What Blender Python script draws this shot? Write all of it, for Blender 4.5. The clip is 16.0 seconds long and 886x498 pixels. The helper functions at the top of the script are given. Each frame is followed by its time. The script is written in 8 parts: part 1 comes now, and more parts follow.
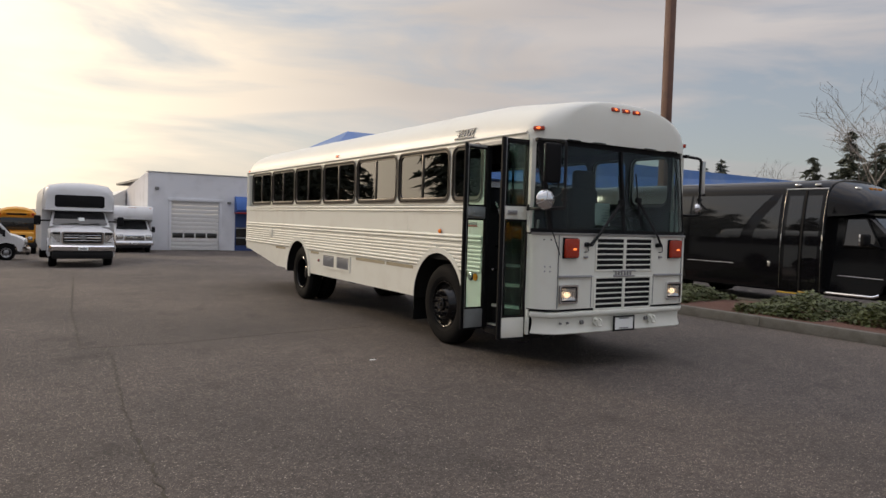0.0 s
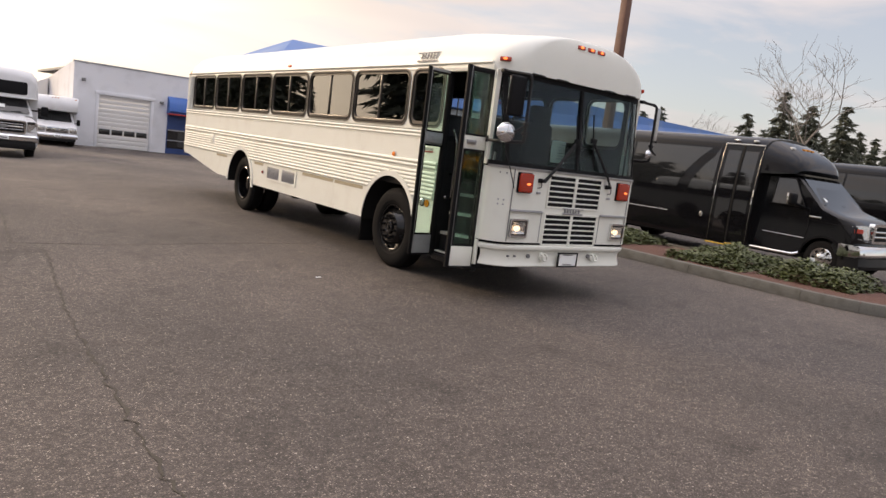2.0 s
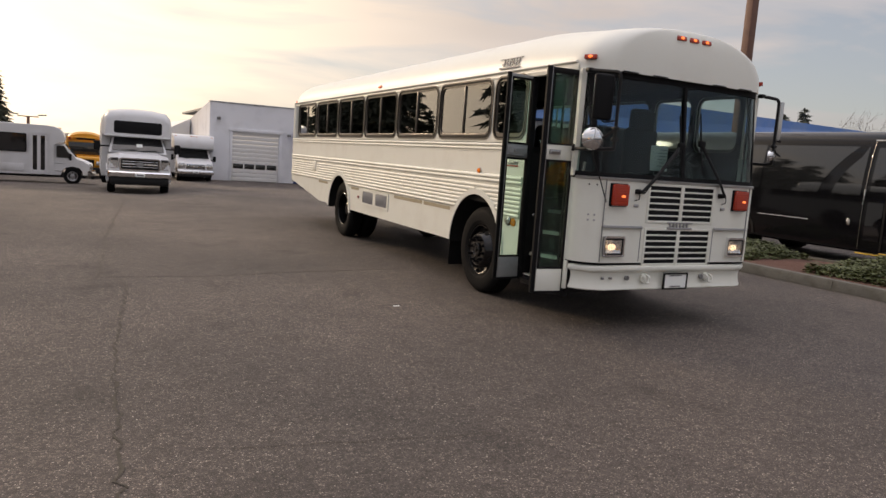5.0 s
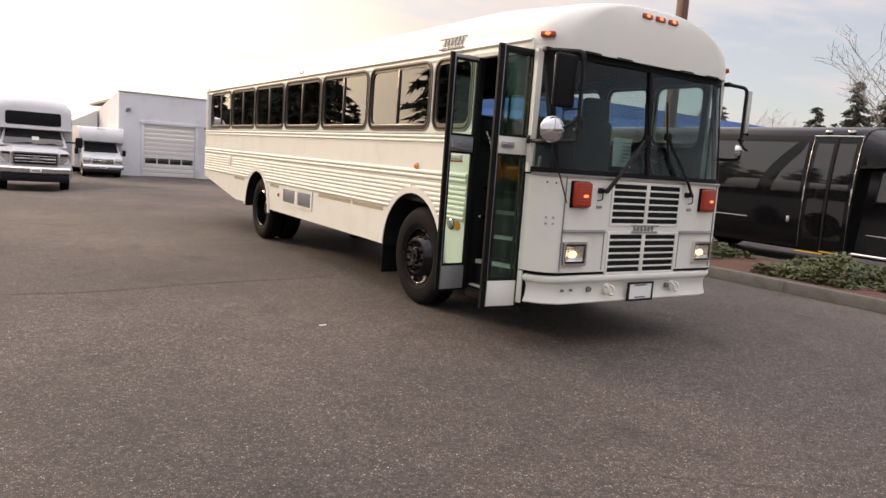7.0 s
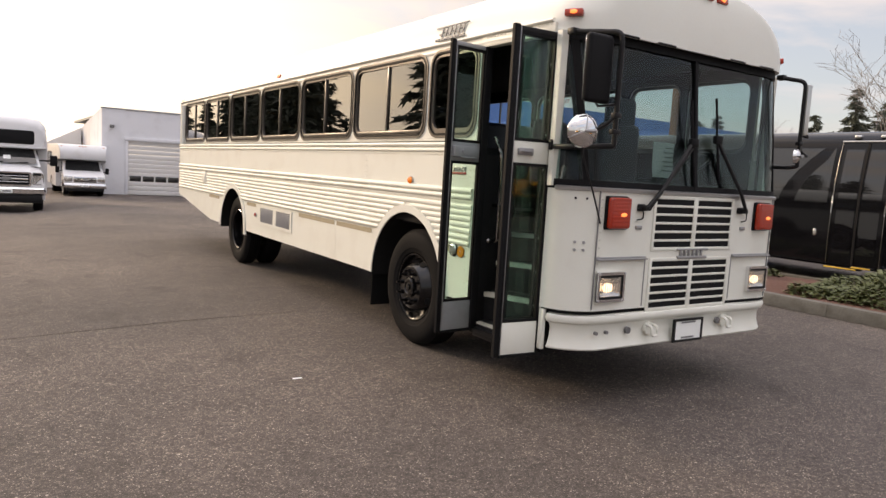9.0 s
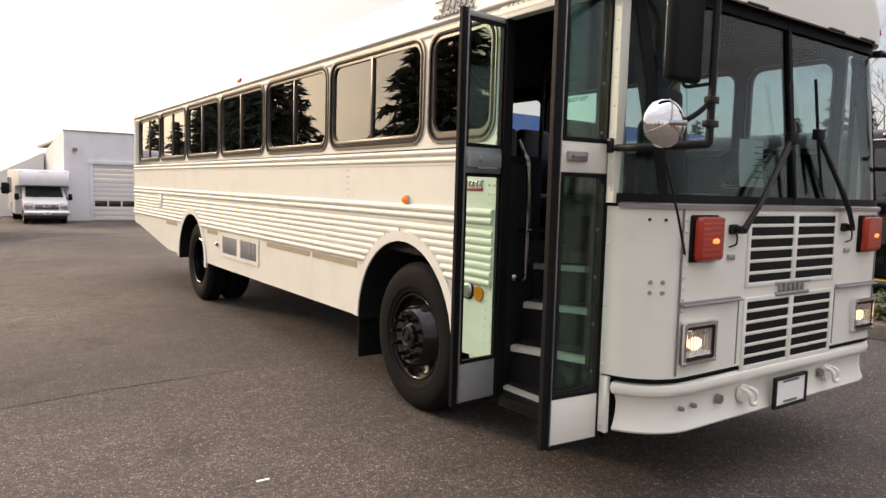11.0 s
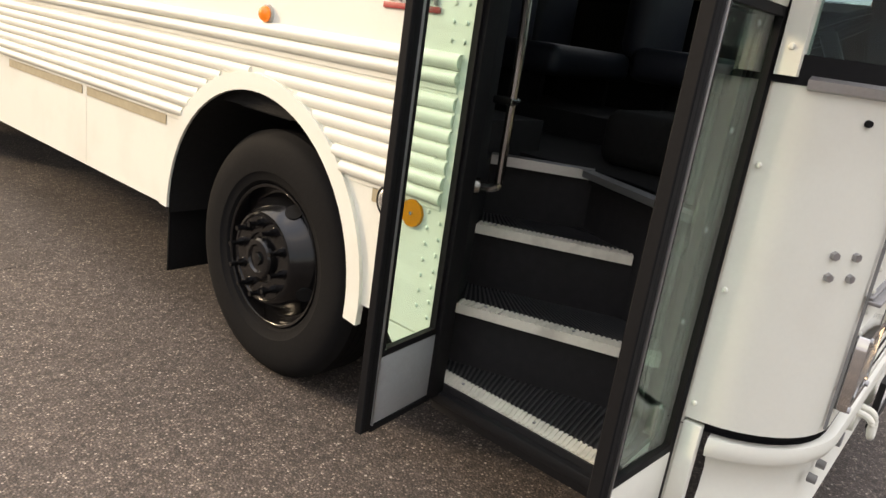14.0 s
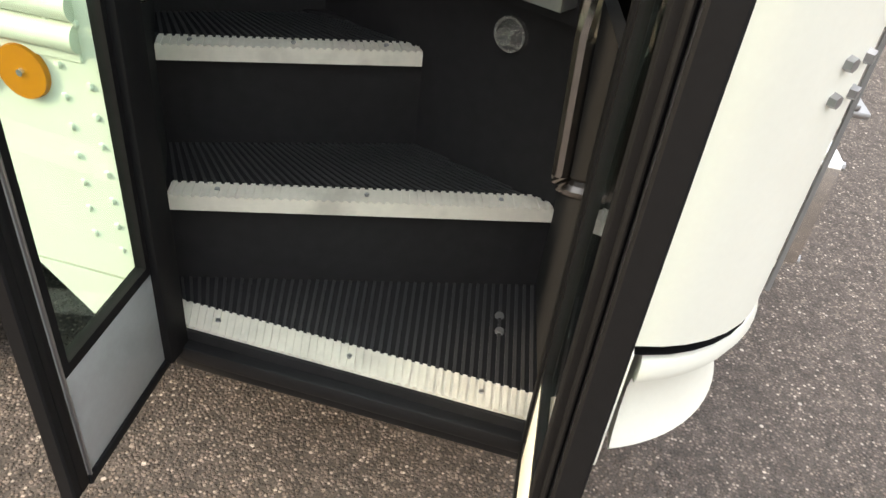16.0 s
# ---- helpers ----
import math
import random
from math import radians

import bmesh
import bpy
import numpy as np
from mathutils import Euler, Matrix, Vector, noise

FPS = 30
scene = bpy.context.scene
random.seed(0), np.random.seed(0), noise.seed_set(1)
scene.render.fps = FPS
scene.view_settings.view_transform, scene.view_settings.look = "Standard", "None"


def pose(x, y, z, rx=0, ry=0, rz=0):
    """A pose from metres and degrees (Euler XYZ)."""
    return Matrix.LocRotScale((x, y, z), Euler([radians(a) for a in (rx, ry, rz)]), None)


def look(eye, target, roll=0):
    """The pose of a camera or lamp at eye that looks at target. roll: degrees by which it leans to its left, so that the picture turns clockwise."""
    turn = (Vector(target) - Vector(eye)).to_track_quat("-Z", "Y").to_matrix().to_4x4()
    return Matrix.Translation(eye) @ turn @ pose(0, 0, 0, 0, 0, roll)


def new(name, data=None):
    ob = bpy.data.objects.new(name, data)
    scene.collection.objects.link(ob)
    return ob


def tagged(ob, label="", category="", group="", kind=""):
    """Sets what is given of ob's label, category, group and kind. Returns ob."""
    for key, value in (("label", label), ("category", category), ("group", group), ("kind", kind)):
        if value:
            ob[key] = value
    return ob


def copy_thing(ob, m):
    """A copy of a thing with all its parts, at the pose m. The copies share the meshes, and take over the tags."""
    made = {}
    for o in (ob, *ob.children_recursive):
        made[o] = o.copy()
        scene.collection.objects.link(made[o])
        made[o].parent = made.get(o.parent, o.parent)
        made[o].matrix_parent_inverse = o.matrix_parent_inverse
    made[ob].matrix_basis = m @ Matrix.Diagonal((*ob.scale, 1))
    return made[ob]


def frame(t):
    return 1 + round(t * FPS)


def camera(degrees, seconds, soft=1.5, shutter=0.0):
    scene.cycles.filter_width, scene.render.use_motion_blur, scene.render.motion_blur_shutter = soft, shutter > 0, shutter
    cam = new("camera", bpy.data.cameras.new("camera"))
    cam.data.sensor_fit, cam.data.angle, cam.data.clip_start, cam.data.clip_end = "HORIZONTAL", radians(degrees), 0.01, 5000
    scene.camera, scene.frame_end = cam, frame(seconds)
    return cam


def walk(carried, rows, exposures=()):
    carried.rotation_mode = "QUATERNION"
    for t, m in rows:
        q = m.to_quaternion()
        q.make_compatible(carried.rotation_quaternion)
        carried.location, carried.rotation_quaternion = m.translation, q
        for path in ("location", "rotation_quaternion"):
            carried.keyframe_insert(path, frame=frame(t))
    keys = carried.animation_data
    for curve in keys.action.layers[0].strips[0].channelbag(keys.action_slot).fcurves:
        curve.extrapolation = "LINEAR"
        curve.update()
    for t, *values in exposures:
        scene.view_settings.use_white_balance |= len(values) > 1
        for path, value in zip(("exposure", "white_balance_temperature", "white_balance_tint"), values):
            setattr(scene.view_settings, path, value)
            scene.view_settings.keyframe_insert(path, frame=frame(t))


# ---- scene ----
cam = camera(63.4, 16.0)
PATH = [
    (0, (-5.963, -5.875, 1.589), (-4.933, -4.162, 1.512), 1.8),
    (0.5, (-6.037, -5.904, 1.596), (-5.08, -4.148, 1.573), -0.1),
    (1, (-6.064, -5.855, 1.601), (-5.021, -4.149, 1.57), 2.7),
    (1.5, (-6.122, -5.798, 1.591), (-4.99, -4.159, 1.423), 5.6),
    (2, (-6.156, -5.771, 1.585), (-4.967, -4.186, 1.314), 7.1),
    (2.5, (-6.093, -5.797, 1.584), (-4.936, -4.184, 1.342), 6.7),
    (3, (-5.934, -5.792, 1.591), (-4.938, -4.07, 1.383), 4.4),
    (3.5, (-5.846, -5.816, 1.58), (-4.965, -4.036, 1.349), 4.2),
    (3.7, (-5.818, -5.795, 1.558), (-4.945, -4.02, 1.265), 4.3),
    (5.8, (-5.173, -5.012, 1.578), (-4.279, -3.237, 1.352), 4.2),
    (6, (-5.175, -4.889, 1.573), (-4.261, -3.131, 1.302), 4.8),
    (6.5, (-5.156, -4.681, 1.566), (-4.13, -2.994, 1.253), 8.3),
    (7, (-4.953, -4.456, 1.553), (-3.894, -2.777, 1.305), 4.2),
    (7.5, (-4.741, -4.254, 1.569), (-3.777, -2.503, 1.487), 2.0),
    (8, (-4.588, -4.005, 1.531), (-3.393, -2.42, 1.286), 2.1),
    (8.5, (-4.537, -3.68, 1.57), (-3.274, -2.158, 1.276), 3.4),
    (9, (-4.355, -3.389, 1.536), (-3.282, -1.714, 1.327), 3.4),
    (9.2, (-4.327, -3.213, 1.525), (-3.335, -1.486, 1.343), 3.2),
    (11.3, (-3.685, -1.971, 1.557), (-2.552, -0.33, 1.403), 1.4),
    (11.5, (-3.649, -1.883, 1.573), (-2.532, -0.226, 1.514), 0.9),
    (12, (-3.538, -1.575, 1.566), (-2.184, -0.108, 1.68), 1.9),
    (12.5, (-3.447, -1.295, 1.545), (-1.948, 0.029, 1.516), 3.1),
    (13, (-3.203, -0.903, 1.504), (-1.84, 0.542, 1.274), 2.9),
    (13.5, (-3.05, -0.58, 1.48), (-1.814, 0.938, 1.071), 3.3),
    (14, (-2.844, -0.249, 1.483), (-1.367, 0.975, 0.915), 8.4),
    (14.5, (-2.545, -0.018, 1.429), (-0.896, 0.901, 0.77), 11.8),
    (15, (-2.235, 0.146, 1.418), (-0.697, 1.033, 0.499), 9.5),
    (15.3, (-2.17, 0.235, 1.412), (-0.577, 0.961, 0.445), 7.5),
    (15.5, (-2.141, 0.287, 1.43), (-0.539, 0.898, 0.401), 7.2),
    (16, (-2.1, 0.376, 1.425), (-0.499, 0.683, 0.266), 7.2),
]
walk(cam, [(t, look(eye, target, roll)) for t, eye, target, roll in PATH],
     exposures=[(0.0, 0.39, 7150, 13), (0.5, 0.15, 7150, 13), (1.0, -0.08, 7150, 13), (1.5, 0.37, 7300, 15), (2.0, 1.04, 7500, 17), (2.5, 1.08, 7500, 17), (3.0, 0.82, 7400, 16), (3.5, 0.57, 7400, 16), (6.0, 0.57, 7600, 18), (6.5, 1.02, 7600, 19), (7.0, 1.1, 7600, 18), (7.5, 0.87, 7600, 16), (8.0, 0.8, 7650, 17), (8.5, 0.98, 7700, 17), (9.0, 1.15, 7700, 17), (11.5, 1.21, 7700, 17), (12.0, 0.6, 7950, 17), (12.5, 0.89, 7700, 17), (13.0, 1.26, 7750, 16), (13.5, 1.09, 7800, 16), (14.0, 1.63, 7750, 13), (14.5, 1.93, 7700, 10), (16.0, 2.33, 7600, 8)])

# ---- sky and sun: broken overcast, the sun low behind thin cloud beyond the lot ----
SUN_AZ, SUN_EL = radians(117), radians(19)


def heading(az, el):
    return Vector((math.cos(az) * math.cos(el), math.sin(az) * math.cos(el), math.sin(el)))


sun_dir = heading(SUN_AZ, SUN_EL)
glow_dir = heading(radians(107), radians(9))     # bright gap under the cloud deck
world = bpy.data.worlds.new("sky")
scene.world = world
world.use_nodes = True
wn, wl = world.node_tree.nodes, world.node_tree.links
wn.clear()


def wnode(kind, **values):
    n = wn.new(kind)
    for k, v in values.items():
        setattr(n, k, v)
    return n


def wmath(op, a, b):
    n = wnode("ShaderNodeMath", operation=op)
    for i, v in enumerate((a, b)):
        if isinstance(v, (int, float)):
            n.inputs[i].default_value = v
        else:
            wl.new(v, n.inputs[i])
    return n.outputs[0]


def wramp(fac, stops):
    n = wnode("ShaderNodeValToRGB")
    e = n.color_ramp.elements
    while len(e) < len(stops):
        e.new(0.5)
    for i, (p, c) in enumerate(stops):
        e[i].position, e[i].color = p, (*c, 1)
    wl.new(fac, n.inputs[0])
    return n.outputs[0]


def wmix(fac, a, b, blend="MIX"):
    n = wnode("ShaderNodeMix", data_type="RGBA", blend_type=blend)
    for i, v in ((0, fac), (6, a), (7, b)):
        if isinstance(v, (int, float)):
            n.inputs[i].default_value = v
        elif isinstance(v, tuple):
            n.inputs[i].default_value = (*v, 1)
        else:
            wl.new(v, n.inputs[i])
    return n.outputs[2]


sky = wnode("ShaderNodeTexSky", sky_type="NISHITA", sun_disc=False, sun_elevation=SUN_EL, sun_rotation=radians(90) - SUN_AZ)
clear = wmix(1.0, sky.outputs[0], (0.11, 0.11, 0.11), "MULTIPLY")
wtc = wnode("ShaderNodeTexCoord")
wmap = wnode("ShaderNodeMapping")
wmap.inputs["Rotation"].default_value = (0, radians(6), radians(25))
wmap.inputs["Scale"].default_value = (1.1, 1.1, 5.5)
wl.new(wtc.outputs["Generated"], wmap.inputs[0])
streak = wnode("ShaderNodeTexNoise")
streak.inputs["Scale"].default_value, streak.inputs["Detail"].default_value, streak.inputs["Roughness"].default_value = 2.1, 7, 0.55
streak.inputs["Distortion"].default_value = 0.5
wl.new(wmap.outputs[0], streak.inputs[0])
broad = wnode("ShaderNodeTexNoise")
broad.inputs["Scale"].default_value, broad.inputs["Detail"].default_value = 1.3, 3
wl.new(wmap.outputs[0], broad.inputs[0])
toward = wnode("ShaderNodeVectorMath", operation="DOT_PRODUCT")
wl.new(wtc.outputs["Generated"], toward.inputs[0])
toward.inputs[1].default_value = glow_dir
near = wmath("MAXIMUM", toward.outputs["Value"], 0.0)
halo = wmath("POWER", near, 5.5)
core = wmath("POWER", near, 26.0)
cover = wramp(streak.outputs[0], [(0.40, (0, 0, 0)), (0.58, (1, 1, 1))])
body = wramp(broad.outputs[0], [(0.3, (0.215, 0.222, 0.258)), (0.7, (0.40, 0.402, 0.425))])
lit = wmix(halo, body, (1.15, 1.02, 0.80))
clouds = wmix(core, lit, (1.25, 1.10, 0.84))
thin = wmix(halo, wmix(0.62, clear, (0.235, 0.262, 0.320)), (0.50, 0.52, 0.52))
thin = wmix(core, thin, (1.35, 1.2, 0.95))
total = wmix(cover, thin, clouds)
lift = wnode("ShaderNodeSeparateXYZ")
wl.new(wtc.outputs["Generated"], lift.inputs[0])
high = wmath("ADD", 1.0, wmath("MULTIPLY", wmath("POWER", wmath("MAXIMUM", lift.outputs["Z"], 0.0), 2.8), 3.2))
bright = wnode("ShaderNodeVectorMath", operation="SCALE")
wl.new(total, bright.inputs[0])
wl.new(high, bright.inputs["Scale"])
total = bright.outputs[0]
wbg = wnode("ShaderNodeBackground")
wl.new(total, wbg.inputs[0])
wbg.inputs[1].default_value = 1.0
wout = wnode("ShaderNodeOutputWorld")
wl.new(wbg.outputs[0], wout.inputs[0])

sun_data = bpy.data.lights.new("sun", "SUN")
sun_data.energy, sun_data.angle, sun_data.color = 1.05, radians(10), (1.0, 0.85, 0.66)
sun = new("sun", sun_data)
sun.matrix_world = look(sun_dir * 100, (0, 0, 0))

# ---- materials ----
def material(name, color, rough=0.5, metal=0.0, vary=0.12, grain=40.0, broad=1.5, bump=0.0, bump_scale=None, spec=0.5, coat=0.0,
             dirt=None, dirt_amount=0.0, dirt_scale=3.0, rough_vary=0.08, piece=0.0):
    """A painted, metal, rubber or stone surface with fine grain, broad stains and relief, all in object metres."""
    m = bpy.data.materials.new(name)
    m.use_nodes = True
    nt = m.node_tree
    b = nt.nodes["Principled BSDF"]
    b.inputs["Metallic"].default_value = metal
    b.inputs["Specular IOR Level"].default_value = spec
    b.inputs["Coat Weight"].default_value = coat
    tc = nt.nodes.new("ShaderNodeTexCoord")

    def noisy(scale, detail):
        n = nt.nodes.new("ShaderNodeTexNoise")
        n.inputs["Scale"].default_value, n.inputs["Detail"].default_value = scale, detail
        nt.links.new(tc.outputs["Object"], n.inputs[0])
        return n.outputs[0]

    def mixed(fac, a, c, blend="MIX"):
        n = nt.nodes.new("ShaderNodeMix")
        n.data_type, n.blend_type = "RGBA", blend
        for i, v in ((0, fac), (6, a), (7, c)):
            if isinstance(v, (int, float)):
                n.inputs[i].default_value = v
            elif isinstance(v, tuple):
                n.inputs[i].default_value = (*v, 1)
            else:
                nt.links.new(v, n.inputs[i])
        return n.outputs[2]

    fine, wide = noisy(grain, 5), noisy(broad, 4)
    dark = tuple(c * (1 - vary) for c in color)
    light = tuple(min(1, c * (1 + vary)) for c in color)
    col = mixed(fine, dark, light)
    col = mixed(mixed(wide, (0, 0, 0), (0.7, 0.7, 0.7)), col, tuple(c * (1 - vary * 0.9) for c in color))
    if piece:
        info = nt.nodes.new("ShaderNodeObjectInfo")
        k = nt.nodes.new("ShaderNodeMapRange")
        k.inputs[3].default_value, k.inputs[4].default_value = 1 - piece, 1 + piece
        nt.links.new(info.outputs["Random"], k.inputs[0])
        sc = nt.nodes.new("ShaderNodeVectorMath")
        sc.operation = "SCALE"
        nt.links.new(col, sc.inputs[0])
        nt.links.new(k.outputs[0], sc.inputs["Scale"])
        col = sc.outputs[0]
    if dirt:
        r = nt.nodes.new("ShaderNodeMapRange")
        r.inputs[1].default_value, r.inputs[2].default_value = 0.5, 0.75
        r.inputs[4].default_value = dirt_amount
        nt.links.new(noisy(dirt_scale, 8), r.inputs[0])
        col = mixed(r.outputs[0], col, dirt)
    nt.links.new(col, b.inputs["Base Color"])
    rr = nt.nodes.new("ShaderNodeMapRange")
    rr.inputs[3].default_value, rr.inputs[4].default_value = max(0.02, rough - rough_vary), min(1, rough + rough_vary)
    nt.links.new(wide, rr.inputs[0])
    nt.links.new(rr.outputs[0], b.inputs["Roughness"])
    if bump:
        bp = nt.nodes.new("ShaderNodeBump")
        bp.inputs["Strength"].default_value, bp.inputs["Distance"].default_value = 1.0, bump
        nt.links.new(noisy(bump_scale or grain, 6), bp.inputs["Height"])
        nt.links.new(bp.outputs[0], b.inputs["Normal"])
    return m


def glowing(name, color, strength, base=(0.5, 0.2, 0.1)):
    m = material(name, base, 0.15)
    b = m.node_tree.nodes["Principled BSDF"]
    b.inputs["Emission Color"].default_value = (*color, 1)
    b.inputs["Emission Strength"].default_value = strength
    return m


def glass(name, tint, base=0.06, gain=1.0, rough=0.0):
    """A pane: tinted see-through with a mirror sheen that grows towards grazing."""
    m = bpy.data.materials.new(name)
    m.use_nodes = True
    nt = m.node_tree
    nt.nodes.clear()
    out = nt.nodes.new("ShaderNodeOutputMaterial")
    mix = nt.nodes.new("ShaderNodeMixShader")
    tr = nt.nodes.new("ShaderNodeBsdfTransparent")
    gl = nt.nodes.new("ShaderNodeBsdfGlossy")
    lw = nt.nodes.new("ShaderNodeLayerWeight")
    lw.inputs[0].default_value = 0.5
    pw = nt.nodes.new("ShaderNodeMath")
    pw.operation = "POWER"
    pw.inputs[1].default_value = 4.0
    nt.links.new(lw.outputs["Facing"], pw.inputs[0])
    mr = nt.nodes.new("ShaderNodeMapRange")
    mr.inputs[3].default_value, mr.inputs[4].default_value = base, gain
    nt.links.new(pw.outputs[0], mr.inputs[0])
    tr.inputs[0].default_value = (*tint, 1)
    gl.inputs["Roughness"].default_value = rough
    nt.links.new(mr.outputs[0], mix.inputs[0])
    nt.links.new(tr.outputs[0], mix.inputs[1])
    nt.links.new(gl.outputs[0], mix.inputs[2])
    nt.links.new(mix.outputs[0], out.inputs[0])
    return m


def asphalt(name="asphalt", rough_grain=1.0, shade=1.0):
    m = bpy.data.materials.new(name)
    m.use_nodes = True
    nt = m.node_tree
    b = nt.nodes["Principled BSDF"]
    b.inputs["Roughness"].default_value = 0.82
    tc = nt.nodes.new("ShaderNodeTexCoord")

    def tex(kind, scale, detail=2.0):
        n = nt.nodes.new(kind)
        n.inputs["Scale"].default_value = scale
        if kind == "ShaderNodeTexNoise":
            n.inputs["Detail"].default_value = detail
        nt.links.new(tc.outputs["Object"], n.inputs[0])
        return n

    def ramp(fac, stops):
        n = nt.nodes.new("ShaderNodeValToRGB")
        e = n.color_ramp.elements
        while len(e) < len(stops):
            e.new(0.5)
        for i, (p, c) in enumerate(stops):
            e[i].position, e[i].color = p, (*c, 1)
        nt.links.new(fac, n.inputs[0])
        return n.outputs[0]

    def mix(fac, a, c, blend="MIX"):
        n = nt.nodes.new("ShaderNodeMix")
        n.data_type, n.blend_type = "RGBA", blend
        for i, v in ((0, fac), (6, a), (7, c)):
            if isinstance(v, (int, float)):
                n.inputs[i].default_value = v
            elif isinstance(v, tuple):
                n.inputs[i].default_value = (*v, 1)
            else:
                nt.links.new(v, n.inputs[i])
        return n.outputs[2]

    stones = tex("ShaderNodeTexVoronoi", 105)
    each = nt.nodes.new("ShaderNodeSeparateColor")
    nt.links.new(stones.outputs["Color"], each.inputs[0])
    chip = ramp(each.outputs[0], [(0.0, (0.036, 0.031, 0.028)), (0.45, (0.078, 0.068, 0.060)), (0.80, (0.125, 0.108, 0.095)), (0.93, (0.18, 0.160, 0.142)), (0.985, (0.30, 0.275, 0.248))])
    tone = ramp(tex("ShaderNodeTexNoise", 170, 4).outputs[0], [(0.3, (0.020, 0.018, 0.017)), (0.7, (0.072, 0.063, 0.057))])
    face = ramp(stones.outputs["Distance"], [(0.30, (1, 1, 1)), (0.58, (0, 0, 0))])
    col = mix(face, tone, chip)
    patches = ramp(tex("ShaderNodeTexNoise", 0.35, 5).outputs[0], [(0.35, (0.74, 0.74, 0.74)), (0.65, (1.18, 1.16, 1.14))])
    col = mix(1.0, col, patches, "MULTIPLY")
    stain = ramp(tex("ShaderNodeTexNoise", 1.6, 8).outputs[0], [(0.56, (1, 1, 1)), (0.72, (0.64, 0.63, 0.62))])
    col = mix(1.0, col, stain, "MULTIPLY")
    speck = ramp(tex("ShaderNodeTexNoise", 26, 4).outputs[0], [(0.36, (1 - 0.26 * rough_grain,) * 3), (0.52, (1.0, 1.0, 1.0)), (0.68, (1 + 0.34 * rough_grain,) * 3)])
    col = mix(1.0, col, speck, "MULTIPLY")
    blot = ramp(tex("ShaderNodeTexNoise", 6.5, 5).outputs[0], [(0.36, (0.86, 0.85, 0.85)), (0.55, (1.01, 1.01, 1.01)), (0.72, (1.14, 1.13, 1.12))])
    col = mix(1.0, col, blot, "MULTIPLY")
    flecks = tex("ShaderNodeTexVoronoi", 34)
    fl = nt.nodes.new("ShaderNodeSeparateColor")
    nt.links.new(flecks.outputs["Color"], fl.inputs[0])
    chosen = ramp(fl.outputs[1], [(0.91, (0, 0, 0)), (0.94, (1, 1, 1))])
    small = ramp(flecks.outputs["Distance"], [(0.16, (1, 1, 1)), (0.24, (0, 0, 0))])
    col = mix(mix(1.0, chosen, small, "MULTIPLY"), col, mix(fl.outputs[2], (0.13, 0.11, 0.09), (0.30, 0.28, 0.255)))
    col = mix(1.0, col, (1.64 * shade, 1.525 * shade, 1.455 * shade), "MULTIPLY")
    nt.links.new(col, b.inputs["Base Color"])
    bp = nt.nodes.new("ShaderNodeBump")
    bp.inputs["Strength"].default_value, bp.inputs["Distance"].default_value = 1.0, 0.0035
    nt.links.new(face, bp.inputs["Height"])
    nt.links.new(bp.outputs[0], b.inputs["Normal"])
    return m


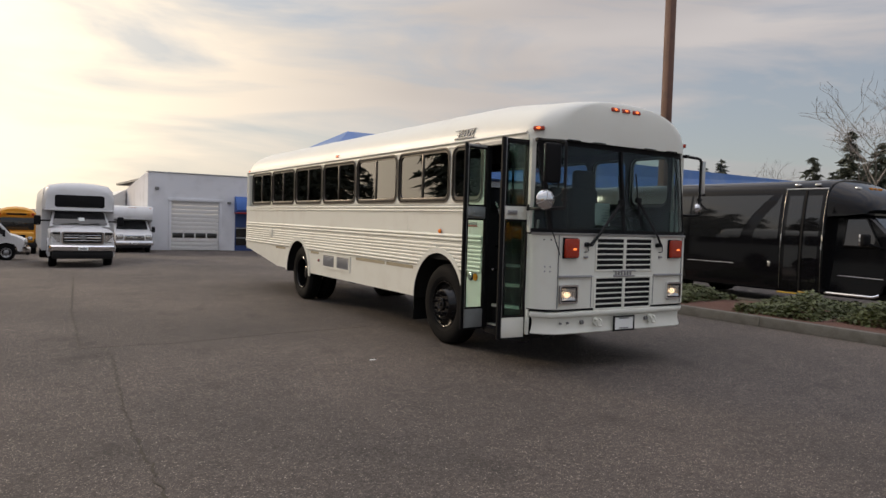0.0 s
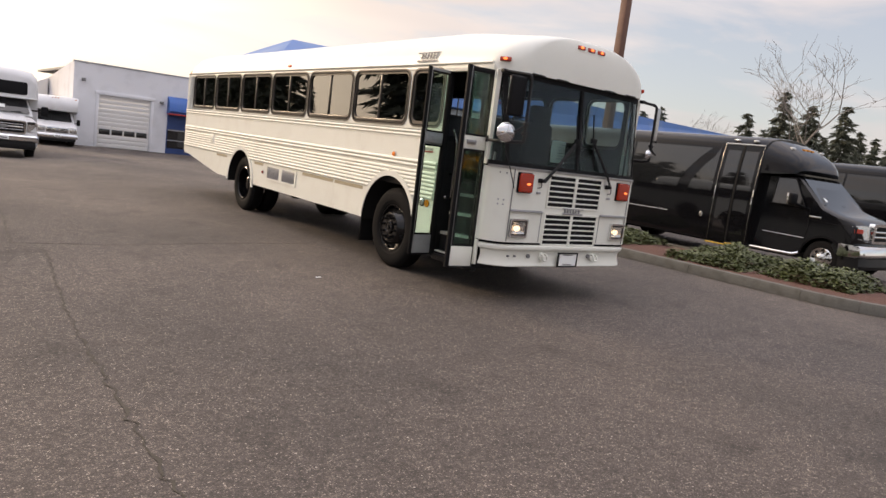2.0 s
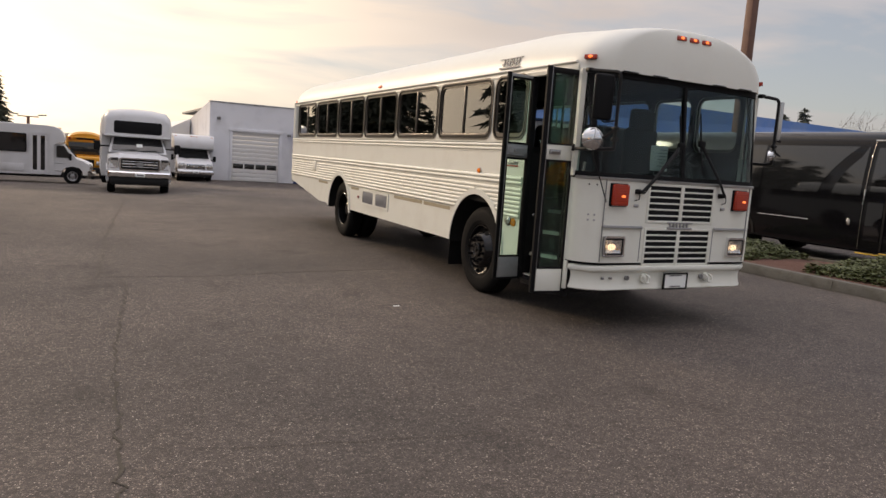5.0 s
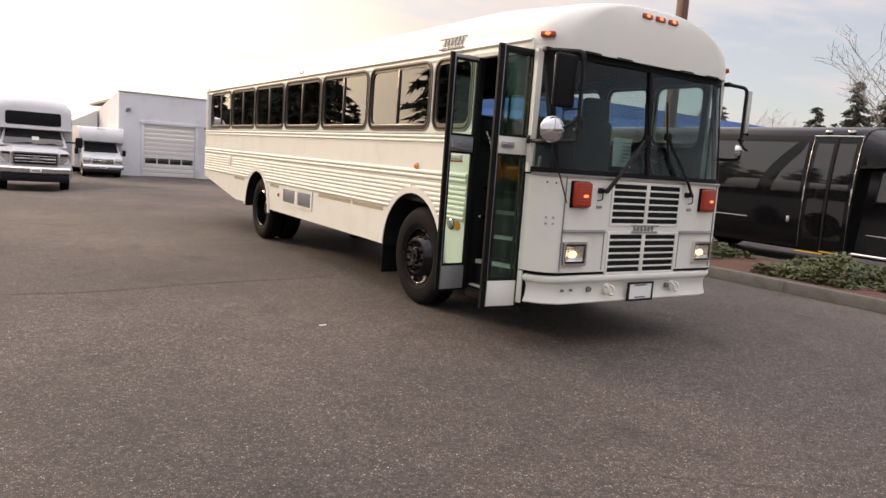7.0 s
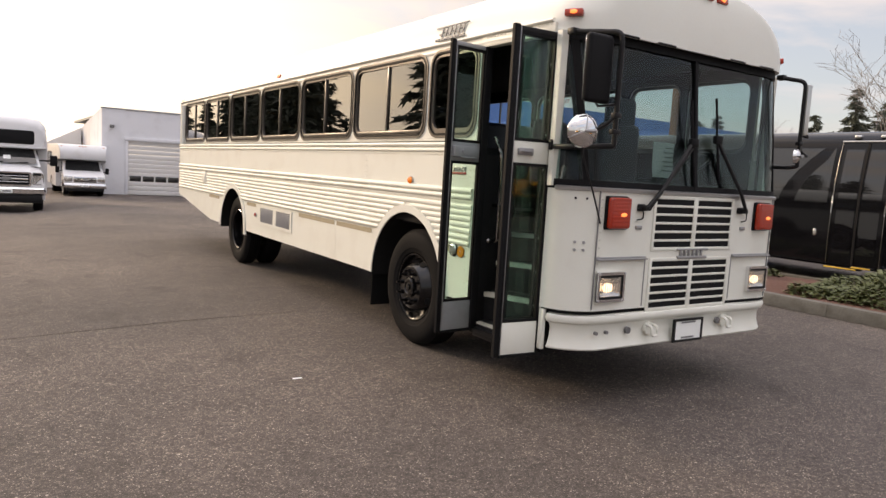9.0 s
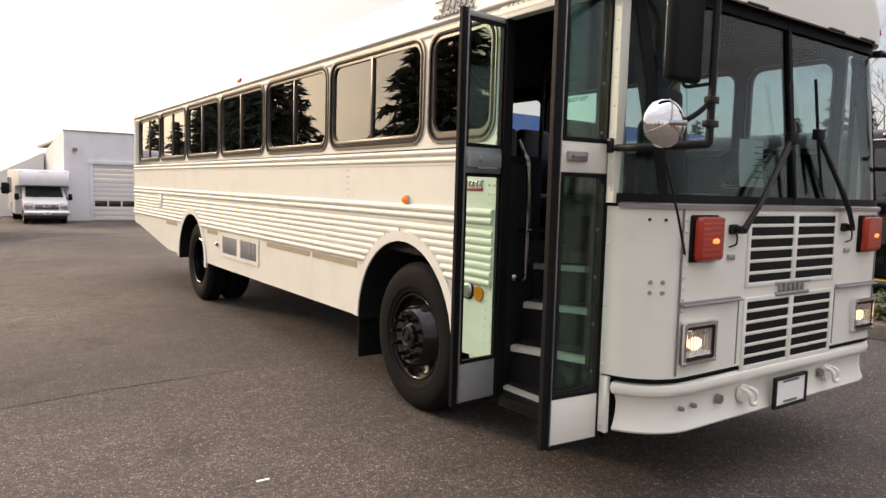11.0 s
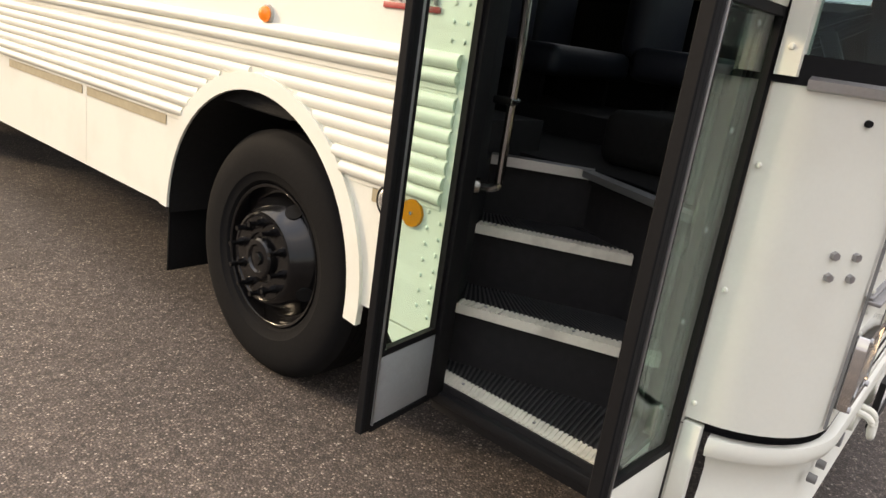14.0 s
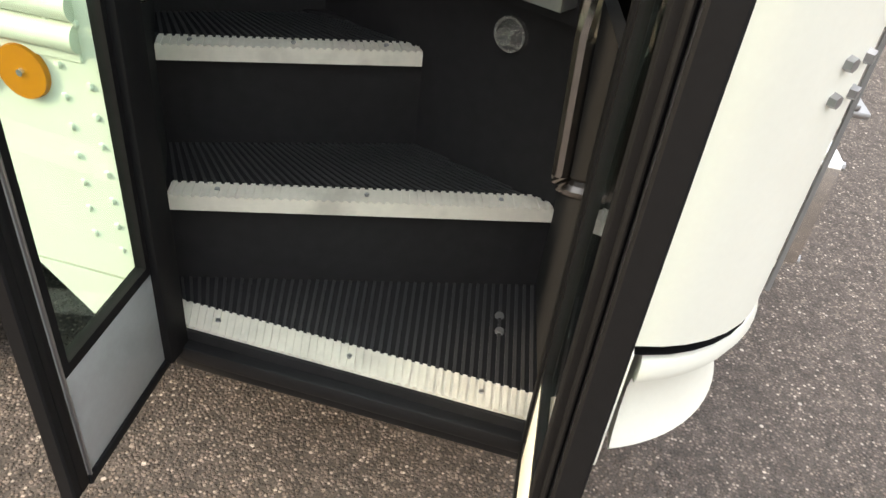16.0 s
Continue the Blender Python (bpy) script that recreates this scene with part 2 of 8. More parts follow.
M = {
    "asphalt": asphalt(),
    "newasphalt": asphalt("smoother asphalt patch", 0.35, 0.92),
    "white": material("white bus paint", (0.775, 0.778, 0.700), 0.5, vary=0.035, broad=0.8, grain=90, bump=0.0012, bump_scale=7, dirt=(0.56, 0.50, 0.42), dirt_amount=0.28, dirt_scale=2.6),
    "roofwhite": material("white roof paint", (0.78, 0.78, 0.71), 0.42, vary=0.035, broad=1.2, grain=60, bump=0.0008, bump_scale=6, dirt=(0.55, 0.5, 0.44), dirt_amount=0.2, dirt_scale=1.4),
    "whitevan": material("white van paint", (0.66, 0.66, 0.665), 0.34, vary=0.05, dirt=(0.42, 0.40, 0.37), dirt_amount=0.35, dirt_scale=1.5),
    "black": material("black satin metal", (0.014, 0.014, 0.015), 0.42, vary=0.3, bump=0.0004, spec=0.2),
    "gloss": material("glossy black paint", (0.006, 0.006, 0.007), 0.08, vary=0.2, rough_vary=0.02, spec=0.30),
    "rimblack": material("glossy black wheel paint", (0.005, 0.005, 0.0055), 0.16, vary=0.2, coat=0.15, spec=0.35, rough_vary=0.04, dirt=(0.02, 0.019, 0.018), dirt_amount=0.06, dirt_scale=7),
    "rubber": material("black rubber", (0.0095, 0.0095, 0.010), 0.78, vary=0.3, grain=60, bump=0.001, spec=0.08, dirt=(0.02, 0.0195, 0.019), dirt_amount=0.2, dirt_scale=5),
    "seal": material("rubber seal", (0.0095, 0.0095, 0.0105), 0.6, vary=0.3, grain=80, spec=0.12),
    "dark": material("dark interior", (0.021, 0.0205, 0.022), 0.7, vary=0.35, grain=30, bump=0.0005, spec=0.12),
    "void": material("near-black steel for shaded recesses", (0.013, 0.013, 0.013), 0.9, vary=0.4, bump=0.002, spec=0.2),
    "headliner": material("headliner with cabin shade in its near-black colour", (0.006, 0.006, 0.0065), 0.85, vary=0.3, grain=30, spec=0.1),
    "tread": material("ribbed rubber tread", (0.034, 0.034, 0.037), 0.5, vary=0.35, grain=50, dirt=(0.075, 0.07, 0.066), dirt_amount=0.3, dirt_scale=6),
    "nosing": material("worn cream step edge", (0.74, 0.70, 0.62), 0.55, vary=0.15, grain=50, dirt=(0.28, 0.25, 0.22), dirt_amount=0.5, dirt_scale=9),
    "alu": material("brushed aluminium", (0.50, 0.50, 0.50), 0.34, metal=0.9, vary=0.15, grain=120),
    "greyalu": material("grey painted door panel", (0.36, 0.37, 0.39), 0.45, metal=0.25, vary=0.1, grain=80, dirt=(0.2, 0.19, 0.18), dirt_amount=0.4, dirt_scale=7),
    "chrome": material("chrome", (0.80, 0.80, 0.80), 0.07, metal=1.0, vary=0.03, rough_vary=0.04),
    "rail": material("polished handrail steel", (0.30, 0.29, 0.28), 0.22, metal=1.0, vary=0.2),
    "steel": material("steel", (0.42, 0.42, 0.43), 0.4, metal=0.9, vary=0.2),
    "frame": material("dark bronze window frame", (0.16, 0.145, 0.13), 0.35, metal=0.7, vary=0.2),
    "tint": glass("dark tinted window glass", (0.16, 0.165, 0.16), 0.16),
    "vanglass": material("dark vehicle glass", (0.012, 0.013, 0.014), 0.04, vary=0.05, rough_vary=0.01, spec=0.8),
    "blackglass": material("black limousine glass", (0.006, 0.006, 0.007), 0.03, vary=0.05, rough_vary=0.01, spec=0.9),
    "fartint": glass("lightly tinted window glass", (0.86, 0.90, 0.91), 0.03, 0.5),
    "clearlens": material("clear ridged lens", (0.70, 0.70, 0.69), 0.12, vary=0.1, grain=300, bump=0.0015, bump_scale=180, metal=0.85),
    "clear": glass("windscreen glass", (0.70, 0.785, 0.77), 0.018, 0.6),
    "green": glass("green tinted door glass", (0.845, 0.97, 0.915), 0.03, 0.8),
    "lampglass": glass("clear lamp glass", (0.97, 0.97, 0.97), 0.05, 0.6),
    "lens_amber": glowing("amber lens", (1.0, 0.25, 0.02), 0.18, (0.62, 0.16, 0.02)),
    "lens_red": material("red orange lens", (0.42, 0.030, 0.010), 0.12, vary=0.25, grain=120, bump=0.002, bump_scale=160, spec=0.6),
    "lens_on": glowing("lit marker lens", (1.0, 0.20, 0.05), 1.1, (0.6, 0.12, 0.03)),
    "refl_amber": material("amber reflector", (0.60, 0.21, 0.01), 0.25, vary=0.2, grain=300, bump=0.001, bump_scale=260),
    "lamp": glowing("lit lamp bulb", (1.0, 0.72, 0.42), 1.1, (0.75, 0.74, 0.72)),
    "seat": material("dark blue seat vinyl", (0.018, 0.021, 0.032), 0.6, vary=0.3, grain=120, bump=0.001),
    "wood": material("bare plywood strip", (0.42, 0.36, 0.24), 0.75, vary=0.25, grain=30),
    "yellow": material("school bus yellow", (0.75, 0.33, 0.02), 0.35, vary=0.05),
    "kerb": material("concrete kerb", (0.118, 0.112, 0.097), 0.85, vary=0.35, grain=45, bump=0.004, dirt=(0.062, 0.058, 0.045), dirt_amount=0.8, dirt_scale=5, piece=0.08),
    "mulch": material("bark mulch", (0.115, 0.050, 0.034), 0.95, vary=0.6, grain=26, bump=0.03, bump_scale=22),
    "leaf": material("dark green shrub leaf", (0.105, 0.125, 0.045), 0.45, vary=0.6, grain=9, spec=0.35),
    "needle": material("conifer needles", (0.088, 0.098, 0.068), 0.8, vary=0.45, grain=3),
    "bark": material("grey brown bark", (0.12, 0.10, 0.085), 0.9, vary=0.4, grain=14, bump=0.01),
    "wall": material("white painted block wall", (0.78, 0.79, 0.82), 0.8, vary=0.06, broad=0.6, bump=0.002, dirt=(0.4, 0.4, 0.41), dirt_amount=0.3, dirt_scale=1),
    "shutter": material("off-white garage door", (0.76, 0.75, 0.73), 0.5, vary=0.05),
    "blue": material("blue awning cloth", (0.035, 0.13, 0.42), 0.5, vary=0.12, broad=0.4),
    "blueroof": material("weathered blue metal roof", (0.060, 0.165, 0.42), 0.5, vary=0.12, broad=0.3, spec=0.5, dirt=(0.22, 0.29, 0.40), dirt_amount=0.5, dirt_scale=0.5),
    "bluewall": material("deep blue wall paint", (0.03, 0.07, 0.22), 0.6, vary=0.1),
    "redtrim": material("red trim", (0.35, 0.03, 0.03), 0.5),
    "pole": material("rust brown steel pole", (0.16, 0.075, 0.05), 0.65, vary=0.3, grain=18, dirt=(0.08, 0.045, 0.035), dirt_amount=0.6),
    "paper": material("white paper notice", (0.85, 0.87, 0.84), 0.7, vary=0.03),
    "grey": material("mid grey plastic", (0.19, 0.19, 0.19), 0.5, vary=0.1),
    "yellowline": material("yellow step edge", (0.65, 0.42, 0.05), 0.5),
    "twig": material("pale grey bark", (0.24, 0.215, 0.19), 0.9, vary=0.3, grain=10),
    "moss": material("mossy dirt in cracks", (0.075, 0.063, 0.047), 0.95, vary=0.5, grain=24, bump=0.004),
}


# ---- mesh helpers ----
def mesh_of(bm, name):
    bmesh.ops.recalc_face_normals(bm, faces=bm.faces[:])
    me = bpy.data.meshes.new(name)
    bm.to_mesh(me)
    bm.free()
    return me


def smooth(me, angle=35):
    me.polygons.foreach_set("use_smooth", [True] * len(me.polygons))
    me.set_sharp_from_angle(angle=radians(angle))


def part(name, bm, mat, parent=None, label="", angle=35):
    me = mesh_of(bm, name)
    smooth(me, angle)
    me.materials.append(M[mat])
    ob = new(name, me)
    if parent is not None:
        ob.parent = parent
    if label:
        ob["label"] = label
    return ob


def thing(name, label, category, group="", at=(0, 0, 0), rz=0.0):
    ob = new(name)
    ob.matrix_world = pose(*at, 0, 0, rz)
    ob.empty_display_size = 0.2
    return tagged(ob, label, category, group)


def share(ob, name, parent, m=None):
    """Another part on the same mesh."""
    o = new(name, ob.data)
    o.parent = parent
    o.matrix_basis = m or Matrix()
    return o


def box(bm, a, b, bevel=0.0, seg=2, m=None):
    c = [(p + q) / 2 for p, q in zip(a, b)]
    s = [abs(q - p) for p, q in zip(a, b)]
    r = bmesh.ops.create_cube(bm, size=1, matrix=Matrix.Translation(c) @ Matrix.Diagonal((*s, 1)))
    vs = r["verts"]
    if bevel:
        es = list({e for v in vs for e in v.link_edges})
        r = bmesh.ops.bevel(bm, geom=es, offset=min(bevel, min(s) * 0.49), segments=seg, affect="EDGES", profile=0.5)
        vs = list({v for f in r["faces"] for v in f.verts} | {v for v in vs if v.is_valid})
    if m:
        bmesh.ops.transform(bm, matrix=m, verts=vs)
    return vs


def tube(bm, a, b, r, r2=None, seg=12, caps=True):
    a, b = Vector(a), Vector(b)
    d = b - a
    m = Matrix.Translation((a + b) / 2) @ d.to_track_quat("Z", "Y").to_matrix().to_4x4()
    return bmesh.ops.create_cone(bm, cap_ends=caps, segments=seg, radius1=r, radius2=r if r2 is None else r2, depth=d.length, matrix=m)["verts"]


def pipe(bm, pts, r, seg=10):
    """A bent pipe through the points, with round elbows of short pieces."""
    pts = [Vector(p) for p in pts]
    fine = [pts[0]]
    for i in range(1, len(pts) - 1):
        p, q, s = pts[i - 1], pts[i], pts[i + 1]
        k = min(r * 3, (q - p).length * 0.45, (s - q).length * 0.45)
        a, c = q + (p - q).normalized() * k, q + (s - q).normalized() * k
        for t in (0, 0.25, 0.5, 0.75, 1):
            fine.append(a * (1 - t) ** 2 + q * 2 * t * (1 - t) + c * t * t)
    fine.append(pts[-1])
    rings = []
    up = Vector((0.13, 0.31, 0.94))
    for i, p in enumerate(fine):
        d = (fine[min(i + 1, len(fine) - 1)] - fine[max(i - 1, 0)]).normalized()
        u = d.cross(up)
        if u.length < 0.1:
            u = d.cross(Vector((1, 0, 0)))
        u.normalize()
        w = d.cross(u)
        rings.append([bm.verts.new(p + (u * math.cos(2 * math.pi * k / seg) + w * math.sin(2 * math.pi * k / seg)) * r) for k in range(seg)])
    for a, b in zip(rings, rings[1:]):
        for k in range(seg):
            bm.faces.new((a[k], a[(k + 1) % seg], b[(k + 1) % seg], b[k]))
    bm.faces.new(rings[0])
    bm.faces.new(rings[-1])


def prism(bm, outline, axis, lo, hi):
    """A flat outline pushed along an axis from lo to hi. outline: the two other coordinates, in the order x, y, z."""
    def at(p, v):
        q = list(p)
        q.insert("xyz".index(axis), v)
        return q
    a = [bm.verts.new(at(p, lo)) for p in outline]
    b = [bm.verts.new(at(p, hi)) for p in outline]
    n = len(outline)
    fs = [bm.faces.new(a), bm.faces.new(b[::-1])]
    for i in range(n):
        fs.append(bm.faces.new((a[i], b[i], b[(i + 1) % n], a[(i + 1) % n])))
    return a + b


def loft(bm, rings, closed=True, cap=True):
    vs = [[bm.verts.new(p) for p in r] for r in rings]
    for a, b in zip(vs, vs[1:]):
        n = len(a)
        for i in range(n if closed else n - 1):
            bm.faces.new((a[i], a[(i + 1) % n], b[(i + 1) % n], b[i]))
    if cap and closed:
        bm.faces.new(vs[0][::-1])
        bm.faces.new(vs[-1])
    return vs


def rounded(y0, y1, z0, z1, r, seg=6):
    pts = []
    for cx, cy, a0 in ((y1 - r, z1 - r, 0), (y0 + r, z1 - r, 90), (y0 + r, z0 + r, 180), (y1 - r, z0 + r, 270)):
        for k in range(seg + 1):
            a = radians(a0 + 90 * k / seg)
            pts.append((cx + r * math.cos(a), cy + r * math.sin(a)))
    return pts


def ring(bm, outer, inner, axis, lo, hi):
    """A closed frame between two outlines of equal length, pushed along an axis."""
    def at(p, v):
        q = list(p)
        q.insert("xyz".index(axis), v)
        return q
    n = len(outer)
    o0, o1 = [bm.verts.new(at(p, lo)) for p in outer], [bm.verts.new(at(p, hi)) for p in outer]
    i0, i1 = [bm.verts.new(at(p, lo)) for p in inner], [bm.verts.new(at(p, hi)) for p in inner]
    for k in range(n):
        j = (k + 1) % n
        for q in ((o0[k], o0[j], o1[j], o1[k]), (i0[k], i1[k], i1[j], i0[j]), (o1[k], o1[j], i1[j], i1[k]), (o0[k], i0[k], i0[j], o0[j])):
            bm.faces.new(q)


def B():
    return bmesh.new()

# ---- ground: one sheet; the lot falls away gently towards the far buildings ----
def ground_z(x, y):
    fall = 0.04 * min(max(y - 17.0, 0.0), 17.0)
    more = 0.03 * min(max(y - 34.0, 0.0), 40.0) * min(max((1.0 - x) / 5.0, 0.0), 1.0)
    dip = 0.018 * min(max(y - 10.0, 0.0), 12.0) * min(max((-1.5 - x) / 2.0, 0.0), 1.0)
    return -fall - more - dip


gbm = B()
gx = [-3000, -600, -150, -70, -40, -25, -15, -9, -5, -3.5, -1.5, 1, 4, 9, 15, 25, 40, 70, 150, 600, 3000]
gy = [-3000, -600, -150, -60, -25, -12, -6, 0, 6, 10, 14, 17, 22, 24, 28, 31, 34, 40, 48, 58, 74, 120, 300, 900, 3000]
gv = [[gbm.verts.new((x, y, ground_z(x, y))) for x in gx] for y in gy]
for j in range(len(gy) - 1):
    for i in range(len(gx) - 1):
        gbm.faces.new((gv[j][i], gv[j][i + 1], gv[j + 1][i + 1], gv[j + 1][i]))
ground = part("ground", gbm, "asphalt", angle=60)
tagged(ground, "worn grey asphalt car park with small pale stones", "ground", kind="structure")

# ---- the white bus: door side at x = -1.22, front at y = 0, running back along y ----
SKEW = 0.036
HW = 1.22          # half width
REAR = 11.05
bus = thing("bus", "white coach-style transit bus with open folding front door, parked on asphalt", "bus")


def bpart(name, bm, mat, parent=None, label="", angle=35):
    for v in bm.verts:
        v.co.y += SKEW * (v.co.x + HW)
    return part(name, bm, mat, parent or bus, label, angle)


def arc(cx, cy, r, a0, a1, n):
    return [(cx + r * math.cos(radians(a0 + (a1 - a0) * k / n)), cy + r * math.sin(radians(a0 + (a1 - a0) * k / n))) for k in range(n + 1)]


FARCH, RARCH = (2.12, 0.55, 0.64), (7.45, 0.52, 0.62)
SKIRT = 0.555


def wall_pieces(bm, y0, y1, zb, zt, arches, x0, x1):
    """The same wall as convex slices, so that every face is sound."""
    cuts = {y0, y1, 8.7}
    for cy, cz, r in arches:
        w = math.sqrt(r * r - (zb - cz) ** 2)
        cuts |= {round(cy - w, 4), round(cy + w, 4)}
        for y, z in arc(cy, cz, r, 180, 0, 24):
            if z >= zb:
                cuts.add(round(y, 4))
    cuts = sorted(cuts)

    def low(y):
        z = zb + max(y - 8.7, 0.0) * 0.13
        for cy, cz, r in arches:
            if abs(y - cy) < math.sqrt(r * r - (zb - cz) ** 2):
                z = max(z, cz + math.sqrt(r * r - (y - cy) ** 2))
        return z
    for a, b in zip(cuts, cuts[1:]):
        za, zb2 = low(a + 1e-4), low(b - 1e-4)
        prism(bm, [(a, za), (b, zb2), (b, zt), (a, zt)], "x", x0, x1)
    bmesh.ops.remove_doubles(bm, verts=bm.verts[:], dist=0.0004)
    inner = [f for f in bm.faces if abs(f.normal.y) > 0.99 and all(y0 + 0.001 < v.co.y < y1 - 0.001 for v in f.verts)]
    bmesh.ops.delete(bm, geom=inner, context="FACES_ONLY")


# lower walls
bm = B()
wall_pieces(bm, 1.09, REAR, SKIRT, 1.80, [FARCH, RARCH], -HW, -HW + 0.035)
bpart("side_wall", bm, "white", label="white riveted side panel with two wheel arches")
bm = B()
wall_pieces(bm, 0.31, REAR, SKIRT, 1.80, [FARCH, RARCH], HW - 0.035, HW)
bpart("side_wall", bm, "white")

# window bands: one panel with a rounded opening for each bay
BAYS = [(1.12, 1.87, 1.165, 1.815)] + [(1.87 + 1.456 * k, 1.87 + 1.456 * (k + 1), 1.87 + 1.456 * k + 0.045, 1.87 + 1.456 * (k + 1) - 0.04) for k in range(6)]
WZ0, WZ1 = 1.855, 2.505


def bay_panel(bm, y0, y1, w0, w1, x0, x1, z0=1.79, z1=2.58, r=0.11):
    inner = rounded(w0, w1, WZ0, WZ1, r)
    outer = []
    for i, (y, z) in enumerate(inner):
        outer.append((y1 if i < 7 or i >= 21 else y0, z1 if i < 14 else z0))
    n = len(inner)
    for x in (x0, x1):
        vi = [bm.verts.new((x, y, z)) for y, z in inner]
        c = [bm.verts.new((x, y, z)) for y, z in ((y1, z1), (y0, z1), (y0, z0), (y1, z0))]
        for q in range(4):
            for k in range(6):
                bm.faces.new((c[q], vi[q * 7 + k], vi[q * 7 + k + 1]))
            bm.faces.new((c[q], vi[q * 7 + 6], vi[(q * 7 + 7) % n], c[(q + 1) % 4]))
        if x == x0:
            keep = vi
        else:
            for k in range(n):
                bm.faces.new((keep[k], keep[(k + 1) % n], vi[(k + 1) % n], vi[k]))


bm = B()
for b4 in BAYS:
    bay_panel(bm, *b4, -HW, -HW + 0.03)
prism(bm, [(10.606, 1.79), (REAR, 1.79), (REAR, 2.58), (10.606, 2.58)], "x", -HW, -HW + 0.03)
bmesh.ops.remove_doubles(bm, verts=bm.verts[:], dist=0.0005)
bpart("window_band", bm, "white", label="white window band with rounded openings")
bm = B()
for b4 in [(0.36, 1.12, 0.42, 1.08)] + BAYS:
    bay_panel(bm, *b4, HW - 0.03, HW)
prism(bm, [(10.606, 1.79), (REAR, 1.79), (REAR, 2.58), (10.606, 2.58)], "x", HW - 0.03, HW)
bmesh.ops.remove_doubles(bm, verts=bm.verts[:], dist=0.0005)
bpart("window_band", bm, "white")
bm = B()
box(bm, (-HW, REAR - 0.04, 0.86), (HW, REAR, 2.6), 0.015)
bpart("rear_wall", bm, "white")
bm = B()
box(bm, (-HW + 0.03, REAR, 0.80), (HW - 0.03, REAR + 0.10, 0.94), 0.03, 3)
bpart("rear_bumper", bm, "white")


def side_window(y0, y1, sx, split, mat):
    """One window: bronze frame of two steps, sliding sash bar and panes."""
    x = sx * HW
    o = -sx
    bm = B()
    ring(bm, rounded(y0 - 0.028, y1 + 0.028, WZ0 - 0.028, WZ1 + 0.028, 0.135), rounded(y0, y1, WZ0, WZ1, 0.11), "x", x - o * 0.012, x + o * 0.004)
    ring(bm, rounded(y0, y1, WZ0, WZ1, 0.11), rounded(y0 + 0.03, y1 - 0.03, WZ0 + 0.045, WZ1 - 0.03, 0.085), "x", x - o * 0.004, x + o * 0.02)
    w = bpart("window", bm, "frame", label="rounded sliding window with bronze frame and dark glass")
    bm = B()
    ring(bm, rounded(y0 - 0.010, y1 + 0.010, WZ0 - 0.010, WZ1 + 0.010, 0.12), rounded(y0 + 0.006, y1 - 0.006, WZ0 + 0.006, WZ1 - 0.006, 0.104), "x", x - o * 0.016, x + o * 0.004)
    bpart("rubber_seal", bm, "seal", w)
    if split:
        ym = (y0 + y1) / 2
        bm = B()
        box(bm, (x - 0.010, ym - 0.012, WZ0 + 0.03), (x + 0.010, ym + 0.012, WZ1 - 0.02), 0.004)
        bpart("sash_bar", bm, "frame", w)
        bm = B()
        box(bm, (x - 0.011, y0 + 0.08, WZ0 + 0.012), (x + 0.011, y1 - 0.08, WZ0 + 0.04), 0.005)
        bpart("bottom_track", bm, "frame", w)
        spans = [(y0 + 0.012, ym, 0.004), (ym, y1 - 0.012, 0.009)]
    else:
        spans = [(y0 + 0.012, y1 - 0.012, 0.006)]
    for a, b, d in spans:
        bm = B()
        vs = prism(bm, rounded(a, b, WZ0 + 0.012, WZ1 - 0.012, 0.08), "x", x + o * (d + 0.003), x + o * (d + 0.007))
        bpart("pane", bm, mat, w)
    return w


for k, (a, b, y0, y1) in enumerate(BAYS):
    side_window(y0, y1, -1, k > 0, "tint")
    side_window(y0, y1, 1, k > 0, "fartint")
side_window(0.42, 1.08, 1, False, "fartint")

# drip rail, rub rails and ribs along the side
def half_round(bm, z, h, d, y0, y1, sx=-1):
    pr = [(sx * (HW - 0.004), z - h / 2)] + [(sx * (HW + d * math.sin(radians(a))), z - h / 2 * math.cos(radians(a))) for a in range(0, 181, 30)] + [(sx * (HW - 0.004), z + h / 2)]
    prism(bm, pr, "y", y0, y1)


def clear_of(z, margin=0.055):
    """The stretches of a rail at height z left over by the arches."""
    spans, a = [], 1.13
    for cy, cz, r in (FARCH, RARCH):
        rr = r + margin
        if z - cz < rr:
            w = math.sqrt(max(rr * rr - (z - cz) ** 2, 0))
            spans.append((a, cy - w))
            a = cy + w
    spans.append((a, REAR - 0.03))
    return [(p, q) for p, q in spans if q - p > 0.05]


for z, h, d in ((1.772, 0.040, 0.020), (1.726, 0.036, 0.018), (1.412, 0.048, 0.022), (1.364, 0.046, 0.022), (1.290, 0.044, 0.012), (1.243, 0.044, 0.012),
                (1.196, 0.044, 0.012), (1.149, 0.044, 0.012), (1.102, 0.044, 0.012), (1.053, 0.046, 0.020), (1.006, 0.046, 0.022)):
    for y0, y1 in clear_of(z):
        bm = B()
        half_round(bm, z, h, d, y0, y1)
        bpart("rub_rail", bm, "white")
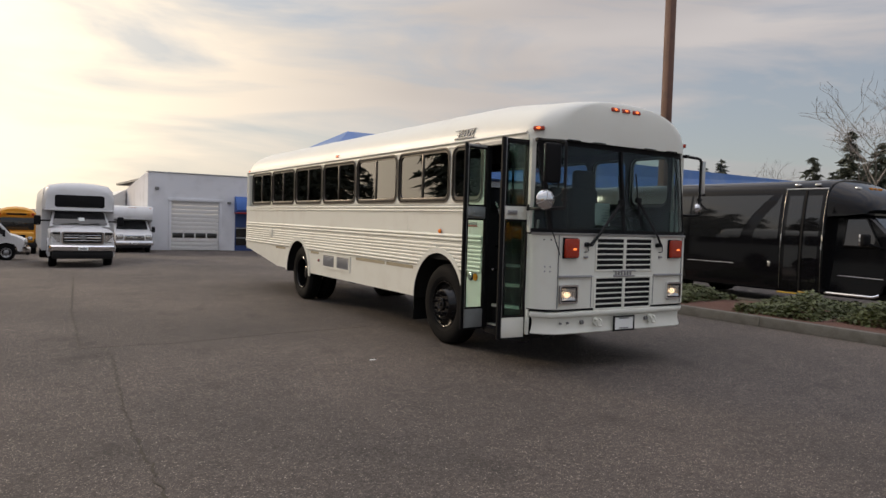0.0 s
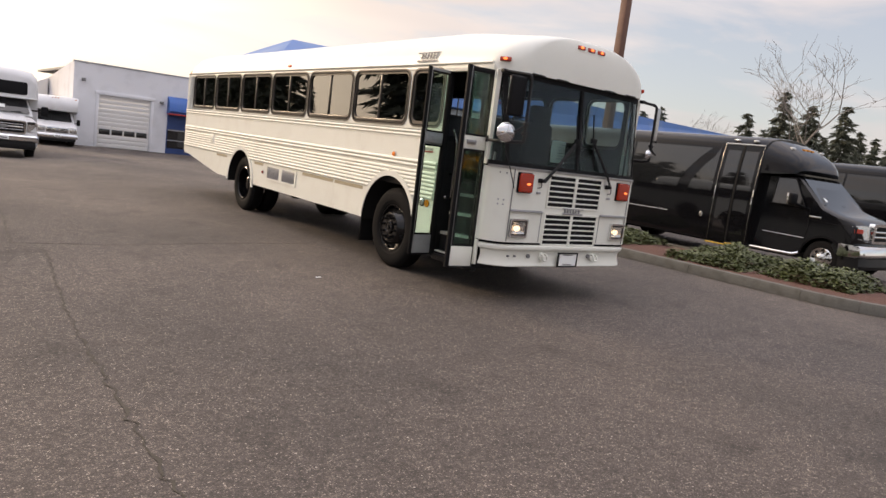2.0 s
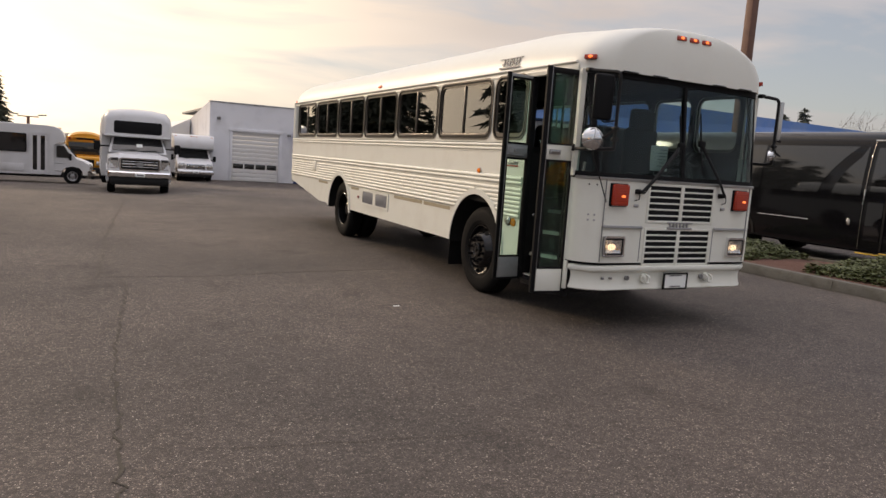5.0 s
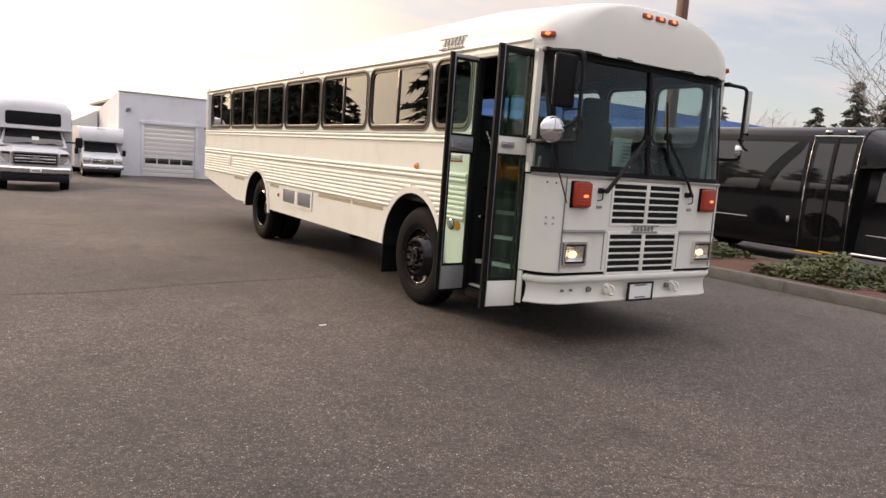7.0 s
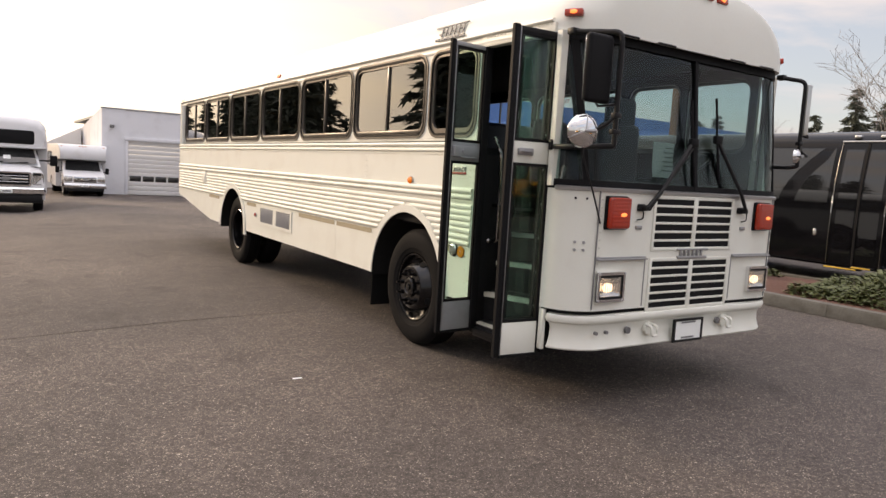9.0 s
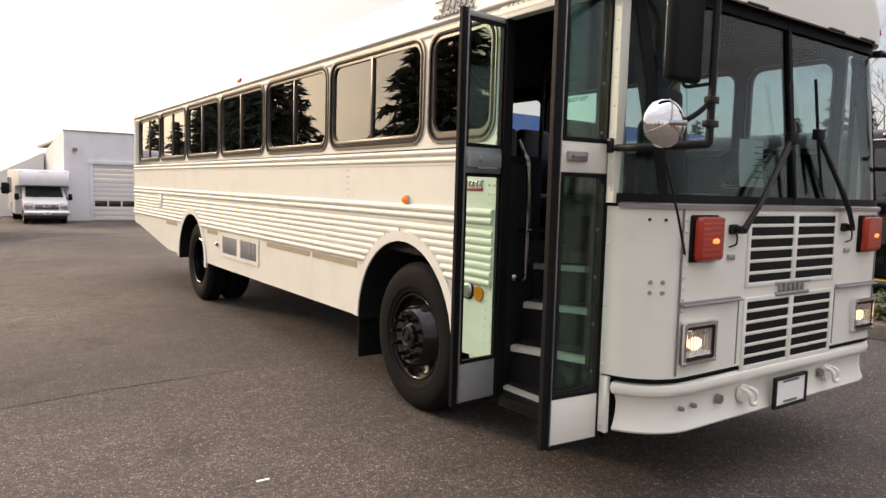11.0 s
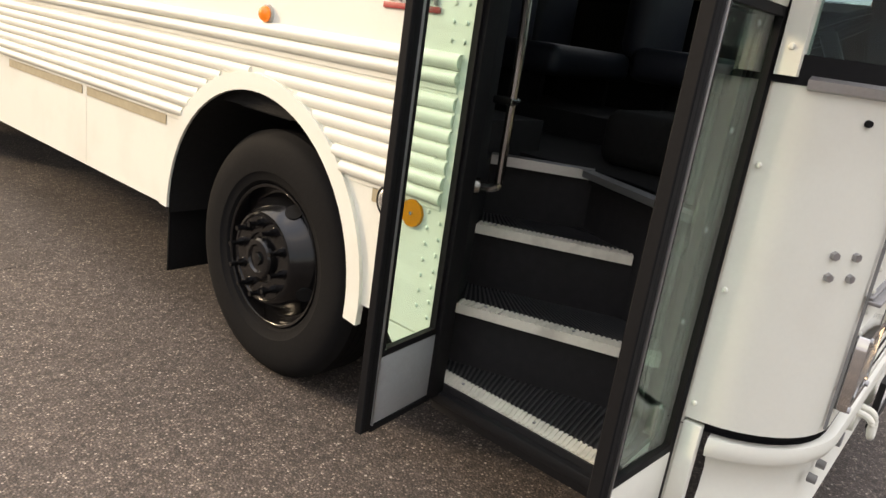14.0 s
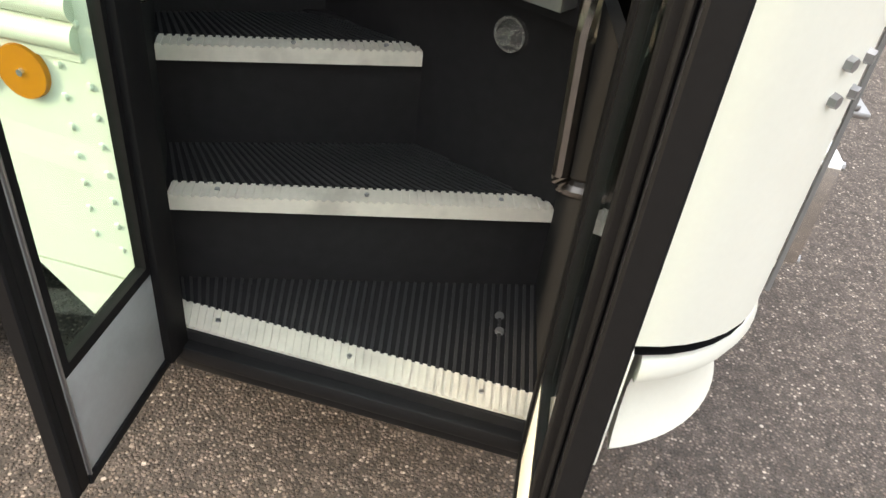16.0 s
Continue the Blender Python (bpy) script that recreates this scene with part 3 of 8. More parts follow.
# thin riveted flanges under the double rails
for z in (1.702, 1.335, 0.980):
    for y0, y1 in clear_of(z):
        bm = B()
        box(bm, (-HW - 0.004, y0, z - 0.012), (-HW + 0.002, y1, z + 0.010), 0.0015, 1)
        bpart("flange", bm, "white")
bm = B()
half_round(bm, 2.575, 0.03, 0.022, 0.32, REAR - 0.05)
bpart("drip_rail", bm, "roofwhite")
for cy, cz, r in (FARCH, RARCH):
    bm = B()
    o, i = arc(cy, cz, r + 0.055, 0.5, 186 if cy < 5 else 182, 36), arc(cy, cz, r - 0.012, 0.5, 186 if cy < 5 else 182, 36)
    loft(bm, [[(-HW - 0.016, *a), (-HW + 0.01, *a), (-HW + 0.01, *b), (-HW - 0.016, *b)] for a, b in zip(o, i)])
    bpart("arch_trim", bm, "white", label="white rolled wheel-arch trim")
    # housing kept near black, so the arch's shade sits in its colour
    bm = B()
    loft(bm, [[(-HW - 0.006, *p), (-0.35, *p)] for p in arc(cy, cz, r - 0.014, -2, 182, 24)], closed=False)
    box(bm, (-0.36, cy - r, cz - 0.05), (-0.33, cy + r, cz + r), 0)
    bpart("wheel_housing", bm, "void")

# bare plywood strips under the lowest rail, where the trim is missing
for y0, y1 in ((2.80, 3.62), (3.68, 4.72), (1.27, 1.43), (6.35, 6.75), (8.2, 8.8)):
    bm = B()
    box(bm, (-HW - 0.004, y0, 0.925), (-HW + 0.01, y1, 0.972))
    bpart("bare_strip", bm, "wood", label="bare yellowed strip where trim is missing")
for y in (3.65, 9.5):
    bm = B()
    box(bm, (-HW - 0.0012, y - 0.016, SKIRT + (0.01 if y < 9 else 0.12)), (-HW + 0.005, y + 0.016, 0.966))
    bpart("seam_strip", bm, "white")

# louvred vent
bm = B()
ring(bm, [(4.94, 0.70), (6.18, 0.70), (6.18, 0.965), (4.94, 0.965)], [(5.0, 0.74), (6.12, 0.74), (6.12, 0.93), (5.0, 0.93)], "x", -HW - 0.012, -HW + 0.005)
box(bm, (-HW - 0.011, 5.50, 0.735), (-HW + 0.004, 5.62, 0.935))
vent = bpart("vent", bm, "white", label="white vent frame with two grey louvres")
for a, b in ((5.02, 5.49), (5.63, 6.10)):
    bm = B()
    box(bm, (-HW - 0.003, a - 0.02, 0.738), (-HW + 0.003, b + 0.02, 0.932))
    bpart("vent_back", bm, "dark", vent)
    slat = None
    for k in range(12):
        y = a + (b - a) * (k + 0.5) / 12
        if slat is None:
            bm = B()
            box(bm, (-HW - 0.012, -0.012, 0.742), (-HW - 0.004, 0.008, 0.928), 0.002)
            slat = part("louvre", bm, "greyalu", vent)
            slat.matrix_basis = Matrix.Translation((0, y, 0))
        else:
            share(slat, "louvre", vent, Matrix.Translation((0, y, 0)))
bm = B()
box(bm, (-HW - 0.022, 9.02, 1.15), (-HW - 0.004, 9.22, 1.34), 0.006)
box(bm, (-HW - 0.028, 9.04, 1.22), (-HW - 0.02, 9.07, 1.27), 0.003)
bpart("filler_flap", bm, "white", label="small square filler flap")

# rivets
bm = B()
bmesh.ops.create_uvsphere(bm, u_segments=6, v_segments=4, radius=0.0075, matrix=Matrix.Diagonal((0.7, 1, 1, 1)))
rivet = part("rivet", bm, "white", bus)
rivet.matrix_basis = Matrix.Translation((-HW, 1.125, 0.62))
RIV = [(1.125, 0.62 + 0.052 * k) for k in range(1, 7)] + [(1.175, 0.645 + 0.052 * k) for k in range(7)] + [(1.125, 1.82 + 0.048 * k) for k in range(15)]
RIV += [(1.13 + 0.05 * j, 1.028 + 0.047 * k) for j in range(2) for k in range(8)] + [(1.13 + 0.05 * j, 1.47 + 0.052 * k) for j in range(2) for k in range(5)]
RIV += [(1.25 + 0.115 * k, 1.703) for k in range(50)] + [(1.25 + 0.16 * k, 1.336) for k in range(36)] + [(2.82 + 0.13 * k, 0.981) for k in range(28)]
RIV += [(3.0, 1.47 + 0.05 * k) for k in range(5)] + [(2.96, 1.47 + 0.05 * k) for k in range(5)] + [(1.28 + 0.13 * k, 1.74 + 0.02) for k in range(0)]
for y, z in RIV:
    share(rivet, "rivet", bus, Matrix.Translation((-HW - 0.001, y, z)))
# panel foot beside the door, cut away towards the wheel
bm = B()
prism(bm, [(1.092, 0.435), (1.215, 0.435), (1.325, 0.548), (1.092, 0.548)], "x", -HW + 0.001, -HW + 0.03)
bpart("panel_foot", bm, "white", label="white panel foot cut on a slant")
# side lamps
def round_lamp(name, x, y, z, r, d, mat, label, rim=True):
    bm = B()
    tube(bm, (x + 0.004, y, z), (x - 0.012, y, z), r * 1.25, r * 1.15, 20)
    base = bpart(name, bm, "alu" if rim else "seal", label=label)
    bm = B()
    bmesh.ops.create_uvsphere(bm, u_segments=20, v_segments=10, radius=1, matrix=Matrix.Translation((x - 0.010, y, z)) @ Matrix.Diagonal((d, r, r, 1)))
    bpart("lens", bm, mat, base)
    return base


round_lamp("side_lamp", -HW, 2.082, 1.463, 0.029, 0.030, "lens_amber", "small amber side turn lamp")
round_lamp("side_lamp", -HW, 6.33, 0.82, 0.026, 0.02, "lens_red", "small red side marker lamp")
round_lamp("side_lamp", -HW, 1.345, 0.945, 0.048, 0.014, "clearlens", "round clear side lamp with black rim", rim=False)
bm = B()
tube(bm, (-HW + 0.002, 1.24, 0.935), (-HW - 0.010, 1.24, 0.935), 0.046, 0.044, 28)
refl = bpart("reflector", bm, "refl_amber", label="round amber reflector with centre screw")
bm = B()
tube(bm, (-HW - 0.010, 1.24, 0.935), (-HW - 0.014, 1.24, 0.935), 0.007, 0.006, 10)
bpart("screw", bm, "chrome", refl)
# maker's badge by the door as plain shapes
bm = B()
box(bm, (-HW - 0.008, 1.235, 1.592), (-HW, 1.475, 1.600), 0.002)
for k in range(6):
    box(bm, (-HW - 0.008, 1.25 + 0.037 * k, 1.560), (-HW, 1.262 + 0.037 * k, 1.594), 0.002)
    box(bm, (-HW - 0.007, 1.25 + 0.037 * k, 1.572 + 0.012 * (k % 2)), (-HW, 1.280 + 0.037 * k, 1.580 + 0.012 * (k % 2)), 0.002)
badge = bpart("badge", bm, "steel", label="small chrome maker badge of plain shapes")
bm = B()
box(bm, (-HW - 0.007, 1.235, 1.538), (-HW, 1.475, 1.556), 0.002)
bpart("badge_base", bm, "redtrim", badge, "dull red badge base")

# ---- roof: stacked outlines, rounded at the front dome and the rear ----
STATIONS = (0.02, 0.04, 0.06, 0.08, 0.10, 0.12, 0.14, 0.17, 0.2, 0.3, 0.45, 0.6, 0.75, 0.9)


def plan(hw, yf, yr, rf, rr, n=8):
    """Plan outline, anticlockwise from the front-left corner."""
    pts = [(-hw + rf - rf * math.sin(radians(90 - 90 * k / n)), yf + rf - rf * math.cos(radians(90 - 90 * k / n))) for k in range(n + 1)]
    pts += [(hw - rf + rf * math.sin(radians(90 * k / n)), yf + rf - rf * math.cos(radians(90 * k / n))) for k in range(n + 1)]
    pts += [(hw, yf + rf + (yr - yf - rf - rr) * k) for k in STATIONS]
    pts += [(hw - rr + rr * math.cos(radians(90 * k / n)), yr - rr + rr * math.sin(radians(90 * k / n))) for k in range(n + 1)]
    pts += [(-hw + rr - rr * math.sin(radians(90 * k / n)), yr - rr + rr * math.cos(radians(90 * k / n))) for k in range(n + 1)]
    pts += [(-hw, yf + rf + (yr - yf - rf - rr) * k) for k in STATIONS[::-1]]
    return pts


ZB, ZT = 2.50, 3.080


def crown(y):
    """How much of its height the roof keeps: it dips towards the front cap."""
    u = min(1.0, max(0.0, (1.55 - y) / 1.45))
    return 1 - 0.160 * u * u * (3 - 2 * u)


rings = []
for k in range(25):
    a = radians(90 * k / 24)
    c, s = max(0.0, math.cos(a)), math.sin(a)
    hw = HW * (0.10 + 0.90 * c ** 0.80)
    z = (ZT - ZB) * s ** 0.85
    rings.append([(x, y, ZB + z * crown(y)) for x, y in plan(hw, 0.055 + 0.12 * (1 - c ** 0.19), REAR - 0.02 - 0.5 * (1 - c), min(0.34 - 0.06 * s, hw * 0.9), min(0.2, hw * 0.8))])
bm = B()
shell = loft(bm, [[(x * 0.985, y + 0.02, z) for x, y, z in rings[0]]] + rings, cap=False)
bm.faces.new(shell[-1])
bpart("roof", bm, "roofwhite", label="rounded white roof with domed front cap", angle=50)
bm = B()
loft(bm, [[(x * k, y - dy, z) for x, y in plan(HW + 0.004, 0.075, REAR - 0.015, 0.345, 0.2)] for k, dy, z in ((1.0, 0.0, 2.505), (1.003, 0.006, 2.512), (1.003, 0.006, 2.532), (1.0, 0.0, 2.54))], cap=False)
bpart("roof_seam", bm, "roofwhite", label="raised seam round the roof edge")
for y in (2.5, 4.0, 5.5, 7.0, 8.5):
    bm = B()
    rb = []
    for k in range(0, 33):
        a = radians(180 * k / 32)
        c, s = abs(math.cos(a)), math.sin(a)
        hw = HW * (0.10 + 0.90 * c ** 0.80) if c > 0.05 else HW * 0.1 * c / 0.05
        sg = -1 if a < math.pi / 2 else 1
        z = ZB + (ZT - ZB) * s ** 0.85 + 0.002
        rb.append([(sg * hw, y - 0.012, z), (sg * hw, y, z + 0.004), (sg * hw, y + 0.012, z)])
    loft(bm, rb, closed=False)
    bpart("roof_rib", bm, "roofwhite")

# marker lamps
def marker(x, y, z, rz=0.0, tilt=0.0):
    mm = Matrix.Translation((x, y, z)) @ Euler((radians(tilt), 0, radians(rz))).to_matrix().to_4x4()
    bm = B()
    box(bm, (-0.062, -0.014, -0.022), (0.062, 0.03, 0.022), 0.01, m=mm)
    base = bpart("marker_lamp", bm, "lens_red", label="lit red-orange roof marker lamp")
    bm = B()
    bmesh.ops.create_uvsphere(bm, u_segments=12, v_segments=8, radius=1, matrix=mm @ Matrix.Translation((0, -0.012, 0)) @ Matrix.Diagonal((0.026, 0.012, 0.014, 1)))
    bpart("glow", bm, "lens_on", base)


for x in (-0.17, 0.0, 0.17):
    marker(x, 0.064, 2.900, 0, -12)
marker(-1.174, 0.189, 2.612, -56, -8)
marker(1.174, 0.189, 2.612, 56, -8)
marker(-1.207, 5.62, 2.64, -90, -15)
marker(-1.207, 10.9, 2.60, -90, -12)
# roof badge by the door as plain bars
bm = B()
tilt = Matrix.Translation((-1.206, 1.60, 2.665)) @ Euler((0, radians(18.5), 0)).to_matrix().to_4x4()
box(bm, (-0.006, -0.24, 0.055), (0.004, 0.24, 0.063), m=tilt)
for k in range(6):
    box(bm, (-0.006, -0.19 + 0.062 * k, -0.028), (0.004, -0.175 + 0.062 * k, 0.048), m=tilt)
    box(bm, (-0.006, -0.175 + 0.062 * k, 0.01 - 0.02 * (k % 2)), (0.004, -0.145 + 0.062 * k, 0.02 - 0.02 * (k % 2)), m=tilt)
for k in range(11):
    box(bm, (-0.006, -0.22 + 0.04 * k, -0.062), (0.004, -0.193 + 0.04 * k, -0.040), m=tilt)
bpart("badge", bm, "grey", label="dark maker badge of plain bars on the roof edge")

# ---- front ----
def front_line(off=0.0, yshift=0.0, y_end=0.31, r=0.30, n=10):
    """Front outline in plan from the door jamb round to the far side."""
    h, rr = HW + off, r + off
    a_end = math.degrees(math.acos(max(-1, min(1, (yshift - off + rr - y_end) / rr)))) if y_end < yshift - off + rr else 90.0
    left = [(-h + rr - rr * math.sin(radians(a_end - a_end * k / n)), yshift - off + rr - rr * math.cos(radians(a_end - a_end * k / n))) for k in range(n + 1)]
    left = [(left[0][0], y_end if a_end == 90.0 else left[0][1] + 0.0002)] + left
    return left + [(-x, y) for x, y in left[::-1]]


bm = B()
o, i = front_line(0.0, 0.0, 0.268), front_line(-0.03, 0.0, 0.268)
loft(bm, [[(x, y, 0.686) for x, y in o], [(x, y, 1.50) for x, y in o]], closed=False)
loft(bm, [[(x, y, 0.686) for x, y in i], [(x, y, 1.50) for x, y in i]], closed=False)
loft(bm, [[(x, y, 0.686) for x, y in o], [(x, y, 0.686) for x, y in i]], closed=False)
loft(bm, [[(x, y, 1.50) for x, y in o], [(x, y, 1.50) for x, y in i]], closed=False)
bmesh.ops.remove_doubles(bm, verts=bm.verts[:], dist=0.0005)
bpart("front_panel", bm, "white", label="white front panel with rounded corners", angle=40)
# lower corner below the panel, by the door
bm = B()
box(bm, (-HW + 0.002, 0.222, 0.40), (-HW + 0.03, 0.268, 0.675), 0.004)
box(bm, (-0.9, 0.10, 0.44), (0.9, 0.16, 0.70))
bpart("corner_panel", bm, "white")
# white corner posts beside the windscreen
for sx in (-1, 1):
    bm = B()
    prism(bm, [(sx * (HW + 0.009), 0.224), (sx * (HW + 0.009), 0.270), (sx * (HW - 0.05), 0.270), (sx * (HW - 0.05), 0.224)], "z", 1.502, 2.50)
    bpart("corner_post", bm, "white", label="white riveted corner post")
    for k in range(8):
        share(rivet, "rivet", bus, Matrix.Translation((sx * (HW + 0.009), 0.247 + SKEW * (sx + 1) * HW, 1.56 + 0.13 * k)))

# bumper with rolled lip and flared foot
PROF = [(-0.07, 0.648), (0.002, 0.660), (0.024, 0.650), (0.031, 0.627), (0.022, 0.602), (-0.002, 0.588), (-0.012, 0.555), (-0.010, 0.50), (0.000, 0.455), (0.012, 0.425), (0.006, 0.415), (-0.07, 0.420)]
base = front_line(0.0, 0.0, 0.215)
bm = B()
lines = []
for off, z in PROF:
    lines.append([(x, y, z) for x, y in front_line(off - 0.007, 0.0, 0.205, 0.36, 14)])
loft(bm, [[ln[k] for ln in lines] for k in range(len(lines[0]))])
bumper = bpart("bumper", bm, "white", label="white steel bumper with rolled lip", angle=40)
bm = B()
ring(bm, [(-0.165, 0.415), (0.165, 0.415), (0.165, 0.585), (-0.165, 0.585)], [(-0.15, 0.432), (0.15, 0.432), (0.15, 0.57), (-0.15, 0.57)], "y", -0.046, -0.026)
plate = bpart("number_plate", bm, "black", bumper, "white number plate with illegible bars in a black frame")
bm = B()
box(bm, (-0.152, -0.038, 0.43), (0.152, -0.028, 0.572))
bpart("plate_face", bm, "paper", plate)
for w, z in ((0.07, 0.446), (0.08, 0.5575)):
    bm = B()
    box(bm, (-w, -0.0415, z - 0.006), (w, -0.037, z + 0.006))
    bpart("plate_bar", bm, "grey", plate)
for hx in (-0.40, 0.47):
    bm = B()
    pipe(bm, [(hx - 0.03, -0.0, 0.56), (hx - 0.03, -0.055, 0.555), (hx - 0.03, -0.062, 0.49), (hx + 0.03, -0.062, 0.49), (hx + 0.03, -0.055, 0.555), (hx + 0.03, -0.0, 0.56)], 0.011)
    tube(bm, (hx, 0.01, 0.53), (hx, -0.014, 0.53), 0.05, 0.045, 16)
    bpart("tow_hook", bm, "white", bumper, "white steel tow loop")
for hx, r in ((-0.93, 0.013), (-0.83, 0.013), (-0.62, 0.026), (0.40, 0.026), (-0.62, 0.012)):
    bm = B()
    tube(bm, (hx, 0.01, 0.535), (hx, -0.012, 0.535), r, r * 0.9, 12)
    bpart("bumper_bolt", bm, "grey", bumper)
bm = B()
loft(bm, [[(x, y, 0.664) for x, y in front_line(-0.004)], [(x, y, 0.664) for x, y in front_line(-0.02)], [(x, y, 0.690) for x, y in front_line(-0.02)]], closed=False)
bpart("shadow_gap", bm, "seal")

# access panels, ledges, seams
for sx in (-1, 1):
    x0, x1 = sx * 0.99, sx * 0.50
    for a, b in (((x0 - 0.004, 0.70), (x0 + 0.004, 1.485)), ((x1 - 0.004, 0.70), (x1 + 0.004, 1.03))):
        bm = B()
        box(bm, (a[0], -0.003, a[1]), (b[0], 0.004, b[1]))
        bpart("panel_seam", bm, "grey")
    bm = B()
    box(bm, (min(x0, x1), -0.030, 1.028), (max(x0, x1), 0.002, 1.040), 0.004)
    box(bm, (min(x0, x1), -0.012, 1.040), (max(x0, x1), 0.002, 1.050), 0.003)
    bpart("ledge", bm, "steel")
    # turn signal
    bm = B()
    box(bm, (sx * 0.835 - 0.108, -0.016, 1.232), (sx * 0.835 + 0.108, 0.002, 1.456), 0.012)
    lamp = bpart("turn_signal", bm, "seal", label="large red-orange turn signal lamp")
    bm = B()
    box(bm, (sx * 0.835 - 0.10, -0.058, 1.24), (sx * 0.835 + 0.10, -0.012, 1.448), 0.028, 4)
    lens = bpart("lens", bm, "lens_red", lamp)
    for k in range(8):
        bm = B()
        zz = 1.262 + 0.0235 * k
        box(bm, (sx * 0.835 - 0.085, -0.0595, zz), (sx * 0.835 + 0.085, -0.056, zz + 0.016), 0.0016, 1)
        bpart("facet", bm, "lens_red", lens)
    bm = B()
    bmesh.ops.create_uvsphere(bm, u_segments=14, v_segments=8, radius=1, matrix=Matrix.Translation((sx * 0.835 + 0.022, -0.0585, 1.335)) @ Matrix.Diagonal((0.030, 0.004, 0.013, 1)))
    bpart("glow", bm, "lens_on", lamp)
    # headlamp
    bm = B()
    hx = sx * 0.845
    ring(bm, rounded(hx - 0.130, hx + 0.130, 0.748, 0.950, 0.012, 2), rounded(hx - 0.112, hx + 0.112, 0.768, 0.930, 0.012, 2), "y", -0.030, 0.004)
    head = bpart("headlamp", bm, "chrome", label="rectangular sealed headlamp in chrome bezel")
    bm = B()
    ring(bm, rounded(hx - 0.114, hx + 0.114, 0.766, 0.932, 0.012, 2), rounded(hx - 0.098, hx + 0.098, 0.784, 0.914, 0.010, 2), "y", -0.020, -0.006)
    bpart("inner_bezel", bm, "dark", head)
    bm = B()
    loft(bm, [[(x, y, z) for x, z in rounded(hx - w, hx + w, 0.849 - h, 0.849 + h, r, 4)] for w, h, r, y in ((0.099, 0.067, 0.012, -0.020), (0.094, 0.062, 0.02, -0.014), (0.075, 0.05, 0.03, -0.007), (0.045, 0.034, 0.03, -0.0035), (0.012, 0.012, 0.01, -0.002))], cap=False)
    bowl = bpart("reflector_bowl", bm, "chrome", head)
    bm = B()
    box(bm, (hx - 0.098, -0.027, 0.784), (hx + 0.098, -0.023, 0.914), 0.0015)
    lens = bpart("lens", bm, "lampglass", head, "clear ribbed lens")
    lens.visible_shadow = False
    for k in range(8):
        bm = B()
        xx = hx - 0.077 + 0.022 * k
        tube(bm, (xx, -0.0268, 0.790), (xx, -0.0268, 0.908), 0.0018, 0.0018, 6)
        bpart("ridge", bm, "clearlens", lens)
    bm = B()
    bmesh.ops.create_uvsphere(bm, u_segments=14, v_segments=8, radius=1, matrix=Matrix.Translation((hx - 0.012, -0.008, 0.842)) @ Matrix.Diagonal((0.050, 0.006, 0.032, 1)))
    bpart("bulb", bm, "lamp", head)
    for ax, az in ((-0.118, 0.758), (0.118, 0.758), (-0.118, 0.94), (0.118, 0.94)):
        bm = B()
        tube(bm, (hx + ax, -0.026, az), (hx + ax, -0.036, az), 0.010, 0.008, 8)
        bpart("bezel_screw", bm, "steel", head)
    # latches with wire loops
    lx = sx * 0.60
    bm = B()
    box(bm, (lx - 0.03, -0.012, 1.235), (lx + 0.03, 0.002, 1.262), 0.004)
    latch = bpart("latch", bm, "steel")
    bm = B()
    pipe(bm, [(lx - 0.02, -0.012, 1.385), (lx + 0.02, -0.02, 1.36), (lx + 0.02, -0.02, 1.31), (lx - 0.03, -0.012, 1.30)], 0.005, 6)
    bpart("wire_loop", bm, "black", latch)
for x, z in ((-1.118, 1.143), (-1.070, 1.143), (-1.118, 1.093), (-1.070, 1.093)):
    y = 0.30 - math.sqrt(max(0.09 - (x + 0.92) ** 2, 0))
    bm = B()
    d = Vector((x + 0.92, y - 0.30, 0)).normalized()
    tube(bm, Vector((x, y, z)) - d * 0.004, Vector((x, y, z)) + d * 0.010, 0.0115, 0.0095, 6)
    bpart("bolt", bm, "steel")
for x in (-1.13, -1.07):
    y = 0.30 - math.sqrt(max(0.09 - (x + 0.92) ** 2, 0))
    bm = B()
    tube(bm, (x + 0.003, y + 0.003, 1.43), (x - 0.006, y - 0.007, 1.43), 0.0085, 0.007, 8)
    bpart("bolt", bm, "seal")
for k in range(14):
    share(rivet, "rivet", bus, Matrix.Translation((-0.965, SKEW * 0.25 - 0.001, 0.74 + 0.053 * k)))

# grilles: two columns of six slots, thin white slats flush with the panel
for z0, z1 in ((1.098, 1.462), (0.668, 1.022)):
    bm = B()
    box(bm, (-0.436, -0.0015, z0), (0.446, 0.006, z1))
    gr = bpart("grille", bm, "seal", label="white slatted radiator grille over black openings")
    step = (z1 - z0) / 6
    for k in range(7):
        bm = B()
        zz = z0 + step * k
        w = 0.0085 if 0 < k < 6 else 0.012
        box(bm, (-0.446, -0.007, zz - w), (0.456, 0.003, zz + w), 0.003)
        bpart("slat", bm, "white", gr)
    for xx, w in ((-0.444, 0.014), (0.005, 0.022), (0.454, 0.014)):
        bm = B()
        box(bm, (xx - w, -0.0085, z0 - 0.012), (xx + w, 0.003, z1 + 0.012), 0.003)
        bpart("upright", bm, "white", gr)
# emblem between them as plain shapes
bm = B()
box(bm, (-0.175, -0.016, 1.086), (0.185, 0.002, 1.100), 0.004)
box(bm, (-0.165, -0.016, 1.024), (0.175, 0.002, 1.046), 0.005)
for k in range(6):
    x = -0.135 + 0.047 * k
    box(bm, (x, -0.015, 1.04), (x + 0.017, 0.002, 1.094), 0.003)
    box(bm, (x + 0.015, -0.013, 1.052 + 0.016 * (k % 3)), (x + 0.036, 0.002, 1.064 + 0.016 * (k % 3)), 0.003)
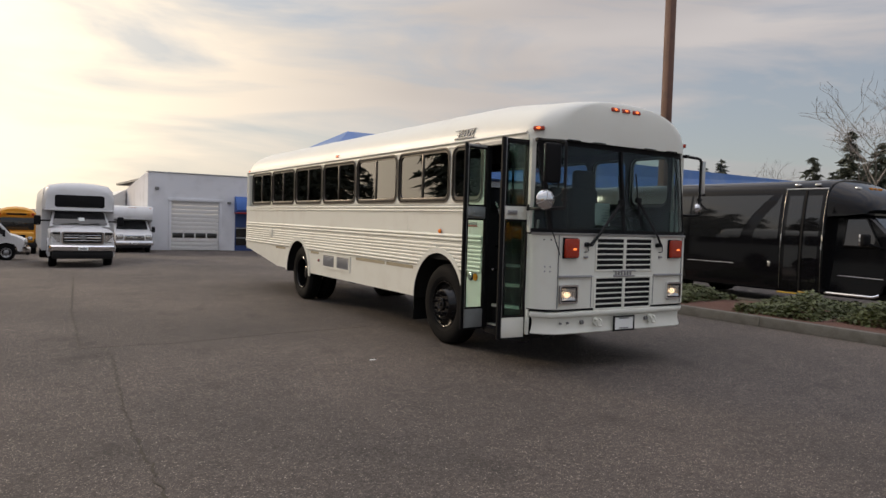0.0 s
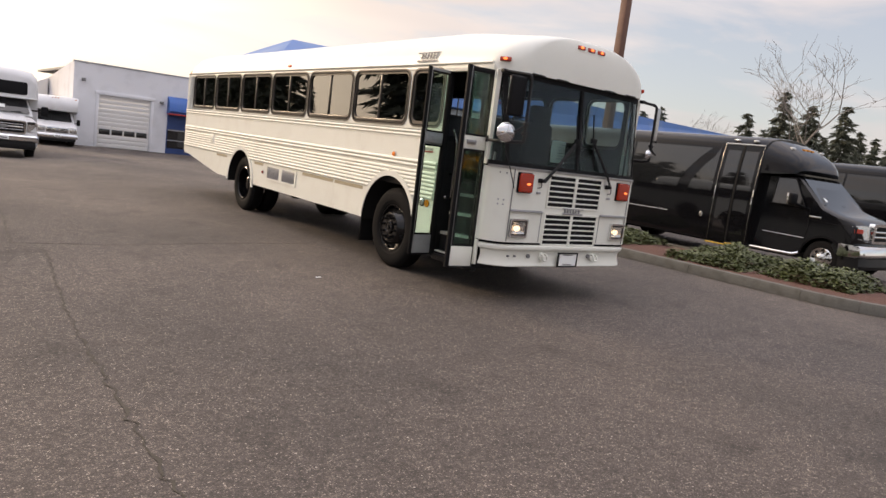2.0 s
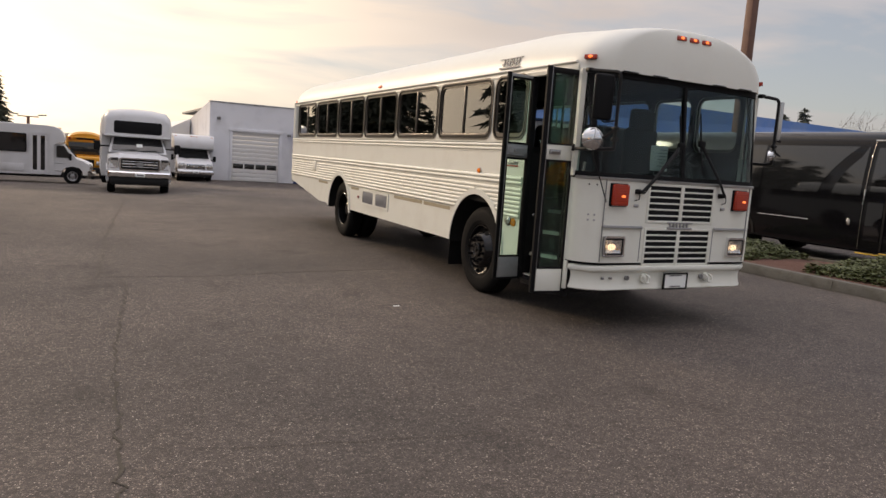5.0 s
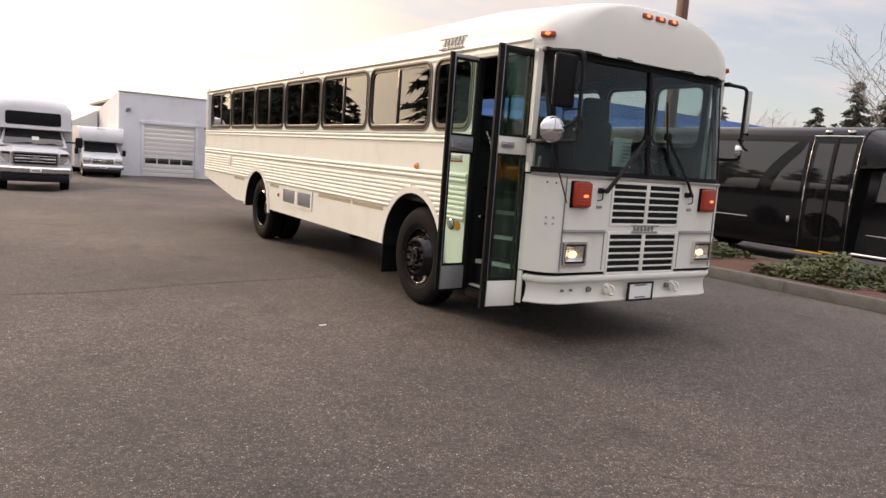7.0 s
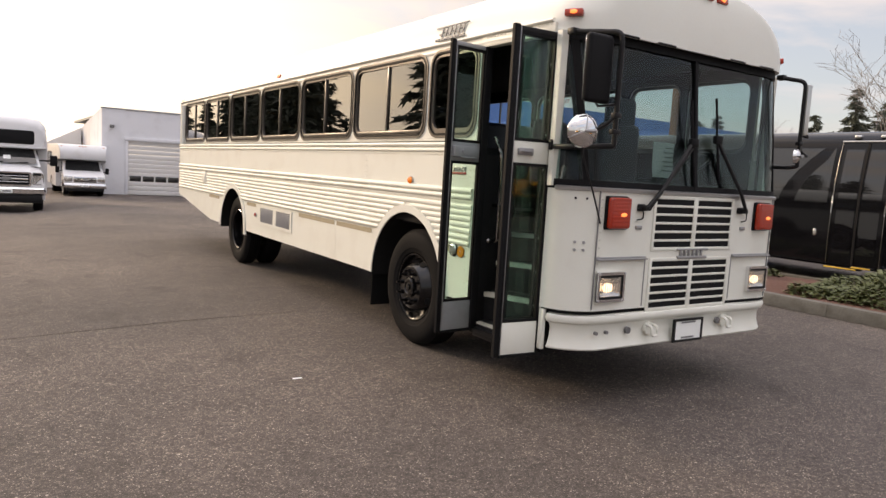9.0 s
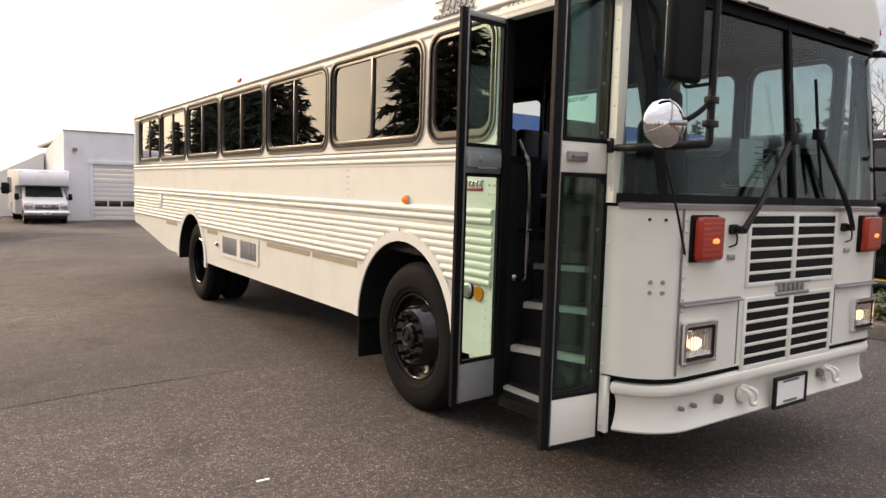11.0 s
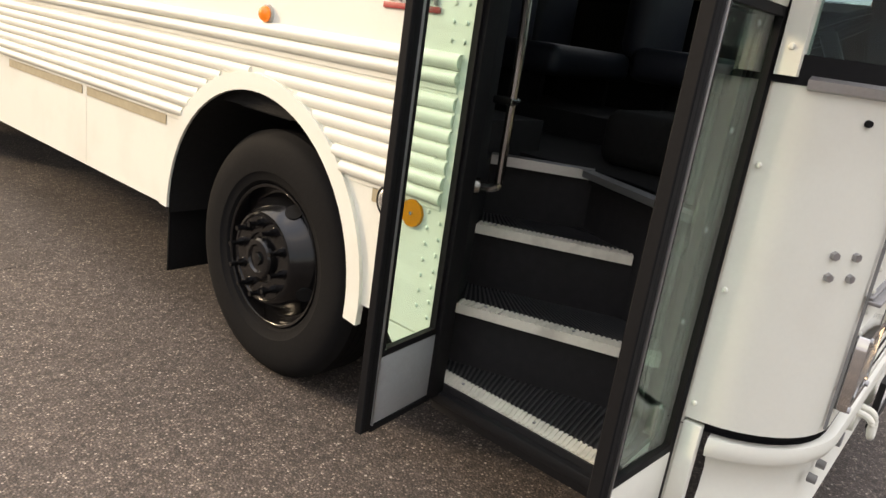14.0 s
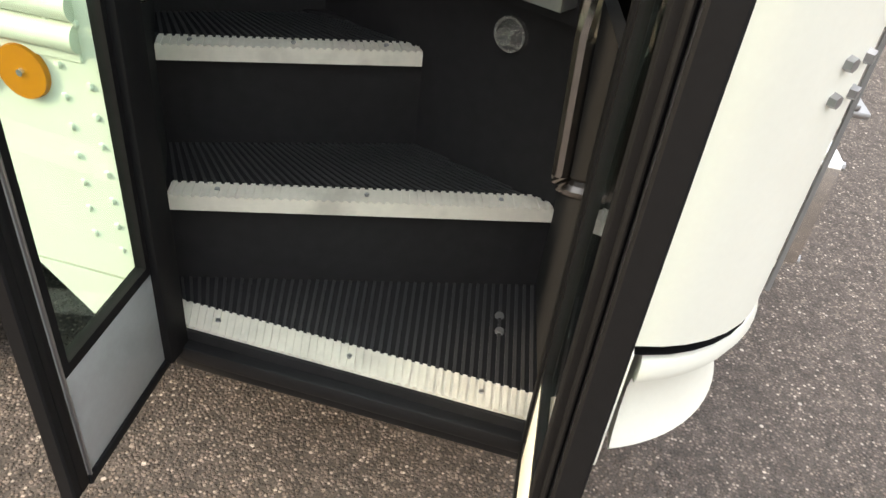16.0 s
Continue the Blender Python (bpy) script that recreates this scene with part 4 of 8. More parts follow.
bpart("badge", bm, "steel", label="grey maker badge of plain shapes")

# windscreen: leaning panes, corner glass, black surround
def screen_line(f, off=0.0, n=10):
    """Plan outline of the windscreen at fraction f of its height."""
    pts = front_line(off, 0.012 + 0.10 * f, 0.31, 0.30, n)
    return pts[1:-1]


SZ0, SZ1 = 1.515, 2.47


def screen_strip(bm, i0, i1, f0, f1, off_out, off_in, n=10):
    rr = []
    for k in range(i0, i1 + 1):
        r4 = []
        for f, off in ((f0, off_out), (f1, off_out), (f1, off_in), (f0, off_in)):
            x, y = screen_line(f, off, n)[k]
            r4.append((x, y, SZ0 + (SZ1 - SZ0) * f))
        rr.append(r4)
    loft(bm, rr)


LAST = 21
frame_bm = B()
screen_strip(frame_bm, 0, LAST, -0.03, 0.035, 0.004, -0.03)
screen_strip(frame_bm, 0, LAST, 0.978, 1.05, 0.006, -0.03)
screen_strip(frame_bm, 0, 1, 0.0, 1.0, 0.003, -0.03)
screen_strip(frame_bm, LAST - 1, LAST, 0.0, 1.0, 0.003, -0.03)
screen = bpart("windscreen", frame_bm, "seal", label="large two-piece windscreen in black rubber surround")


def lean(bm, x0, x1, d0, d1, mat_depth=0):
    rr = []
    for z, f in ((SZ0, 0.0), (SZ1, 1.0)):
        y = 0.012 + 0.10 * f
        rr.append([(x0, y + d0, z), (x1, y + d0, z), (x1, y + d1, z), (x0, y + d1, z)])
    loft(bm, rr)


bm = B()
lean(bm, -0.015, 0.015, -0.008, 0.04)
bpart("divider", bm, "seal", screen)


def corner_at(x, f, off):
    """Point on the rounded windscreen corner at half-width x and fraction f of its height."""
    rr, y0 = 0.30 + off, 0.012 + 0.10 * f - off
    return y0 + rr - math.sqrt(max(0.0, rr * rr - (abs(x) - HW + 0.30) ** 2))


for sx in (-1, 1):
    bm = B()
    rr = []
    for f, x in ((0.0, 1.070), (0.5, 1.102), (1.0, 1.135)):
        z = SZ0 + (SZ1 - SZ0) * f
        rr.append([(sx * (x - 0.018), corner_at(x - 0.018, f, 0.002), z), (sx * (x + 0.018), corner_at(x + 0.018, f, 0.002), z), (sx * (x - 0.004), corner_at(x + 0.018, f, -0.035) + 0.02, z), (sx * (x - 0.036), corner_at(x - 0.018, f, -0.035) + 0.02, z)])
    loft(bm, rr)
    bpart("corner_divider", bm, "seal", screen)
for x0, x1 in ((-0.92, -0.015), (0.015, 0.92)):
    bm = B()
    lean(bm, x0, x1, 0.010, 0.014)
    bpart("pane", bm, "clear", screen)
for i0, i1 in ((1, 10), (LAST - 10, LAST - 1)):
    bm = B()
    screen_strip(bm, i0, i1, 0.02, 0.98, -0.008, -0.012)
    bpart("corner_pane", bm, "clear", screen)
bm = B()
loft(bm, [[(x, y, z) for x, y in front_line(off, 0.0, 0.2)] for off, z in ((0.0, 1.478), (0.014, 1.482), (0.016, 1.500), (0.0, 1.508))], closed=False)
bpart("sill_moulding", bm, "alu", screen, "bright moulding under the windscreen")
# grab loops above the screen
for x in (-0.78, -0.40, 0.42, 0.8):
    bm = B()
    pipe(bm, [(x - 0.10, 0.12, 2.50), (x - 0.10, 0.055, 2.505), (x + 0.10, 0.055, 2.505), (x + 0.10, 0.12, 2.50)], 0.007, 8)
    bpart("grab_loop", bm, "black")

# wipers
for px, tipx, tipz in ((-0.58, -0.08, 1.86), (0.56, 0.20, 1.90)):
    bm = B()
    pipe(bm, [(px, -0.02, 1.385), (px, -0.055, 1.385)], 0.02)
    box(bm, (px - 0.05, -0.02, 1.36), (px + 0.02, 0.002, 1.41), 0.01)
    wip = bpart("wiper", bm, "black", label="black wiper arm with upright blade")
    bm = B()
    pipe(bm, [(px, -0.05, 1.385), (px + (tipx - px) * 0.25, -0.055, 1.385 + (tipz - 1.385) * 0.25), (tipx, 0.012, tipz)], 0.014, 8)
    pipe(bm, [(px + 0.03, -0.045, 1.37), (tipx + 0.035, 0.012, tipz - 0.01)], 0.007, 6)
    bpart("arm", bm, "black", wip)
    bm = B()
    lean_x = -0.09 if px > 0 else 0.07
    pipe(bm, [(tipx - 0.03, 0.030, tipz + 0.30), (tipx, 0.012, tipz), (tipx + 0.04, -0.012, tipz - 0.32)], 0.009, 6)
    box(bm, (tipx - 0.03, -0.006, tipz - 0.03), (tipx + 0.05, 0.03, tipz + 0.03), 0.006)
    bpart("blade", bm, "seal", wip)

# notice behind the screen
bm = B()
rr = []
for k in range(7):
    f = k / 6
    rr.append([(x + 0.02 * f - 0.008 * math.sin(3 * f), 0.095 + 0.03 * f + 0.03 * abs(x + 0.24) / 0.12, 1.60 + 0.25 * f) for x in (-0.355, -0.30, -0.24, -0.18, -0.125)])
loft(bm, rr, closed=False)
bmesh.ops.solidify(bm, geom=bm.faces[:], thickness=0.003)
paper = bpart("notice", bm, "paper", label="white paper notice with illegible lines behind the windscreen")
bm = B()
for k in range(6):
    z = 1.645 + 0.032 * k
    box(bm, (-0.30 + 0.02 * (k % 2), 0.085, z), (-0.19 + 0.012 * (k % 3), 0.089, z + 0.006))
bpart("print_bars", bm, "grey", paper)

# ---- mirrors ----
for sx in (-1, 1):
    yo = -0.085 if sx < 0 else -0.01
    vx = -1.10 if sx < 0 else 1.27
    ty = yo - 0.10 if sx < 0 else yo
    bm = B()
    pipe(bm, [(sx * HW, 0.24, 1.755), (sx * 1.245, 0.05, 1.752), (vx, ty, 1.765), (vx, ty, 1.80), (vx + 0.0, ty, 2.45), (sx * 1.19, 0.16, 2.485)], 0.017)
    mir = bpart("mirror", bm, "black", label="black tubular mirror bracket with flat and convex mirrors")
    for lo, hi in (((sx * (HW + 0.014) - 0.010, 0.236, 1.732), (sx * (HW + 0.014) + 0.010, 0.268, 1.80)), ((sx * 1.19 - 0.03, 0.13, 2.465), (sx * 1.19 + 0.03, 0.19, 2.505))):
        bm = B()
        box(bm, lo, hi, 0.005)
        bpart("mount", bm, "black", mir)
    bm = B()
    cx = -1.235 if sx < 0 else 1.296
    hw_m = 0.105 if sx < 0 else 0.030
    box(bm, (cx - hw_m, yo - (0.075 if sx < 0 else 0.03), 2.015), (cx + hw_m, yo - (0.02 if sx < 0 else 0.005), 2.425), 0.026 if sx < 0 else 0.006, 4)
    head = bpart("flat_mirror_back", bm, "seal" if sx < 0 else "alu", mir, "black mirror back" if sx < 0 else "grey mirror back")
    bm = B()
    box(bm, (cx - hw_m + 0.012, yo - 0.021, 2.03), (cx + hw_m - 0.012, yo - 0.017, 2.41), 0.002)
    bpart("mirror_glass", bm, "chrome", head)
    bm = B()
    pipe(bm, [(vx, ty, 2.02), (cx + 0.04, yo - 0.03, 2.00), (cx, yo - 0.045, 2.02)], 0.008, 6)
    pipe(bm, [(vx, ty, 1.95), (vx - sx * -0.06, ty + 0.02, 1.89), (vx - sx * -0.10, yo - 0.02, 1.85)], 0.012, 6)
    box(bm, (vx - 0.03, ty - 0.02, 1.935), (vx + 0.03, ty + 0.02, 1.965), 0.005)
    box(bm, (vx - 0.035, ty - 0.02, 1.835), (vx + 0.035, ty + 0.02, 1.865), 0.005)
    bpart("clamp", bm, "black", mir)
    # convex mirror: the domed chrome back faces forward
    ccx = -1.275 if sx < 0 else 1.225
    cr = 0.105 if sx < 0 else 0.06
    mm = Matrix.Translation((ccx, yo + 0.005, 1.845)) @ Euler((radians(90), 0, radians(-18 * -sx))).to_matrix().to_4x4()
    bm = B()
    rr = []
    for k in range(9):
        a = radians(90 * k / 8)
        rr.append([mm @ Vector((cr * math.cos(a) * math.cos(2 * math.pi * j / 28), cr * math.cos(a) * math.sin(2 * math.pi * j / 28), 0.045 * math.sin(a))) for j in range(28)] if k < 8 else [mm @ Vector((0.002 * math.cos(2 * math.pi * j / 28), 0.002 * math.sin(2 * math.pi * j / 28), 0.045)) for j in range(28)])
    loft(bm, rr)
    cv = bpart("convex_mirror", bm, "chrome", mir, "round chrome convex mirror")
    bm = B()
    tube(bm, mm @ Vector((0, 0, 0.04)), mm @ Vector((0.06 * -sx, 0, 0.075)), 0.012)
    bpart("stud", bm, "steel", cv)
    for deg in (80, 205, 325):
        a = radians(deg)
        bm = B()
        pipe(bm, [mm @ Vector((cr * math.cos(b) * math.cos(a), cr * math.cos(b) * math.sin(a), 0.045 * math.sin(b) + 0.001)) for b in (0.05, 0.4, 0.8, 1.2, 1.5)], 0.0035, 6)
        bpart("bracket_rib", bm, "steel", cv)
# antenna rod below the convex mirror
bm = B()
pipe(bm, [(-1.262, -0.085, 1.745), (-1.262, -0.085, 1.70), (-1.10, -0.045, 1.46), (-0.985, -0.012, 1.275)], 0.006, 6)
bpart("rod", bm, "black", label="thin black rod")

# ---- folding door: two leaves standing open, square to the side ----
def door_leaf(hinge, outer, band_mat, kick_mat, frame_mat, label, side, edge=0.0135):
    h, o = Vector((*hinge, 0)), Vector((*outer, 0))
    u = (o - h).normalized()
    L = (o - h).length
    m = Matrix(((u.x, -u.y, 0, h.x), (u.y, u.x, 0, h.y), (0, 0, 1, 0), (0, 0, 0, 1)))
    z0, z1 = 0.365, 2.49

    def put(name, bm, mat, parent, label=""):
        bmesh.ops.transform(bm, matrix=m, verts=bm.verts[:])
        return part(name, bm, mat, parent, label)

    bm = B()
    for a, b in (((0.0, z0), (0.028, z1)), ((L - 0.045, z0), (L - 0.02, z1))):
        box(bm, (a[0], -0.010, a[1]), (b[0], 0.010, b[1]), 0.003)
    box(bm, (0.0, -0.010, z1 - 0.03), (L - 0.02, 0.010, z1), 0.003)
    door = put("door_leaf", bm, frame_mat, bus, label)
    bm = B()
    box(bm, (L - 0.030, -0.014, z0 - 0.01), (L - 0.006, 0.014, z1 + 0.01), 0.004, 2)
    box(bm, (L - 0.008, -edge, z0 - 0.01), (L + 0.012, edge, z1 + 0.01), 0.003, 1)
    put("edge_rubber", bm, "seal", door, "thick black rubber edge")
    bm = B()
    box(bm, (L - 0.040, -edge - 0.001, z0), (L - 0.035, edge + 0.001, z1), 0.002)
    put("edge_strip", bm, "steel", door, "bright metal edge strip")
    bm = B()
    box(bm, (-0.012, -0.016, z0 + 0.03), (0.014, 0.016, z1 - 0.03), 0.006)
    put("hinge_strip", bm, "white" if side < 0 else "seal", door)
    bm = B()
    box(bm, (0.02, -0.009, 1.635), (L - 0.03, 0.009, 1.775), 0.003)
    put("cross_band", bm, band_mat, door)
    bm = B()
    box(bm, (0.02, -0.014 if side < 0 else -0.009, z0), (L - 0.03, 0.009, 0.585), 0.003)
    put("kick_panel", bm, kick_mat, door)
    bm = B()
    box(bm, (0.0, -0.015, z0 - 0.018), (L - 0.03, 0.015, z0 + 0.004), 0.004)
    put("bottom_sweep", bm, "seal", door)
    for a, b in ((0.585, 1.635), (1.775, z1 - 0.03)):
        bm = B()
        ring(bm, [(0.02, a), (L - 0.04, a), (L - 0.04, b), (0.02, b)], [(0.042, a + 0.02), (L - 0.058, a + 0.02), (L - 0.058, b - 0.02), (0.042, b - 0.02)], "y", -0.0105, 0.0105)
        g = put("glass_seal", bm, "seal", door)
        bm = B()
        box(bm, (0.03, -0.003, a + 0.01), (L - 0.05, 0.002, b - 0.01))
        p = put("pane", bm, "green", g)
        p.visible_shadow = False
    for k in range(9):
        bm = B()
        tube(bm, (0.02, side * 0.009, 0.45 + 0.23 * k), (0.02, side * 0.015, 0.45 + 0.23 * k), 0.008, 0.006, 8)
        put("screw", bm, "steel", door)
    return door, put, L


rear_leaf, putr, LR = door_leaf((-1.195, 1.085), (-1.535, 1.045), "greyalu", "greyalu", "greyalu", "rear door leaf with grey panels and green glass, folded open", 1)
bm = B()
box(bm, (0.06, 0.012, 1.665), (LR - 0.04, 0.045, 1.745), 0.006)
box(bm, (0.10, 0.044, 1.655), (LR - 0.10, 0.052, 1.668), 0.004)
tube(bm, (LR - 0.12, 0.04, 1.71), (LR - 0.12, 0.062, 1.71), 0.014, 0.012, 12)
putr("lock_box", bm, "greyalu", rear_leaf, "grey lock box with key barrel")
front_leaf, putf, LF = door_leaf((-1.195, 0.285), (-1.55, 0.300), "white", "white", "black", "front door leaf with white panels and dark green glass, folded open", -1, 0.016)
bm = B()
box(bm, (LF - 0.19, 0.012, 1.685), (LF - 0.07, 0.030, 1.73), 0.006)
box(bm, (LF - 0.17, 0.028, 1.70), (LF - 0.09, 0.044, 1.718), 0.006)
putf("pull_handle", bm, "steel", front_leaf, "small steel pull handle")

# the inner panel of the front pair, folded back against the outer one
inner_leaf, puti, LI = door_leaf((-1.195, 0.343), (-1.515, 0.321), "white", "white", "black", "inner panel of the front door pair with white panels, folded back", 1, 0.004)

# door frame round the opening
bm = B()
box(bm, (-HW - 0.004, 1.055, 0.36), (-HW + 0.06, 1.092, 2.52), 0.005)
bpart("door_jamb", bm, "seal", label="black door jamb")
bm = B()
box(bm, (-HW + 0.042, 0.268, 0.36), (-HW + 0.065, 0.352, 2.52), 0.005)
bpart("door_jamb", bm, "seal")
bm = B()
box(bm, (-HW - 0.006, 0.30, 2.485), (-HW + 0.06, 1.12, 2.56), 0.006)
bpart("door_header", bm, "white", label="white riveted door header")
for k in range(18):
    share(rivet, "rivet", bus, Matrix.Translation((-HW - 0.008, 0.34 + 0.042 * k, 2.552)))
for k in range(7):
    share(rivet, "rivet", bus, Matrix.Translation((-HW - 0.001, 0.252, 0.44 + 0.29 * k)))

# ---- entrance steps: treads turn inwards between two slanting side walls ----
LW = [(-1.16, 1.085), (-1.02, 1.165), (-0.84, 1.275), (-0.68, 1.375)]     # side wall towards the rear, at each riser
RW = [(-1.16, 0.335), (-0.74, 0.405), (-0.595, 0.765), (-0.47, 1.05)]      # side wall towards the driver
TZ = [0.396, 0.618, 0.850, 1.078]


def slab(pts, z0, z1):
    bm = B()
    prism(bm, pts, "z", z0, z1)
    return bm


bm = slab([LW[0], LW[1], RW[1], RW[0]], 0.36, TZ[0])
steps = part("entrance_steps", bm, "dark", bus, "black ribbed entrance steps with worn cream edges")
for k in range(1, 4):
    a, b = LW[k], RW[k]
    back = [(-0.2, b[1]), (-0.2, a[1])] if k == 3 else [RW[k + 1], LW[k + 1]]
    if k < 3:
        part("riser", slab([a, b, (b[0] + 0.02, b[1] + 0.004), (a[0] + 0.02, a[1] + 0.004)], TZ[k - 1], TZ[k]), "dark", steps)
        part("tread", slab([a, b, RW[k + 1], LW[k + 1]], TZ[k] - 0.03, TZ[k]), "dark", steps, "black ribbed rubber tread")
    else:
        part("riser", slab([a, b, (b[0] + 0.02, b[1] + 0.004), (a[0] + 0.02, a[1] + 0.004)], TZ[k - 1], TZ[k]), "dark", steps)
# lowest tread mat
part("tread", slab([(-1.10, 1.10), LW[1], RW[1], (-1.10, 0.345)], TZ[0] - 0.004, TZ[0] + 0.003), "dark", steps, "black ribbed rubber tread")


def ribs_over(front_l, front_r, back_l, back_r, z, n, name="tread_rib"):
    """Fine ribs running from the front edge of a tread to its back."""
    bm = B()
    for k in range(n):
        f = (k + 0.5) / n
        a = Vector(front_l).lerp(Vector(front_r), f)
        b = Vector(back_l).lerp(Vector(back_r), f)
        d = (Vector(front_r) - Vector(front_l)).normalized() * 0.0035
        vs = [(a - d, z), (a + d, z), (b + d, z), (b - d, z)]
        lo = [bm.verts.new((p.x, p.y, zz - 0.001)) for p, zz in vs]
        hi = [bm.verts.new((p.x * 1.0, p.y, zz + 0.004)) for p, zz in vs]
        for i in range(4):
            bm.faces.new((lo[i], lo[(i + 1) % 4], hi[(i + 1) % 4], hi[i]))
        bm.faces.new(hi)
    r = part(name, bm, "tread", steps)
    return tagged(r, kind="stuff")


def along(p, q, dist):
    v = (Vector(q) - Vector(p))
    return tuple(Vector(p) + v.normalized() * dist)


NOSE = [((-1.152, 1.088), (-1.152, 0.345), (-1.085, 1.118), (-1.085, 0.352))]
for k in (1, 2):
    a, b = LW[k], RW[k]
    d = Vector((a[1] - b[1], b[0] - a[0])).normalized()
    d = d if d.x > 0 else -d
    pull = -0.018
    fl = (a[0] + d.x * pull, a[1] + d.y * pull - 0.004)
    fr = (b[0] + d.x * pull, b[1] + d.y * pull + 0.004)
    NOSE.append((fl, fr, (fl[0] + d.x * 0.055, fl[1] + d.y * 0.055), (fr[0] + d.x * 0.055, fr[1] + d.y * 0.055)))
for k, (fl, fr, bl, br) in enumerate(NOSE):
    z = TZ[k]
    bm = B()
    prism(bm, [fl, fr, br, bl], "z", z - 0.028, z + 0.004)
    n = part("nosing", bm, "nosing", steps, "cream ribbed step edge, worn and dirty")
    bm = B()
    cnt = 46 if k < 2 else 34
    for j in range(cnt):
        f0, f1 = (j + 0.2) / cnt, (j + 0.75) / cnt
        q = [Vector(fl).lerp(Vector(fr), f0), Vector(fl).lerp(Vector(fr), f1), Vector(bl).lerp(Vector(br), f1), Vector(bl).lerp(Vector(br), f0)]
        prism(bm, [tuple(v) for v in q], "z", z + 0.003, z + 0.008)
    tagged(part("nosing_ribs", bm, "nosing", n), kind="stuff")
    for j in (0.12, 0.5, 0.86):
        c = (Vector(fl).lerp(Vector(fr), j) + Vector(bl).lerp(Vector(br), j)) / 2
        bm = B()
        tube(bm, (c.x, c.y, z + 0.006), (c.x, c.y, z + 0.011), 0.006, 0.005, 8)
        part("screw", bm, "steel", n)
ribs_over((-1.085, 1.118), (-1.085, 0.352), LW[1], RW[1], TZ[0] + 0.003, 44)
ribs_over(NOSE[1][2], NOSE[1][3], LW[2], RW[2], TZ[1], 40)
ribs_over(NOSE[2][2], NOSE[2][3], LW[3], RW[3], TZ[2], 30)
bm = B()
prism(bm, [(LW[3][0] - 0.02, LW[3][1] - 0.015), (RW[3][0] - 0.02, RW[3][1] - 0.01), (RW[3][0] + 0.03, RW[3][1] + 0.015), (LW[3][0] + 0.03, LW[3][1] + 0.02)], "z", TZ[3] - 0.03, TZ[3] + 0.006)
part("top_nosing", bm, "alu", steps, "dull aluminium floor edge")
for x, y in ((-0.88, 0.465), (-0.93, 0.455)):
    bm = B()
    tube(bm, (x, y, TZ[0]), (x, y, TZ[0] + 0.010), 0.012, 0.009, 8)
    part("bolt", bm, "steel", steps)
# sill under the lowest step
bm = B()
box(bm, (-1.185, 0.32, 0.335), (-1.12, 1.09, 0.372), 0.006)
box(bm, (-1.17, 0.32, 0.30), (-1.10, 1.09, 0.34), 0.004)
part("sill", bm, "black", steps, "scuffed black door sill")
# stairwell walls
for (a, b), top in ((((-1.19, 1.075), LW[1]), 1.7), ((LW[1], LW[2]), 1.7), ((LW[2], LW[3]), 1.078)):
    bm = B()
    prism(bm, [a, b, (b[0], b[1] + 0.03), (a[0], a[1] + 0.03)], "z", 0.33, top)
    part("well_wall", bm, "dark", steps)
rw = None
for a, b in ((RW[0], RW[1]), (RW[1], RW[2]), (RW[2], RW[3])):
    bm = B()
    prism(bm, [a, b, (b[0] + 0.03, b[1] - 0.02), (a[0] + 0.03, a[1] - 0.02)], "z", 0.33, 1.078)
    ww = part("well_wall", bm, "dark", steps, "black side wall of the stairwell")
    rw = rw or ww
bm = B()
prism(bm, [(-0.505, 1.03), (-0.80, 0.44), (-0.855, 0.465), (-0.555, 1.05)], "z", 1.063, 1.086)
part("edge_trim", bm, "alu", rw, "grey aluminium edge trim")
bm = B()
tube(bm, (-0.670, 0.56, 0.955), (-0.690, 0.568, 0.955), 0.038, 0.036, 24)
tube(bm, (-0.690, 0.568, 0.955), (-0.708, 0.576, 0.955), 0.032, 0.018, 24)
part("step_lamp", bm, "clearlens", rw, "round ribbed step lamp")
# handrails
bm = B()
pipe(bm, [(-1.02, 1.165, 1.03), (-0.985, 1.10, 1.03), (-0.985, 1.10, 1.45), (-1.0, 1.10, 1.72), (-1.03, 1.15, 1.84)], 0.015)
tube(bm, (-1.03, 1.172, 1.03), (-1.015, 1.155, 1.03), 0.03, 0.028, 14)
box(bm, (-1.01, 1.085, 1.30), (-0.96, 1.16, 1.325), 0.006)
part("handrail", bm, "rail", steps, "bent steel grab rail")
bm = B()
pipe(bm, [(-1.06, 0.345, 0.85), (-1.06, 0.398, 0.85), (-1.06, 0.40, 0.90), (-1.06, 0.41, 1.15), (-0.99, 0.42, 1.40), (-0.95, 0.42, 1.64)], 0.016)
tube(bm, (-1.06, 0.346, 0.85), (-1.06, 0.330, 0.85), 0.03, 0.028, 14)
part("handrail", bm, "rail", steps, "bent steel grab rail")

